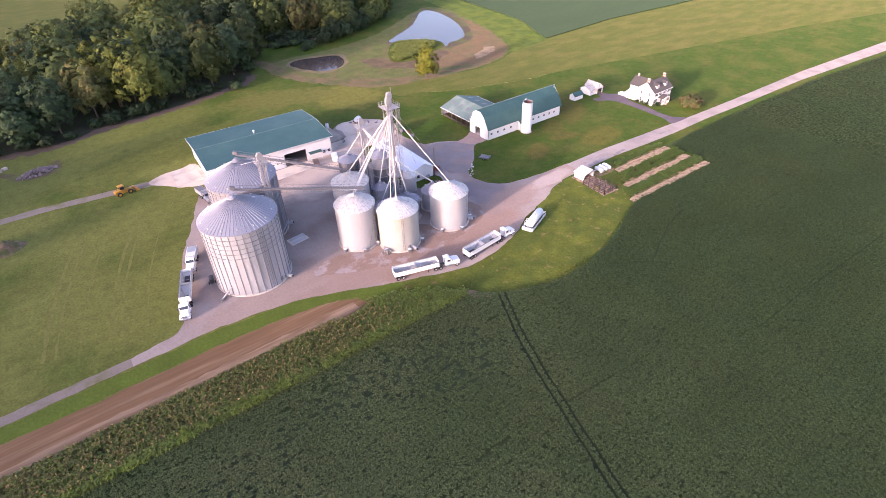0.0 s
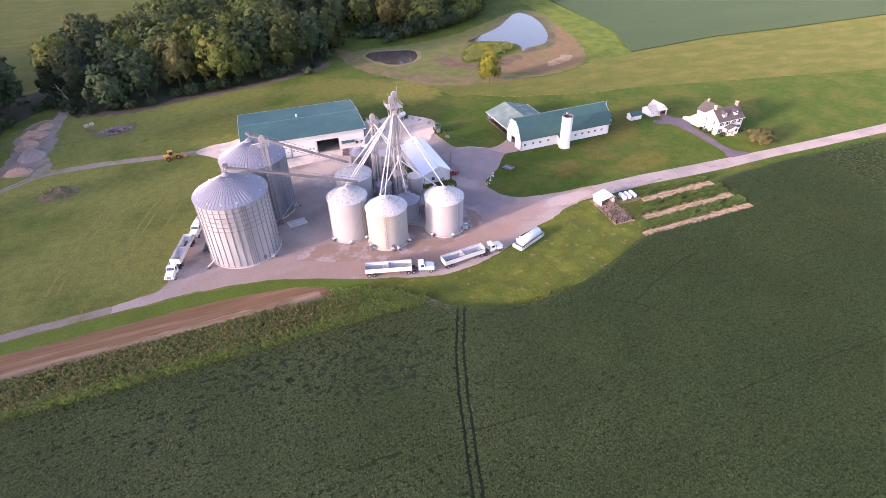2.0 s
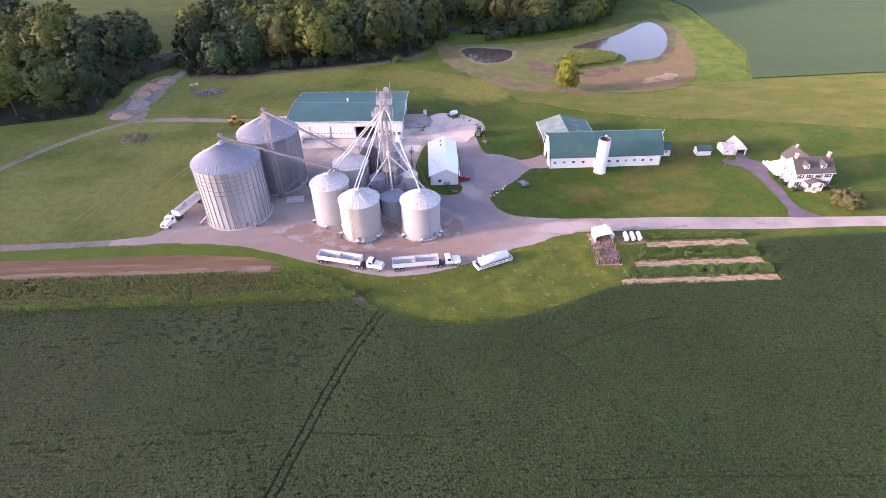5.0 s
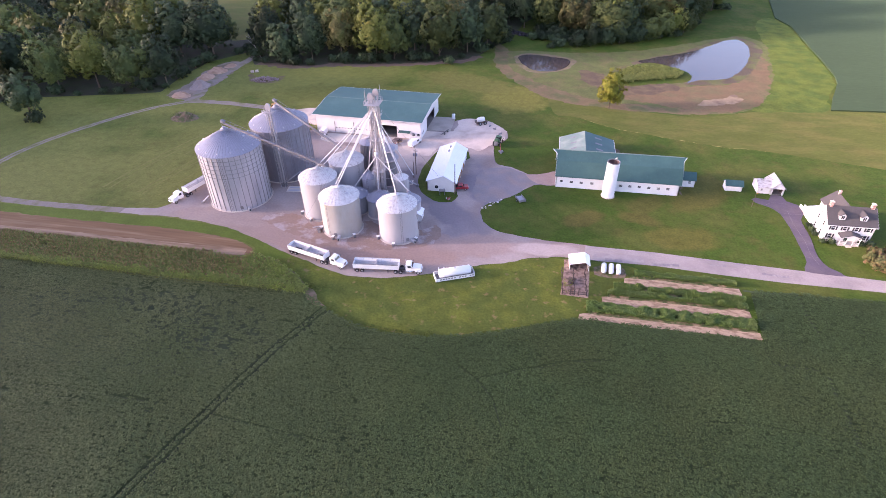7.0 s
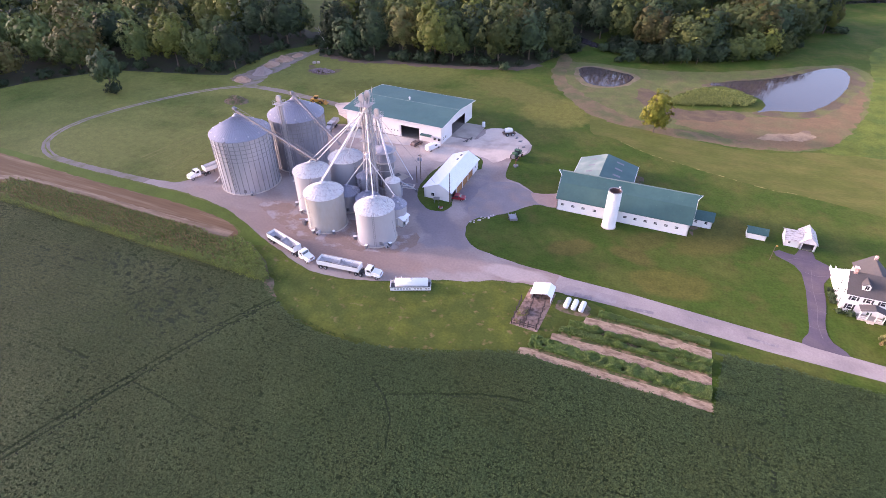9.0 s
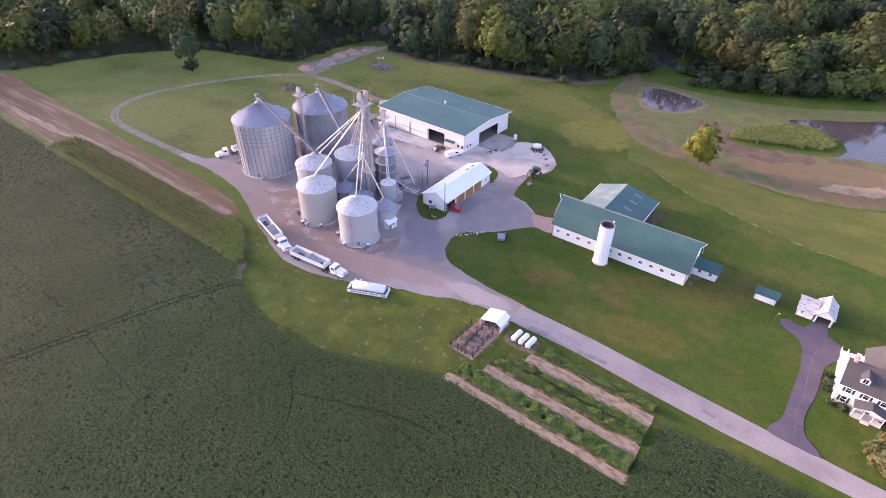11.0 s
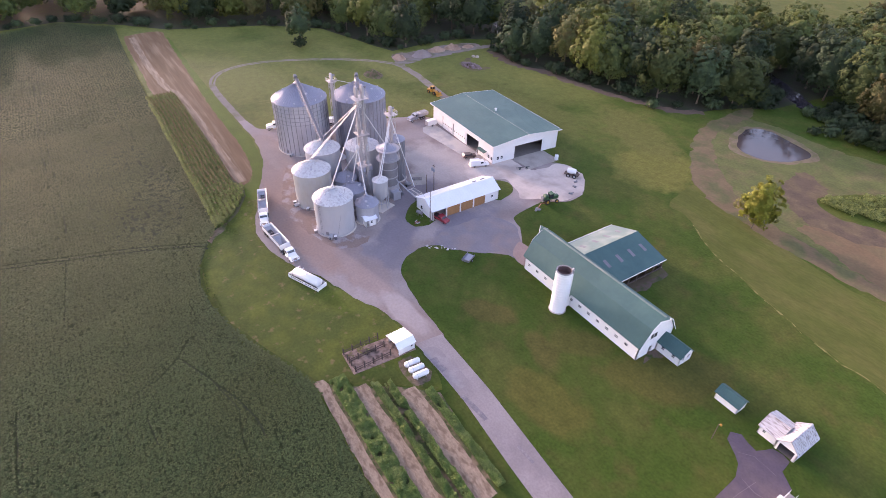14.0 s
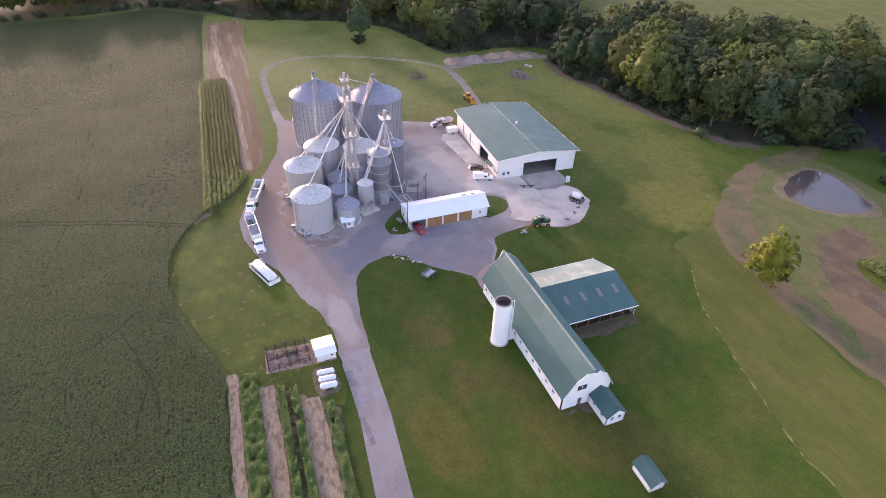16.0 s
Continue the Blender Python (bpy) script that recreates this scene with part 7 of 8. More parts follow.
def tractor_unit(t, paint):
    """Conventional day-cab truck, nose toward +x, front bumper at x = 0."""
    part("frame", box(-7.1, -0.3, -0.45, 0.45, 0.65, 0.95), BLACK, t)
    part("bumper", box(-0.25, 0.0, -1.2, 1.2, 0.45, 0.95, 0.06), CHROME, t)
    hood = part("hood", prism([(-2.25, 0.9), (-0.2, 0.9), (-0.15, 1.65), (-0.6, 1.85), (-2.25, 2.05)], -0.95, 0.95, "y"), paint, t)
    part("grille", box(-0.2, -0.1, -0.5, 0.5, 0.95, 1.65), CHROME, hood)
    for s in (-1, 1):
        part("headlight", box(-0.28, -0.12, s * 0.78 - 0.15, s * 0.78 + 0.15, 1.15, 1.4, 0.03), CHROME, hood)
        part("fender", prism([(-1.75, 0.8), (-1.6, 1.2), (-1.2, 1.35), (-0.6, 1.3), (-0.25, 1.0), (-0.25, 0.8)], s * 1.2 - (0.3 if s > 0 else 0), s * 1.2 + (0 if s > 0 else 0.3), "y"), paint, t)
    cab = part("cab", prism([(-4.0, 0.85), (-2.2, 0.85), (-2.2, 1.95), (-2.55, 2.62), (-2.9, 2.75), (-3.85, 2.72), (-4.0, 2.6)], -1.06, 1.06, "y"), paint, t)
    part("windshield", prism([(-2.19, 2.0), (-2.17, 2.0), (-2.48, 2.58), (-2.52, 2.58)], -0.92, 0.92, "y"), GLASS, cab)
    for s in (-1.07, 1.06):
        part("side_window", box(-3.5, -2.65, s, s + 0.01, 1.85, 2.5), GLASS, cab)
    for s in (-1.45, 1.3):
        part("mirror", box(-2.4, -2.3, s, s + 0.15, 2.0, 2.6), BLACK, cab)
    for s in (-1, 1):
        part("fuel_tank", rod((-3.9, s * 0.95, 0.75), (-2.4, s * 0.95, 0.75), 0.33, 12), CHROME, t)
        part("exhaust_stack", rod((-4.15, s * 0.85, 1.0), (-4.15, s * 0.85, 3.1), 0.07, 8), CHROME, t)
    part("fifth_wheel", box(-6.6, -5.6, -0.5, 0.5, 0.95, 1.12, 0.05), BLACK, t)
    for s in (-1, 1):
        wheel(t, -0.95, s * 1.05, 0.5, 0.3)
        for x in (-5.3, -6.6):
            wheel(t, x, s * 0.98, 0.5, 0.55)


def grain_trailer(t, x1, length, paint):
    """Open hopper-bottom trailer, its nose at x1, running back along -x."""
    x0 = x1 - length
    b, w, lo, hi = 0.06, 1.26, 1.25, 2.65
    tr = part("trailer_side", box(x0, x1, -w, -w + b, lo, hi), paint, t, "white trailer wall")
    part("trailer_side", box(x0, x1, w - b, w, lo, hi), paint, t, "white trailer wall")
    part("trailer_end", box(x0, x0 + b, -w + b, w - b, lo, hi), paint, t)
    part("trailer_nose", box(x1 - b, x1, -w + b, w - b, lo, hi + 0.25), paint, t)
    n = int(length / 0.6)
    first = None
    for s in (-1, 1):
        for i in range(n + 1):
            m = pose(x0 + length * i / n, s * (w + 0.02), 0)
            if first is None:
                first = part("side_post", box(-0.03, 0.03, -0.022, 0.006, lo, hi), paint, t)
                first.matrix_basis = m
            else:
                again(first, t, m)
    mid = (x0 + x1) / 2
    for a, c in ((x0 + 0.1, mid - 0.15), (mid + 0.15, x1 - 0.1)):
        bm = bmesh.new()
        k = (a + c) / 2
        top = [bm.verts.new(p) for p in ((a, -w + b, 1.9), (c, -w + b, 1.9), (c, w - b, 1.9), (a, w - b, 1.9))]
        bot = [bm.verts.new(p) for p in ((k - 0.5, -0.4, 0.6), (k + 0.5, -0.4, 0.6), (k + 0.5, 0.4, 0.6), (k - 0.5, 0.4, 0.6))]
        for i in range(4):
            j = (i + 1) % 4
            bm.faces.new((top[i], top[j], bot[j], bot[i]))
        bm.faces.new(bot[::-1])
        part("hopper", bm, ALUMINIUM, t)
    part("centre_beam", box(mid - 0.12, mid + 0.12, -w + b, w - b, 1.6, 2.55), ALUMINIUM, t)
    for i in range(1, 5):
        x = x0 + length * i / 5
        part("bow", rod((x, -w + 0.05, hi - 0.02), (x, w - 0.05, hi - 0.02), 0.035, 6), ALUMINIUM, t)
    part("rolled_tarp", rod((x0 + 0.1, w + 0.05, hi + 0.05), (x1 - 0.1, w + 0.05, hi + 0.05), 0.12, 8), ALUMINIUM, t)
    for s in (-1, 1):
        part("top_rail", box(x0, x1, s * w - 0.05, s * w + 0.05, hi - 0.05, hi + 0.05), STEEL_DARK, t)
        part("landing_leg", box(x1 - 2.9, x1 - 2.7, s * 0.9 - 0.08, s * 0.9 + 0.08, 0.1, 1.3), BLACK, t)
        for x in (x0 + 0.9, x0 + 2.15):
            wheel(t, x, s * 0.98, 0.5, 0.55)
        part("mud_flap", box(x0 + 0.2, x0 + 0.24, s * 0.95 - 0.3, s * 0.95 + 0.3, 0.3, 1.0), BLACK, t)
    part("subframe", box(x0 + 0.1, x0 + 3.2, -0.55, 0.55, 1.0, 1.3), BLACK, t)
    part("nose_frame", box(x1 - 2.5, x1, -0.55, 0.55, 1.12, 1.3), BLACK, t)


def heading(a, b):
    return math.degrees(math.atan2(b[1] - a[1], b[0] - a[0]))


semi = thing("grain_truck", 65.6, 86.9, 0.04, heading((48.2, 91.9), (65.6, 86.9)), "white truck with an open white hopper grain trailer", "truck", "grain trucks")
tractor_unit(semi, TRUCKWHITE)
grain_trailer(semi, -5.75, 11.5, TRUCKWHITE)
for rear, nose in (((68.1, 86.9), (85.1, 88.5)), ((8.6, 124.5), (3.4, 107.9))):
    copy_thing(semi, pose(*nose, 0.04, 0, 0, heading(rear, nose)))

dump = thing("dump_truck", 9.4, 125.2, 0.04, heading((12.4, 133.2), (9.4, 125.2)), "white tandem dump truck parked beside the large bin", "truck")
tractor_unit(dump, TRUCKWHITE)
part("dump_body", prism([(-9.0, 1.2), (-4.4, 1.2), (-4.4, 2.7), (-9.0, 2.5)], -1.2, 1.2, "y"), TRUCKWHITE, dump)
part("load", box(-8.8, -4.6, -1.05, 1.05, 2.4, 2.62, 0.05), ALUMINIUM, dump)
part("rear_frame", box(-9.0, -6.4, -0.45, 0.45, 0.7, 1.2), BLACK, dump)
grey = thing("dump_truck", 24.7, 156.4, 0.06, heading((23.2, 165.0), (24.7, 156.4)), "grey dump truck parked behind the hall pad", "truck")
tractor_unit(grey, GREYPAINT)
part("dump_body", prism([(-9.0, 1.2), (-4.4, 1.2), (-4.4, 2.6), (-9.0, 2.45)], -1.2, 1.2, "y"), TOWER, grey)
part("dump_inside", box(-8.9, -4.5, -1.08, 1.08, 2.3, 2.56), STEEL_DARK, grey)
part("rear_frame", box(-9.0, -6.4, -0.45, 0.45, 0.7, 1.2), BLACK, grey)


def tank_trailer():
    t = thing("tank_skid", 93.2, 88.3, 0.05, 23.5, "white nurse tank lying in a low white steel skid frame", "tank")
    L, W = 9.8, 3.0
    for s in (-1, 1):
        part("side_panel", box(-L / 2, L / 2, s * W / 2 - 0.05, s * W / 2 + 0.05, 0.05, 1.15), TRUCKWHITE, t)
        part("end_panel", box(s * L / 2 - 0.05, s * L / 2 + 0.05, -W / 2, W / 2, 0.05, 1.15), TRUCKWHITE, t)
        part("end_post", box(s * (L / 2 - 0.05) - 0.08, s * (L / 2 - 0.05) + 0.08, -W / 2, -W / 2 + 0.16, 0, 1.3), TRUCKWHITE, t)
    part("deck", box(-L / 2, L / 2, -W / 2, W / 2, 0.0, 0.1), STEEL_DARK, t)
    for s in (-1, 1):
        for z in (0.1, 1.15):
            part("edge_rail", box(-L / 2 - 0.06, L / 2 + 0.06, s * W / 2 - 0.065, s * W / 2 + 0.065, z - 0.05, z + 0.03), BLACK, t)
    prof = [(0, -4.0), (1.0, -3.96), (1.15, -3.85), (1.15, 3.85), (1.0, 3.96), (0, 4.0)]
    k = part("tank", lathe(prof, 24), TRUCKWHITE, t, smooth=True)
    k.matrix_basis = pose(0.2, 0, 1.35, 0, 90, 0)
    for x in (-2.2, 2.4):
        part("saddle", box(x - 0.2, x + 0.2, -0.95, 0.95, 0.05, 0.6), STEEL_DARK, t)
    for x in (-3.6, -2.3):
        part("pump_hoop", rod((x, 1.35, 0.2), (x, 1.35, 2.2), 0.07, 6), TRUCKWHITE, t)
        part("pump_hoop", rod((x, 1.35, 2.2), (x, 0.7, 2.35), 0.07, 6), TRUCKWHITE, t)
    for x in (-3.9, -3.2, -2.5, -1.8, -1.1, -0.4, 0.9, 1.6, 2.3, 3.6, 4.2):
        part("marking_bar", box(x, x + 0.45, -W / 2 - 0.06, -W / 2 - 0.048, 0.45, 0.8), STEEL_DARK, t)
    part("manhole", rod((0.2, 0, 2.4), (0.2, 0, 2.62), 0.3, 12), STEEL, t)


tank_trailer()

for i in range(3):
    k = thing("propane_tank", 129.7 + 1.75 * i, 96.5, 0.02, 90 - 4, "white horizontal fuel tank resting on blocks", "tank", "three fuel tanks")
    part("shell", lathe([(0, -1.75), (0.4, -1.68), (0.62, -1.4), (0.62, 1.4), (0.4, 1.68), (0, 1.75)], 20), TRUCKWHITE, k, smooth=True).matrix_basis = pose(0, 0, 0.85, 0, 90, 0)
    part("dome_lid", rod((0.2, 0, 1.42), (0.2, 0, 1.62), 0.2, 10), TRUCKWHITE, k)
    part("band", lathe([(0.625, -0.02), (0.64, -0.02), (0.64, 0.06), (0.625, 0.06)], 20), ALUMINIUM, k).matrix_basis = pose(-0.9, 0, 0.85, 0, 90, 0)
    for x in (-1.0, 1.0):
        part("block", box(x - 0.15, x + 0.15, -0.5, 0.5, 0, 0.32), CONCRETE, k)


# livestock pen with a small white roofed shelter
def pen():
    s = thing("pen_shelter", 121.3, 95.3, 0, 2, "small white shelter with a white metal roof beside a pen", "shelter")
    W, L = 5.6, 5.2
    s.scale = (0.84, 0.76, 0.86)
    part("side_wall", box(5.45, 5.6, 0, L, 0, 2.2), WHITE, s)
    part("back_wall", box(0, 5.6, L - 0.15, L, 0, 2.3), WHITE, s)
    part("side_wall", box(0, 0.15, 0, L, 0, 2.0), WHITE, s)
    part("roof_slope", prism([(-0.3, 2.15), (4.3, 3.25), (4.3, 3.35), (-0.3, 2.25)], -0.3, L + 0.3, "y"), PALE_ROOF, s)
    part("roof_slope", prism([(5.9, 2.2), (4.3, 3.25), (4.3, 3.35), (5.9, 2.3)], -0.3, L + 0.3, "y"), PALE_ROOF, s)
    part("gable", prism([(0, 2.0), (5.6, 2.2), (4.3, 3.2)], L - 0.12, L - 0.02, "y"), WHITE, s)
    for x in (0.1, 2.7, 5.4):
        part("post", box(x - 0.07, x + 0.07, 0, 0.14, 0, 2.4), WOOD_GREY, s)
    part("window", box(5.58, 5.62, 3.9, 4.4, 1.1, 1.6), GLASS, s)
    sheet("pen_soil", [(119.3, 85.5), (125.6, 85.3), (126.2, 94), (126.4, 99.4), (120.3, 99.6), (119.8, 93)], 0.03, material("trampled_pen_soil", (0.30, 0.205, 0.165), 0.95, var=0.35, scale=0.8, detail_scale=0.3, second=(0.13, 0.085, 0.066), second_scale=1.2), "trampled brown soil in the pen", "soil", 0.25, smooth=False)
    f = thing("pen_fence", 119.6, 85.8, 0, 1.5, "weathered wooden pen fence with plank rails", "fence")
    post = rail = None
    runs = [((0, 0), (0, 8.1)), ((2.8, 0), (2.8, 8.1)), ((5.6, 0), (5.6, 8.1)), ((0, 0), (5.6, 0))]
    for a, b in runs:
        a, b = Vector((*a, 0)), Vector((*b, 0))
        n = max(1, round((b - a).length / 2.0))
        for i in range(n + 1):
            p = a.lerp(b, i / n)
            if post is None:
                post = part("post", box(-0.11, 0.11, -0.11, 0.11, 0, 1.8), FENCE_WOOD, f)
                post.location = p
            else:
                again(post, f, pose(p.x, p.y, 0))
        for z in (0.45, 1.05):
            d = b - a
            part("rail", box(0, d.length, -0.03, 0.03, z - 0.07, z + 0.07), FENCE_WOOD, f).matrix_basis = pose(a.x, a.y, 0, 0, 0, math.degrees(math.atan2(d.y, d.x)))
    tr = thing("feed_trough", 121.4, 90.6, 0.03, 80, "long low feed trough in the pen", "trough")
    part("trough_body", box(-1.4, 1.4, -0.35, 0.35, 0.15, 0.55, 0.04), WOOD_GREY, tr)
    for x in (-1.1, 1.1):
        part("leg", box(x - 0.08, x + 0.08, -0.3, 0.3, 0, 0.16), WOOD_GREY, tr)


pen()
sheet("tank_ground", [(127.6, 94.4), (131, 93.9), (134.6, 94.4), (135, 97.6), (133, 99), (129, 98.8), (127.4, 97.2)], 0.022, material("bare_tank_ground", (0.17, 0.12, 0.08), 0.95, var=0.3, scale=1.2, detail_scale=0.3, second=(0.07, 0.085, 0.02), second_scale=1.5), "bare brown ground under the fuel tanks", "soil", 0.5)

def lawn_stones():
    """Pale broken stones lying along the lawn's rim beside the yard."""
    g = random.Random(61)
    first = None
    for i in range(14):
        u = i / 13
        x, y = 96.8 + 4.6 * u + g.gauss(0, 0.45), 120.6 + 5.6 * u + g.gauss(0, 0.35)
        if first is None:
            bm = bmesh.new()
            bmesh.ops.create_icosphere(bm, subdivisions=2, radius=0.42)
            for v in bm.verts:
                v.co = v.co * (1 + 0.35 * noise.noise(v.co * 2.6)) * 0.9
                v.co.z = max(v.co.z * 0.55, -0.08)
            first = tagged(part("stone", bm, material("pale_limestone", (0.50, 0.46, 0.44), 0.9, var=0.2, scale=0.5, obj=0.2)), "pale broken stone at the lawn's rim", "stone", "stones along the lawn")
            first.matrix_basis = pose(x, y, 0.1)
        else:
            o = copy_thing(first, pose(x, y, 0.1, 0, 0, g.uniform(0, 360)))
            o.scale = (g.uniform(0.35, 0.9),) * 3


lawn_stones()

# vegetable garden: soil beds between rows of plants
sheet("garden_soil", [(123.6, 78.0), (161.4, 77.6), (160.9, 94.6), (150, 96.9), (138.5, 97.8), (133, 91.5), (128, 84)], 0.028, material("garden_weeds", (0.05, 0.075, 0.02), 0.95, var=0.25, scale=1.5, detail_scale=0.4, second=(0.22, 0.16, 0.10), second_scale=2), "weedy ground of the vegetable garden", "garden", 0.3, smooth=False)
for y0, y1, x0, x1 in ((77.7, 79.7, 123.3, 161.8), (83.5, 86.4, 128.8, 161.4), (90.6, 94.5, 134.6, 160.8)):
    n = 10
    pts = [(x0 + (x1 - x0) * i / n, y0 + 0.08 * math.sin(i)) for i in range(n + 1)] + [(x1 - (x1 - x0) * i / n, y1 + 0.1 * math.sin(2.3 * i)) for i in range(n + 1)]
    sheet("garden_bed", pts, 0.05, material("dry_bed_soil", (0.32, 0.238, 0.166), 0.95, var=0.34, scale=0.7, detail_scale=0.22, bump=0.7, bump_scale=6, second=(0.20, 0.138, 0.092), second_scale=1.0, second_range=(0.47, 0.62), stretch=(0.5, 1, 1)), "dry pinkish brown garden bed", "soil", 0.25)


def veg_row(y0, y1, x0, x1, h, dens, size):
    n = int((x1 - x0) * (y1 - y0) * dens)
    x, y = rng.uniform(x0, x1, n), rng.uniform(y0, y1, n)
    f = np.array([noise.noise((a * 0.55, b * 0.8, 3.0)) for a, b in zip(x, y)])
    k = f > -0.42
    x, y, f = x[k], y[k], f[k]
    z = h * (0.35 + 0.75 * rng.random(len(x))) * (0.75 + 0.5 * f)
    c = np.stack([x, y, np.maximum(z, 0.1)], 1)
    nr = np.stack([rng.normal(0, 0.45, len(x)), rng.normal(0, 0.45, len(x)), np.ones(len(x))], 1)
    return leaf_quads(c, nr, size * rng.uniform(0.6, 1.4, len(x)), size * rng.uniform(0.5, 1.1, len(x)))


for y0, y1, x0, x1, h, dens in ((80.2, 83.4, 125, 161.2, 1.3, 190), (86.9, 88.2, 130, 161.0, 1.6, 260), (89.2, 90.5, 131.5, 161.0, 1.7, 260), (95.1, 96.7, 137, 160.4, 1.2, 220)):
    tagged(quads_mesh("vegetable_row", veg_row(y0, y1, x0, x1, h, 2.0 * dens, 0.29), VEG), "leafy green row of vegetable plants", "vegetables", "garden rows", "stuff")

tagged(quads_mesh("pen_weeds", np.concatenate([veg_row(88.6, 90.6, 119.9, 122.0, 1.0, 30, 0.3), veg_row(86.2, 87.4, 120.2, 121.6, 0.5, 14, 0.3)]), material("yellowish_weeds", (0.17, 0.17, 0.045), 0.85, var=0.25, scale=1.5, island=0.3)), "yellow-green weeds growing in the pen", "weeds", kind="stuff")

# reeds and weeds on the spit and banks
tall = np.concatenate([veg_row(y, y + 2.6, xa, xb, 2.0, 24, 0.5) for y, xa, xb in ((234, 140, 150), (237, 140, 156), (239, 142, 164), (242, 144, 170), (245, 146, 172), (248, 146, 173), (251, 148, 172), (254, 152, 168))])
tagged(quads_mesh("pond_weeds", tall, material("tall_weeds", (0.16, 0.19, 0.042), 0.85, var=0.2, scale=4, island=0.3)), "tall yellow-green weeds on the pond spit", "weeds", kind="stuff")
fr = [veg_row(y - 0.7, y + 0.5, x - 1.2, x + 1.2, 0.6, 9, 0.4) for x, y in [(74 + 3.4 * i, 67.4 + 0.6 * math.sin(i * 1.7) + (0 if i < 6 else 0.28 * (i - 6) ** 1.3)) for i in range(15)] + [(58 + 1.2 * i, 78.5 + 0.9 * math.sin(2 * i)) for i in range(5)]]
tagged(quads_mesh("field_edge_weeds", np.concatenate(fr), GRASS), "uneven weeds along the field edge", "weeds", kind="stuff")


# cars and light trucks
def light_vehicle(name, x, y, turn, paint, label, style, z=0.05):
    v = thing(name, x, y, z, turn, label, "car" if style == "suv" else "truck")
    if style == "suv":
        L, prof = 4.7, [(-2.3, 0.45), (2.3, 0.45), (2.35, 0.85), (2.2, 1.02), (1.1, 1.12), (0.5, 1.66), (-1.9, 1.72), (-2.3, 1.15)]
        glass = [(-1.9, 1.2, 0.72, 1.58)]
    elif style == "pickup":
        L, prof = 5.4, [(-2.7, 0.5), (2.65, 0.5), (2.7, 0.9), (2.55, 1.15), (1.35, 1.22), (0.85, 1.78), (-0.55, 1.82), (-0.75, 1.15), (-2.7, 1.15)]
        glass = [(-0.5, 1.25, 0.7, 1.7)]
    else:
        L, prof = 6.4, [(-3.2, 0.5), (3.1, 0.5), (3.15, 0.95), (3.0, 1.25), (1.9, 1.35), (1.4, 2.0), (0.1, 2.05), (0.05, 2.45), (-3.2, 2.45)]
        glass = [(0.2, 1.35, 1.2, 1.9)]
    body = part("body", prism(prof, -0.95, 0.95, "y"), paint, v)
    bmx = bmesh.new()
    bmx.from_mesh(body.data)
    bmesh.ops.bevel(bmx, geom=bmx.edges[:], offset=0.06, segments=1, affect='EDGES')
    bmx.to_mesh(body.data)
    bmx.free()
    for a, z0, b, z1 in glass:
        for s in (-0.96, 0.945):
            part("side_window", box(a, b, s, s + 0.015, z0, z1), GLASS, body)
    for i in range(len(prof) - 1):
        (xa, za), (xb, zb) = prof[i], prof[i + 1]
        if xa > xb and zb - za > 0.4 and xa > 0:
            part("windshield", prism([(xa + 0.01, za + 0.05), (xb + 0.01, zb - 0.05), (xb + 0.03, zb - 0.05), (xa + 0.03, za + 0.05)], -0.8, 0.8, "y"), GLASS, body)
    if style == "pickup":
        part("bed", box(-2.6, -0.85, -0.8, 0.8, 1.1, 1.16), BLACK, body)
    part("bumper", box(L / 2 - 0.05, L / 2 + 0.08, -0.9, 0.9, 0.45, 0.65, 0.03), CHROME, body)
    part("rear_bumper", box(-L / 2 - 0.08, -L / 2 + 0.05, -0.9, 0.9, 0.45, 0.65, 0.03), CHROME, body)
    for s in (-1, 1):
        part("headlight", box(L / 2 - 0.12, L / 2 + 0.02, s * 0.7 - 0.15, s * 0.7 + 0.15, 0.78, 0.92), CHROME, body)
        part("tail_light", box(-L / 2 - 0.02, -L / 2 + 0.06, s * 0.8 - 0.08, s * 0.8 + 0.08, 0.8, 1.1), RED, body)
        for wx in (L * 0.31, -L * 0.30):
            wheel(v, wx, s * 0.85, 0.37, 0.24)
    return v


light_vehicle("suv", 60.5, 159.5, 74, MAROON, "dark brown car parked on the concrete pad", "suv", 0.1)
light_vehicle("service_truck", 67.2, 159.0, 70, TRUCKWHITE, "white service truck with a tall utility body", "van")
light_vehicle("pickup_truck", 88.0, 130.4, 12, RED, "red pickup truck half out of the shed bay", "pickup", 0.12)

pit = thing("pit_grate", 63.9, 136.7, 0.08, -28, "dark steel grate over the receiving pit", "grate")
part("frame", box(-0.95, 0.95, -1.6, 1.6, 0.0, 0.04), BLACK, pit)
bar = None
for i in range(12):
    m = pose(0, -1.45 + 2.9 * i / 11, 0)
    if bar is None:
        bar = part("bar", box(-0.9, 0.9, -0.03, 0.03, 0.04, 0.09), STEEL_DARK, pit)
        bar.matrix_basis = m
    else:
        again(bar, pit, m)
hop = thing("auger_hopper", 66.2, 132.2, 0.05, 15, "low steel auger hopper beside the dryer", "auger")
part("hopper", prism([(-0.5, 0.25), (0.5, 0.25), (1.0, 1.0), (-1.0, 1.0)], -0.8, 0.8, "y"), STEEL_DARK, hop)
part("tube", rod((0.4, 0, 0.4), (-3.4, 0.8, 2.6), 0.16, 10), TOWER, hop)
for s in (-1, 1):
    wheel(hop, 0, s * 1.0, 0.35, 0.2)

cargo = thing("cargo_trailer", 31.8, 162.0, 0.08, 92, "small white enclosed cargo trailer", "trailer")
part("body", box(-2.0, 2.0, -1.0, 1.0, 0.55, 2.5, 0.08), TRUCKWHITE, cargo)
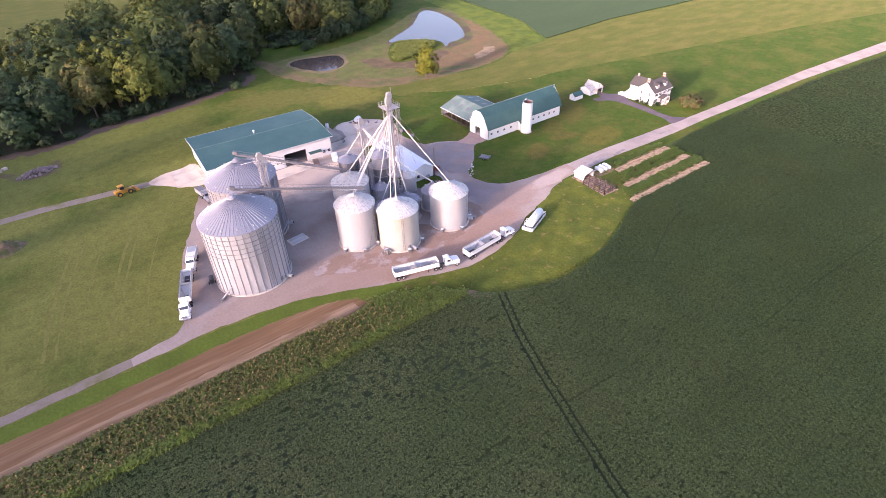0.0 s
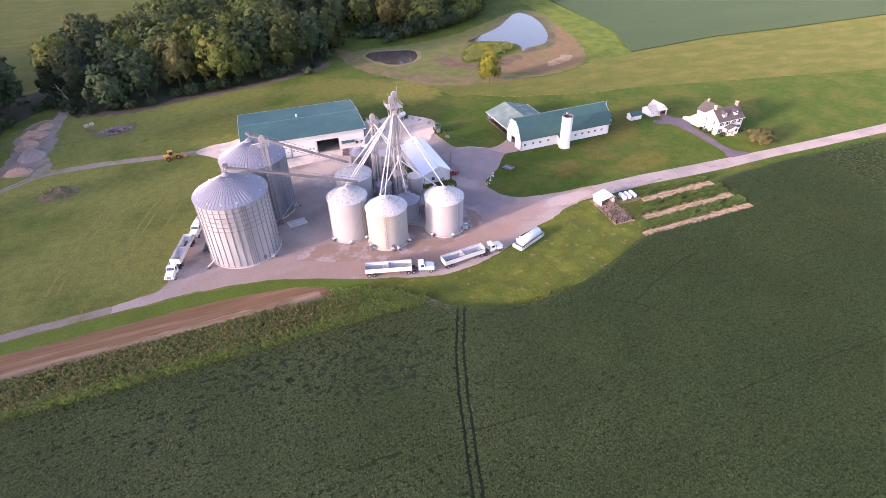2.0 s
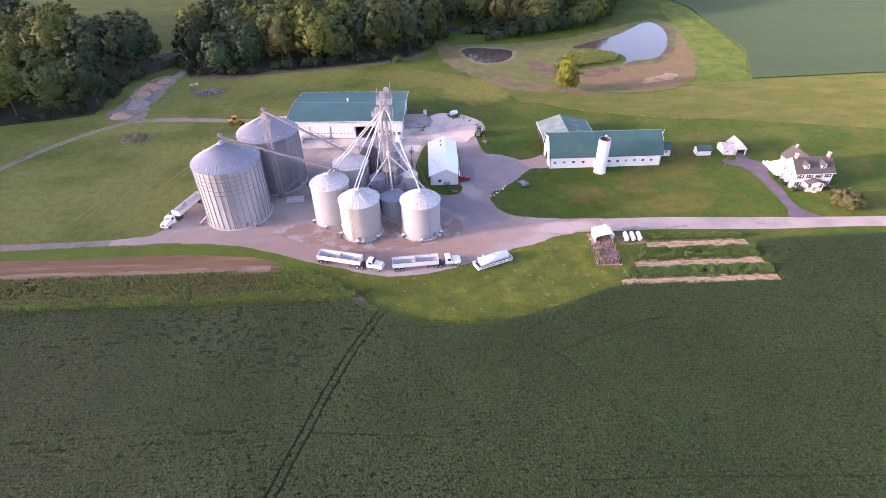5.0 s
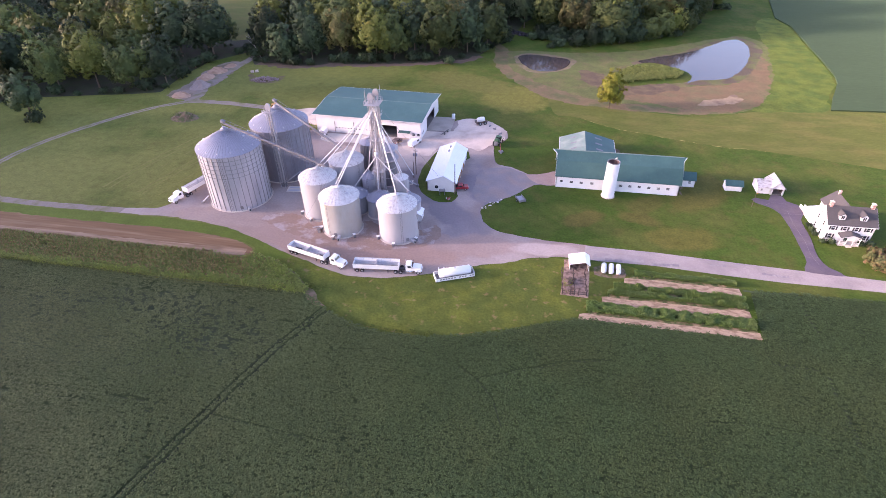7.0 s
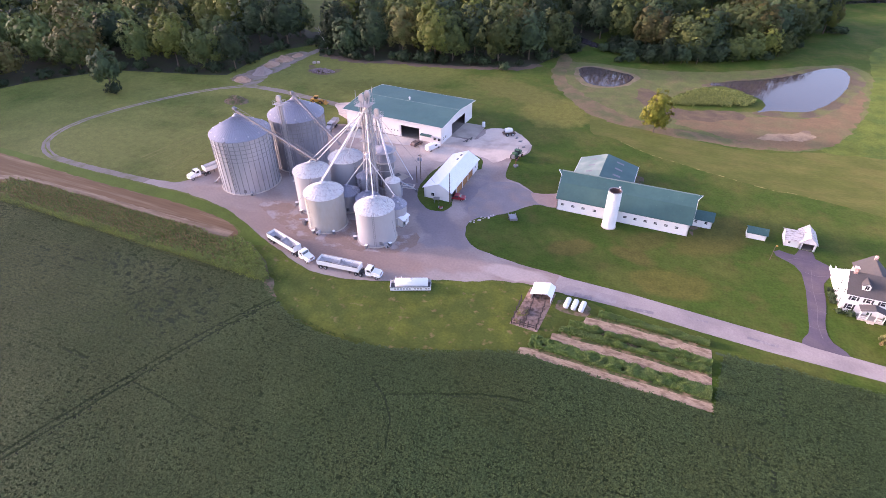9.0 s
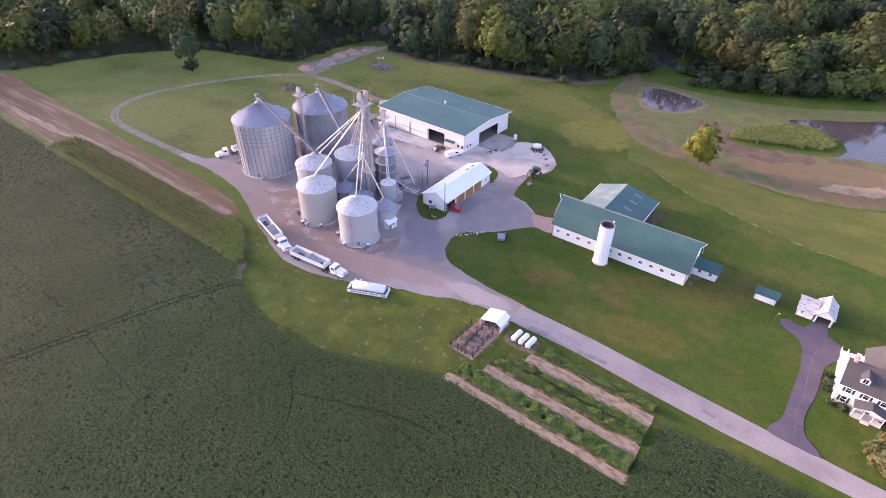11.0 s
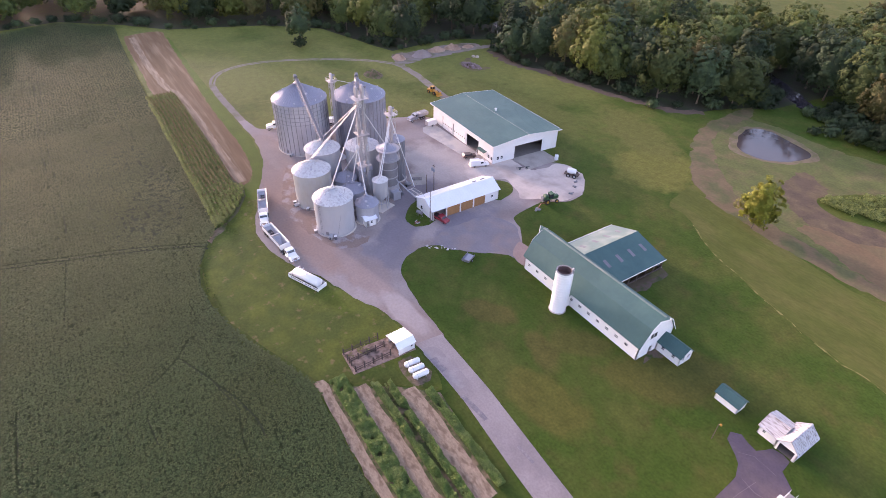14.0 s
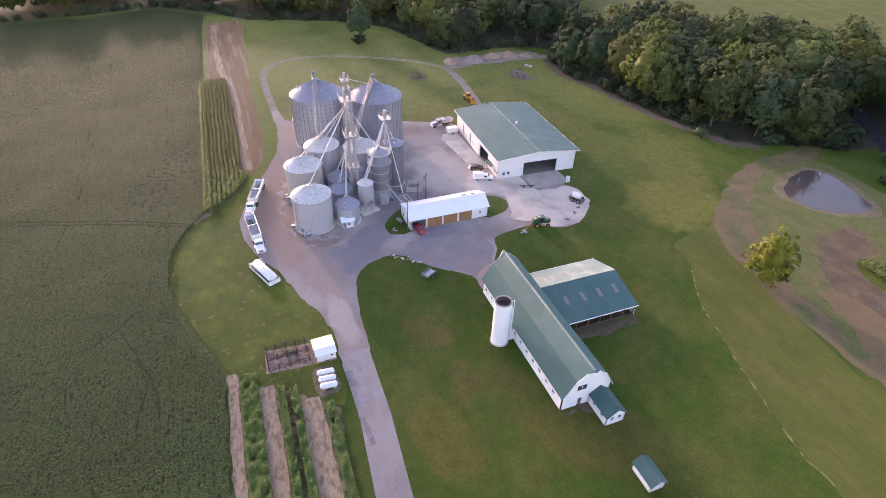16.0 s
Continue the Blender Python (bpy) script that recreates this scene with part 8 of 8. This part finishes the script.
part("hitch", rod((2.0, 0, 0.5), (3.2, 0, 0.45), 0.06, 6), BLACK, cargo)
part("rear_door", box(-2.04, -2.0, -0.85, 0.85, 0.65, 2.35), ALUMINIUM, cargo)
for s in (-1, 1):
    part("mudguard", box(-0.6, 0.6, s * 1.08 - 0.1, s * 1.08 + 0.1, 0.75, 0.85), ALUMINIUM, cargo)
    wheel(cargo, 0, s * 1.05, 0.34, 0.2)

cart = thing("utility_trailer", 107.0, 126.5, 0.02, 118, "small grey flatbed utility trailer with dark rails on the lawn's edge", "trailer")
cart.scale = (1.15, 1.15, 1.1)
part("bed", box(-1.5, 1.5, -0.9, 0.9, 0.55, 0.65), GREYPAINT, cart)
for s in (-1, 1):
    part("side_rail", box(-1.5, 1.5, s * 0.9 - 0.04, s * 0.9 + 0.04, 0.65, 1.05), STEEL_DARK, cart)
    wheel(cart, -0.1, s * 1.05, 0.34, 0.2)
part("tailgate", box(-1.54, -1.48, -0.9, 0.9, 0.65, 1.2), STEEL_DARK, cart)
part("hitch", rod((1.5, 0, 0.55), (2.6, 0, 0.4), 0.05, 6), BLACK, cart)

fuelcart = thing("fuel_cart", 12.6, 118.4, 0.04, 80, "small dark tank cart beside the large bin", "cart")
part("tank", lathe([(0, -1.2), (0.55, -1.1), (0.6, 0), (0.55, 1.1), (0, 1.2)], 16), BLACK, fuelcart).matrix_basis = pose(0, 0, 1.1, 0, 90, 0)
part("frame", box(-1.4, 1.4, -0.5, 0.5, 0.4, 0.52), STEEL_DARK, fuelcart)
for s in (-1, 1):
    wheel(fuelcart, -0.3, s * 0.75, 0.35, 0.2)


def sprayer():
    s = thing("sprayer_tractor", 96.6, 163.9, 0.05, 78, "green field sprayer tractor with yellow wheels", "tractor")
    part("chassis", box(-2.4, 2.4, -0.5, 0.5, 1.0, 1.4, 0.05), GREEN, s)
    part("hood", box(0.6, 2.5, -0.6, 0.6, 1.4, 2.2, 0.12), GREEN, s)
    cab = part("cab", box(-0.6, 0.6, -0.75, 0.75, 1.4, 3.0, 0.1), GLASS, s)
    part("cab_roof", box(-0.75, 0.75, -0.85, 0.85, 3.0, 3.15, 0.05), GREEN, cab)
    part("spray_tank", lathe([(0, -0.9), (0.6, -0.85), (0.8, -0.5), (0.8, 0.5), (0.6, 0.85), (0, 0.9)], 16), GREEN, s).matrix_basis = pose(-1.6, 0, 2.1, 90, 0, 0)
    for sd in (-1, 1):
        wheel(s, 1.7, sd * 1.1, 0.6, 0.35, rim=YELLOW)
        wheel(s, -1.5, sd * 1.15, 0.85, 0.45, rim=YELLOW)
    part("exhaust", rod((1.6, 0.4, 2.2), (1.6, 0.4, 3.2), 0.06, 8), BLACK, s)
    part("boom_mast", box(-2.9, -2.5, -0.6, 0.6, 0.8, 2.2, 0.04), STEEL_DARK, s)
    for sd in (-1, 1):
        part("folded_boom", rod((-2.7, sd * 0.7, 1.6), (1.8, sd * 1.5, 1.9), 0.09, 6), GREEN, s)
    im = thing("boom_implement", 98.0, 158.8, 0.05, 100, "rusty hitched implement with bent arms", "implement")
    part("arm", rod((2.6, 0, 0.9), (0.6, 0.2, 1.6), 0.1, 6), RED, im)
    part("arm", rod((0.6, 0.2, 1.6), (-0.9, 0.1, 0.5), 0.1, 6), RED, im)
    part("blade", box(-1.4, -0.4, -0.8, 0.8, 0.05, 0.5, 0.08), STEEL_DARK, im)


sprayer()


def wheel_loader():
    w = thing("wheel_loader", 4.6, 180.4, 0.05, 12, "yellow wheel loader with a raised cab and bucket", "loader")
    part("rear_body", prism([(-3.2, 0.8), (-0.4, 0.8), (-0.4, 1.9), (-1.2, 2.1), (-3.2, 1.8)], -0.95, 0.95, "y"), YELLOW, w)
    part("front_frame", box(-0.4, 1.9, -0.55, 0.55, 0.7, 1.5, 0.08), YELLOW, w)
    cab = part("cab", box(-1.5, -0.2, -0.7, 0.7, 1.9, 3.0, 0.06), GLASS, w)
    part("cab_roof", box(-1.65, -0.05, -0.85, 0.85, 3.0, 3.2, 0.05), YELLOW, cab)
    for x in (-1.5, -0.2):
        for s in (-0.7, 0.7):
            part("cab_post", box(x - 0.06, x + 0.06, s - 0.06, s + 0.06, 1.9, 3.0), YELLOW, cab)
    for s in (-1, 1):
        part("lift_arm", rod((0.6, s * 0.6, 1.7), (2.9, s * 0.6, 0.7), 0.13, 6), YELLOW, w)
        for x in (-2.1, 1.1):
            wheel(w, x, s * 1.05, 0.75, 0.5, rim=YELLOW)
    part("bucket", prism([(2.7, 0.15), (4.0, 0.1), (4.0, 0.2), (2.9, 0.45), (2.95, 1.25), (2.75, 1.2)], -1.4, 1.4, "y"), YELLOW, w)
    part("exhaust", rod((-2.3, 0.3, 1.9), (-2.3, 0.3, 2.7), 0.07, 8), BLACK, w)


wheel_loader()

tote = thing("storage_tank", 77.0, 184.4, 0.08, 0, "white upright plastic storage tank on the apron's corner", "tank")
part("tank", lathe([(0, 0), (0.62, 0), (0.65, 0.1), (0.65, 1.5), (0.5, 1.75), (0.2, 1.85), (0, 1.85)], 20), TRUCKWHITE, tote, smooth=True)
part("lid", rod((0, 0, 1.85), (0, 0, 1.98), 0.2, 12), BLACK, tote)
gen = thing("spray_cart", 88.2, 180.6, 0.05, 30, "white wheeled tank cart on the gravel's edge", "cart")
part("tank", lathe([(0, -0.9), (0.5, -0.8), (0.6, 0), (0.5, 0.8), (0, 0.9)], 16), TRUCKWHITE, gen).matrix_basis = pose(0, 0, 1.15, 0, 90, 0)
part("frame", box(-1.3, 1.5, -0.6, 0.6, 0.45, 0.6, 0.03), WOOD_GREY, gen)
for s in (-1, 1):
    wheel(gen, -0.4, s * 0.75, 0.4, 0.25)
    wheel(gen, 0.8, s * 0.75, 0.4, 0.25)
imp = thing("field_implement", 76.2, 170.2, 0.06, 70, "rusty folded implement lying beside the apron", "implement")
part("frame", rod((-2.4, 0, 0.5), (2.4, 0, 0.6), 0.12, 6), BLACK, imp)
for i in range(5):
    part("tine", rod((-2 + i, 0, 0.55), (-2 + i, 0.8, 0.05), 0.06, 5), STEEL_DARK, imp)
for s in (-1, 1):
    wheel(imp, s * 1.2, -0.5, 0.35, 0.2)
gen.scale = (1.7, 1.7, 1.6)
for i, (x, y) in enumerate(((94, 176.5), (96.5, 172.5), (92.0, 179.0), (98.2, 157.2), (86.2, 182.8))):
    sc = thing("scrap_part", x, y, 0.05, 37 * i, "small dark machine part lying on gravel", "machine part", "loose machine parts")
    part("frame", box(-0.6, 0.6, -0.3, 0.3, 0.0, 0.35, 0.08), STEEL_DARK, sc)
    part("arm", rod((-0.5, 0, 0.3), (0.9, 0.3, 0.6), 0.06, 5), STEEL_DARK, sc)


def pole(x, y, h, label, transformer=False, lamp=None, r=0.15):
    p = thing("utility_pole" if not lamp else "yard_lamp", x, y, 0, 0, label, "pole" if not lamp else "lamp")
    part("shaft", rod((0, 0, 0), (0, 0, h), r, 9, None, r * 0.7), WOOD_GREY, p)
    if transformer:
        part("crossarm", box(-0.7, 0.7, -0.08, 0.08, h - 0.7, h - 0.55), WOOD_GREY, p)
        for s in (-0.45, 0.45):
            part("transformer", lathe([(0, h - 2.2), (0.28, h - 2.2), (0.28, h - 1.3), (0.1, h - 1.15), (0, h - 1.15)], 12, cx=s, cy=-0.35), GREYPAINT, p)
        for s in (-1, 0, 1):
            part("insulator", rod((s * 0.6, 0, h - 0.55), (s * 0.6, 0, h - 0.3), 0.05, 6), STEEL, p)
    if lamp:
        part("arm", rod((0, 0, h - 0.1), (lamp[0], lamp[1], h + 0.15), 0.05, 6), STEEL, p)
        part("lamp_head", lathe([(0, h - 0.15), (0.25, h - 0.1), (0.2, h + 0.12), (0.05, h + 0.2), (0, h + 0.2)], 12, cx=lamp[0], cy=lamp[1]), YELLOW, p)


pole(72.5, 137.7, 9.0, "wooden utility pole carrying two transformers", True)
pole(72.3, 135.2, 6.0, "short wooden utility pole beside the yard")
pole(86.95, 127.4, 10.3, "tall wooden pole at the white shed's corner")
pole(173.7, 134.0, 4.4, "wooden yard lamp post beside the driveway", lamp=(0.3, 0.1), r=0.08)

heap = thing("machine_on_trestle", 83.2, 126.2, 0.07, 20, "dark tank on a stand at the shed's gable", "tank")
part("tank", rod((-0.9, 0, 1.6), (0.9, 0, 1.6), 0.5, 14), STEEL_DARK, heap)
for x in (-0.7, 0.7):
    for s in (-0.4, 0.4):
        part("leg", rod((x, s, 0), (x, s * 0.5, 1.3), 0.05, 5), STEEL_DARK, heap)
boulder = thing("junk_pile", 85.6, 123.9, 0.07, 40, "small heap of scrap on the grass", "scrap")
for i in range(7):
    part("scrap", box(-0.4, 0.4, -0.12, 0.12, 0, 0.22, 0.04), STEEL if i % 2 else RED, boulder).matrix_basis = pose(0.5 * math.sin(i * 2.1), 0.5 * math.cos(i * 1.3), 0.05 * i, 6 * i, 8, 50 * i)


# gravel piles, rubble and a soil mound
def mound(name, x, y, rx, ry, h, mat, label, category, seed, turn=0.0):
    bm = bmesh.new()
    bmesh.ops.create_grid(bm, x_segments=28, y_segments=28, size=1.0)
    for v in bm.verts:
        d = math.hypot(v.co.x, v.co.y)
        if d > 1:
            v.co.x, v.co.y = v.co.x / d, v.co.y / d
            d = 1.0
        n = noise.noise((v.co.x * 2.2 + seed, v.co.y * 2.2, 1.0)) * 0.35 + noise.noise((v.co.x * 6 + seed, v.co.y * 6, 4.0)) * 0.16
        v.co.z = max(-0.02, h * (1 - d * d) ** 1.4 * (1 + 1.3 * n) - 0.02)
        v.co.x *= rx * (1 + 0.15 * n)
        v.co.y *= ry * (1 + 0.15 * n)
    o = part(name, bm, mat)
    o.matrix_basis = pose(x, y, 0.03, 0, 0, turn)
    return tagged(o, label, category, "stored piles")


mound("stone_mound", -44.6, 190.8, 4.4, 3.2, 2.0, DIRT_PALE, "tan heap of stony soil beside the lane", "gravel pile", 1)
mound("stone_mound", -42.8, 203.0, 4.4, 5.4, 2.7, GRAVEL, "lavender-grey heap of stone beside the lane", "gravel pile", 5)
mound("stone_mound", -46.2, 214.0, 4.0, 5.0, 1.7, DIRT_PALE, "brownish heap of stony soil", "gravel pile", 9)
mound("stone_mound", -45.4, 223.4, 5.0, 4.4, 2.0, DIRT_PALE, "brownish heap of stony soil", "gravel pile", 12)
mound("stone_mound", -43.0, 231.6, 3.0, 3.4, 1.1, DIRT_PALE, "tan heap of stony soil", "gravel pile", 15)
mound("soil_mound", -29.4, 168.8, 5.8, 4.2, 2.2, material("weedy_red_soil", (0.17, 0.115, 0.075), 0.95, var=0.35, scale=1.2, detail_scale=0.4, second=(0.09, 0.10, 0.035), second_scale=1.5), "weedy brown soil mound on the grass", "soil mound", 20)
tagged(quads_mesh("mound_weeds", np.concatenate([veg_row(166.5, 171, -33.5, -25.5, 2.6, 5, 0.5)]), LEAF[3]), "dry weeds over the soil mound", "weeds", kind="stuff")

sheet("rubble_ground", [(-28, 222), (-22, 219), (-14, 219), (-9, 222), (-9, 216), (-12, 212), (-20, 211), (-25, 214)], 0.025, MUD, "brown soil round the rubble", "soil", 1.5)
rub = thing("rubble_heap", -17.0, 215.2, 0.02, 15, "heap of grey and pinkish broken stones below the wood", "rubble heap")
stones = []
for s in range(4):
    bm = bmesh.new()
    bmesh.ops.create_icosphere(bm, subdivisions=1, radius=0.5)
    for v in bm.verts:
        v.co *= 1 + 0.35 * noise.noise(v.co * 2 + Vector((s * 3.1, 0, 0)))
        v.co.z *= 0.7
    stones.append(part("stone", bm, STONE, rub))
for i in range(220):
    a, d = rng.uniform(0, 6.28), math.sqrt(rng.random())
    px, py = 6.2 * d * math.cos(a), 2.8 * d * math.sin(a)
    z = 1.9 * (1 - d) * rng.uniform(0.4, 1.0)
    sc = rng.uniform(0.4, 1.0)
    m = pose(px, py, z + 0.2 * sc, *(rng.uniform(0, 360, 3))) @ Matrix.Diagonal((sc, sc, sc, 1))
    if i < 4:
        stones[i].matrix_basis = m
    else:
        again(stones[i % 4], rub, m)
for x, y in ((-27.5, 224.0), (-25.8, 225.2)):
    drum = thing("stone_block", x, y, 0.02, 30, "pale stone block lying below the wood", "stone", "stone blocks")
    part("block", box(-0.8, 0.8, -0.6, 0.6, 0, 1.0, 0.15), GRAVEL_PALE, drum)

# dead fallen trunk and bare branches at the wood lane
snag = thing("dead_tree", -33.5, 246, 0, 0, "leaning dead tree with bare pale branches", "tree")
bm = bmesh.new()
rod((0, 0, 0), (-3.5, -1.5, 12), 0.22, 7, bm, 0.08)
for a, b in (((-1.8, -0.8, 6), (-4.8, -0.5, 9)), ((-2.4, -1.1, 8.3), (-0.6, -2.2, 11)), ((-2.9, -1.3, 10), (-5.0, -2.6, 11.6))):
    rod(a, b, 0.1, 5, bm, 0.03)
part("trunk", bm, material("bare_pale_wood", (0.40, 0.36, 0.34), 0.9, var=0.2, scale=1), snag)
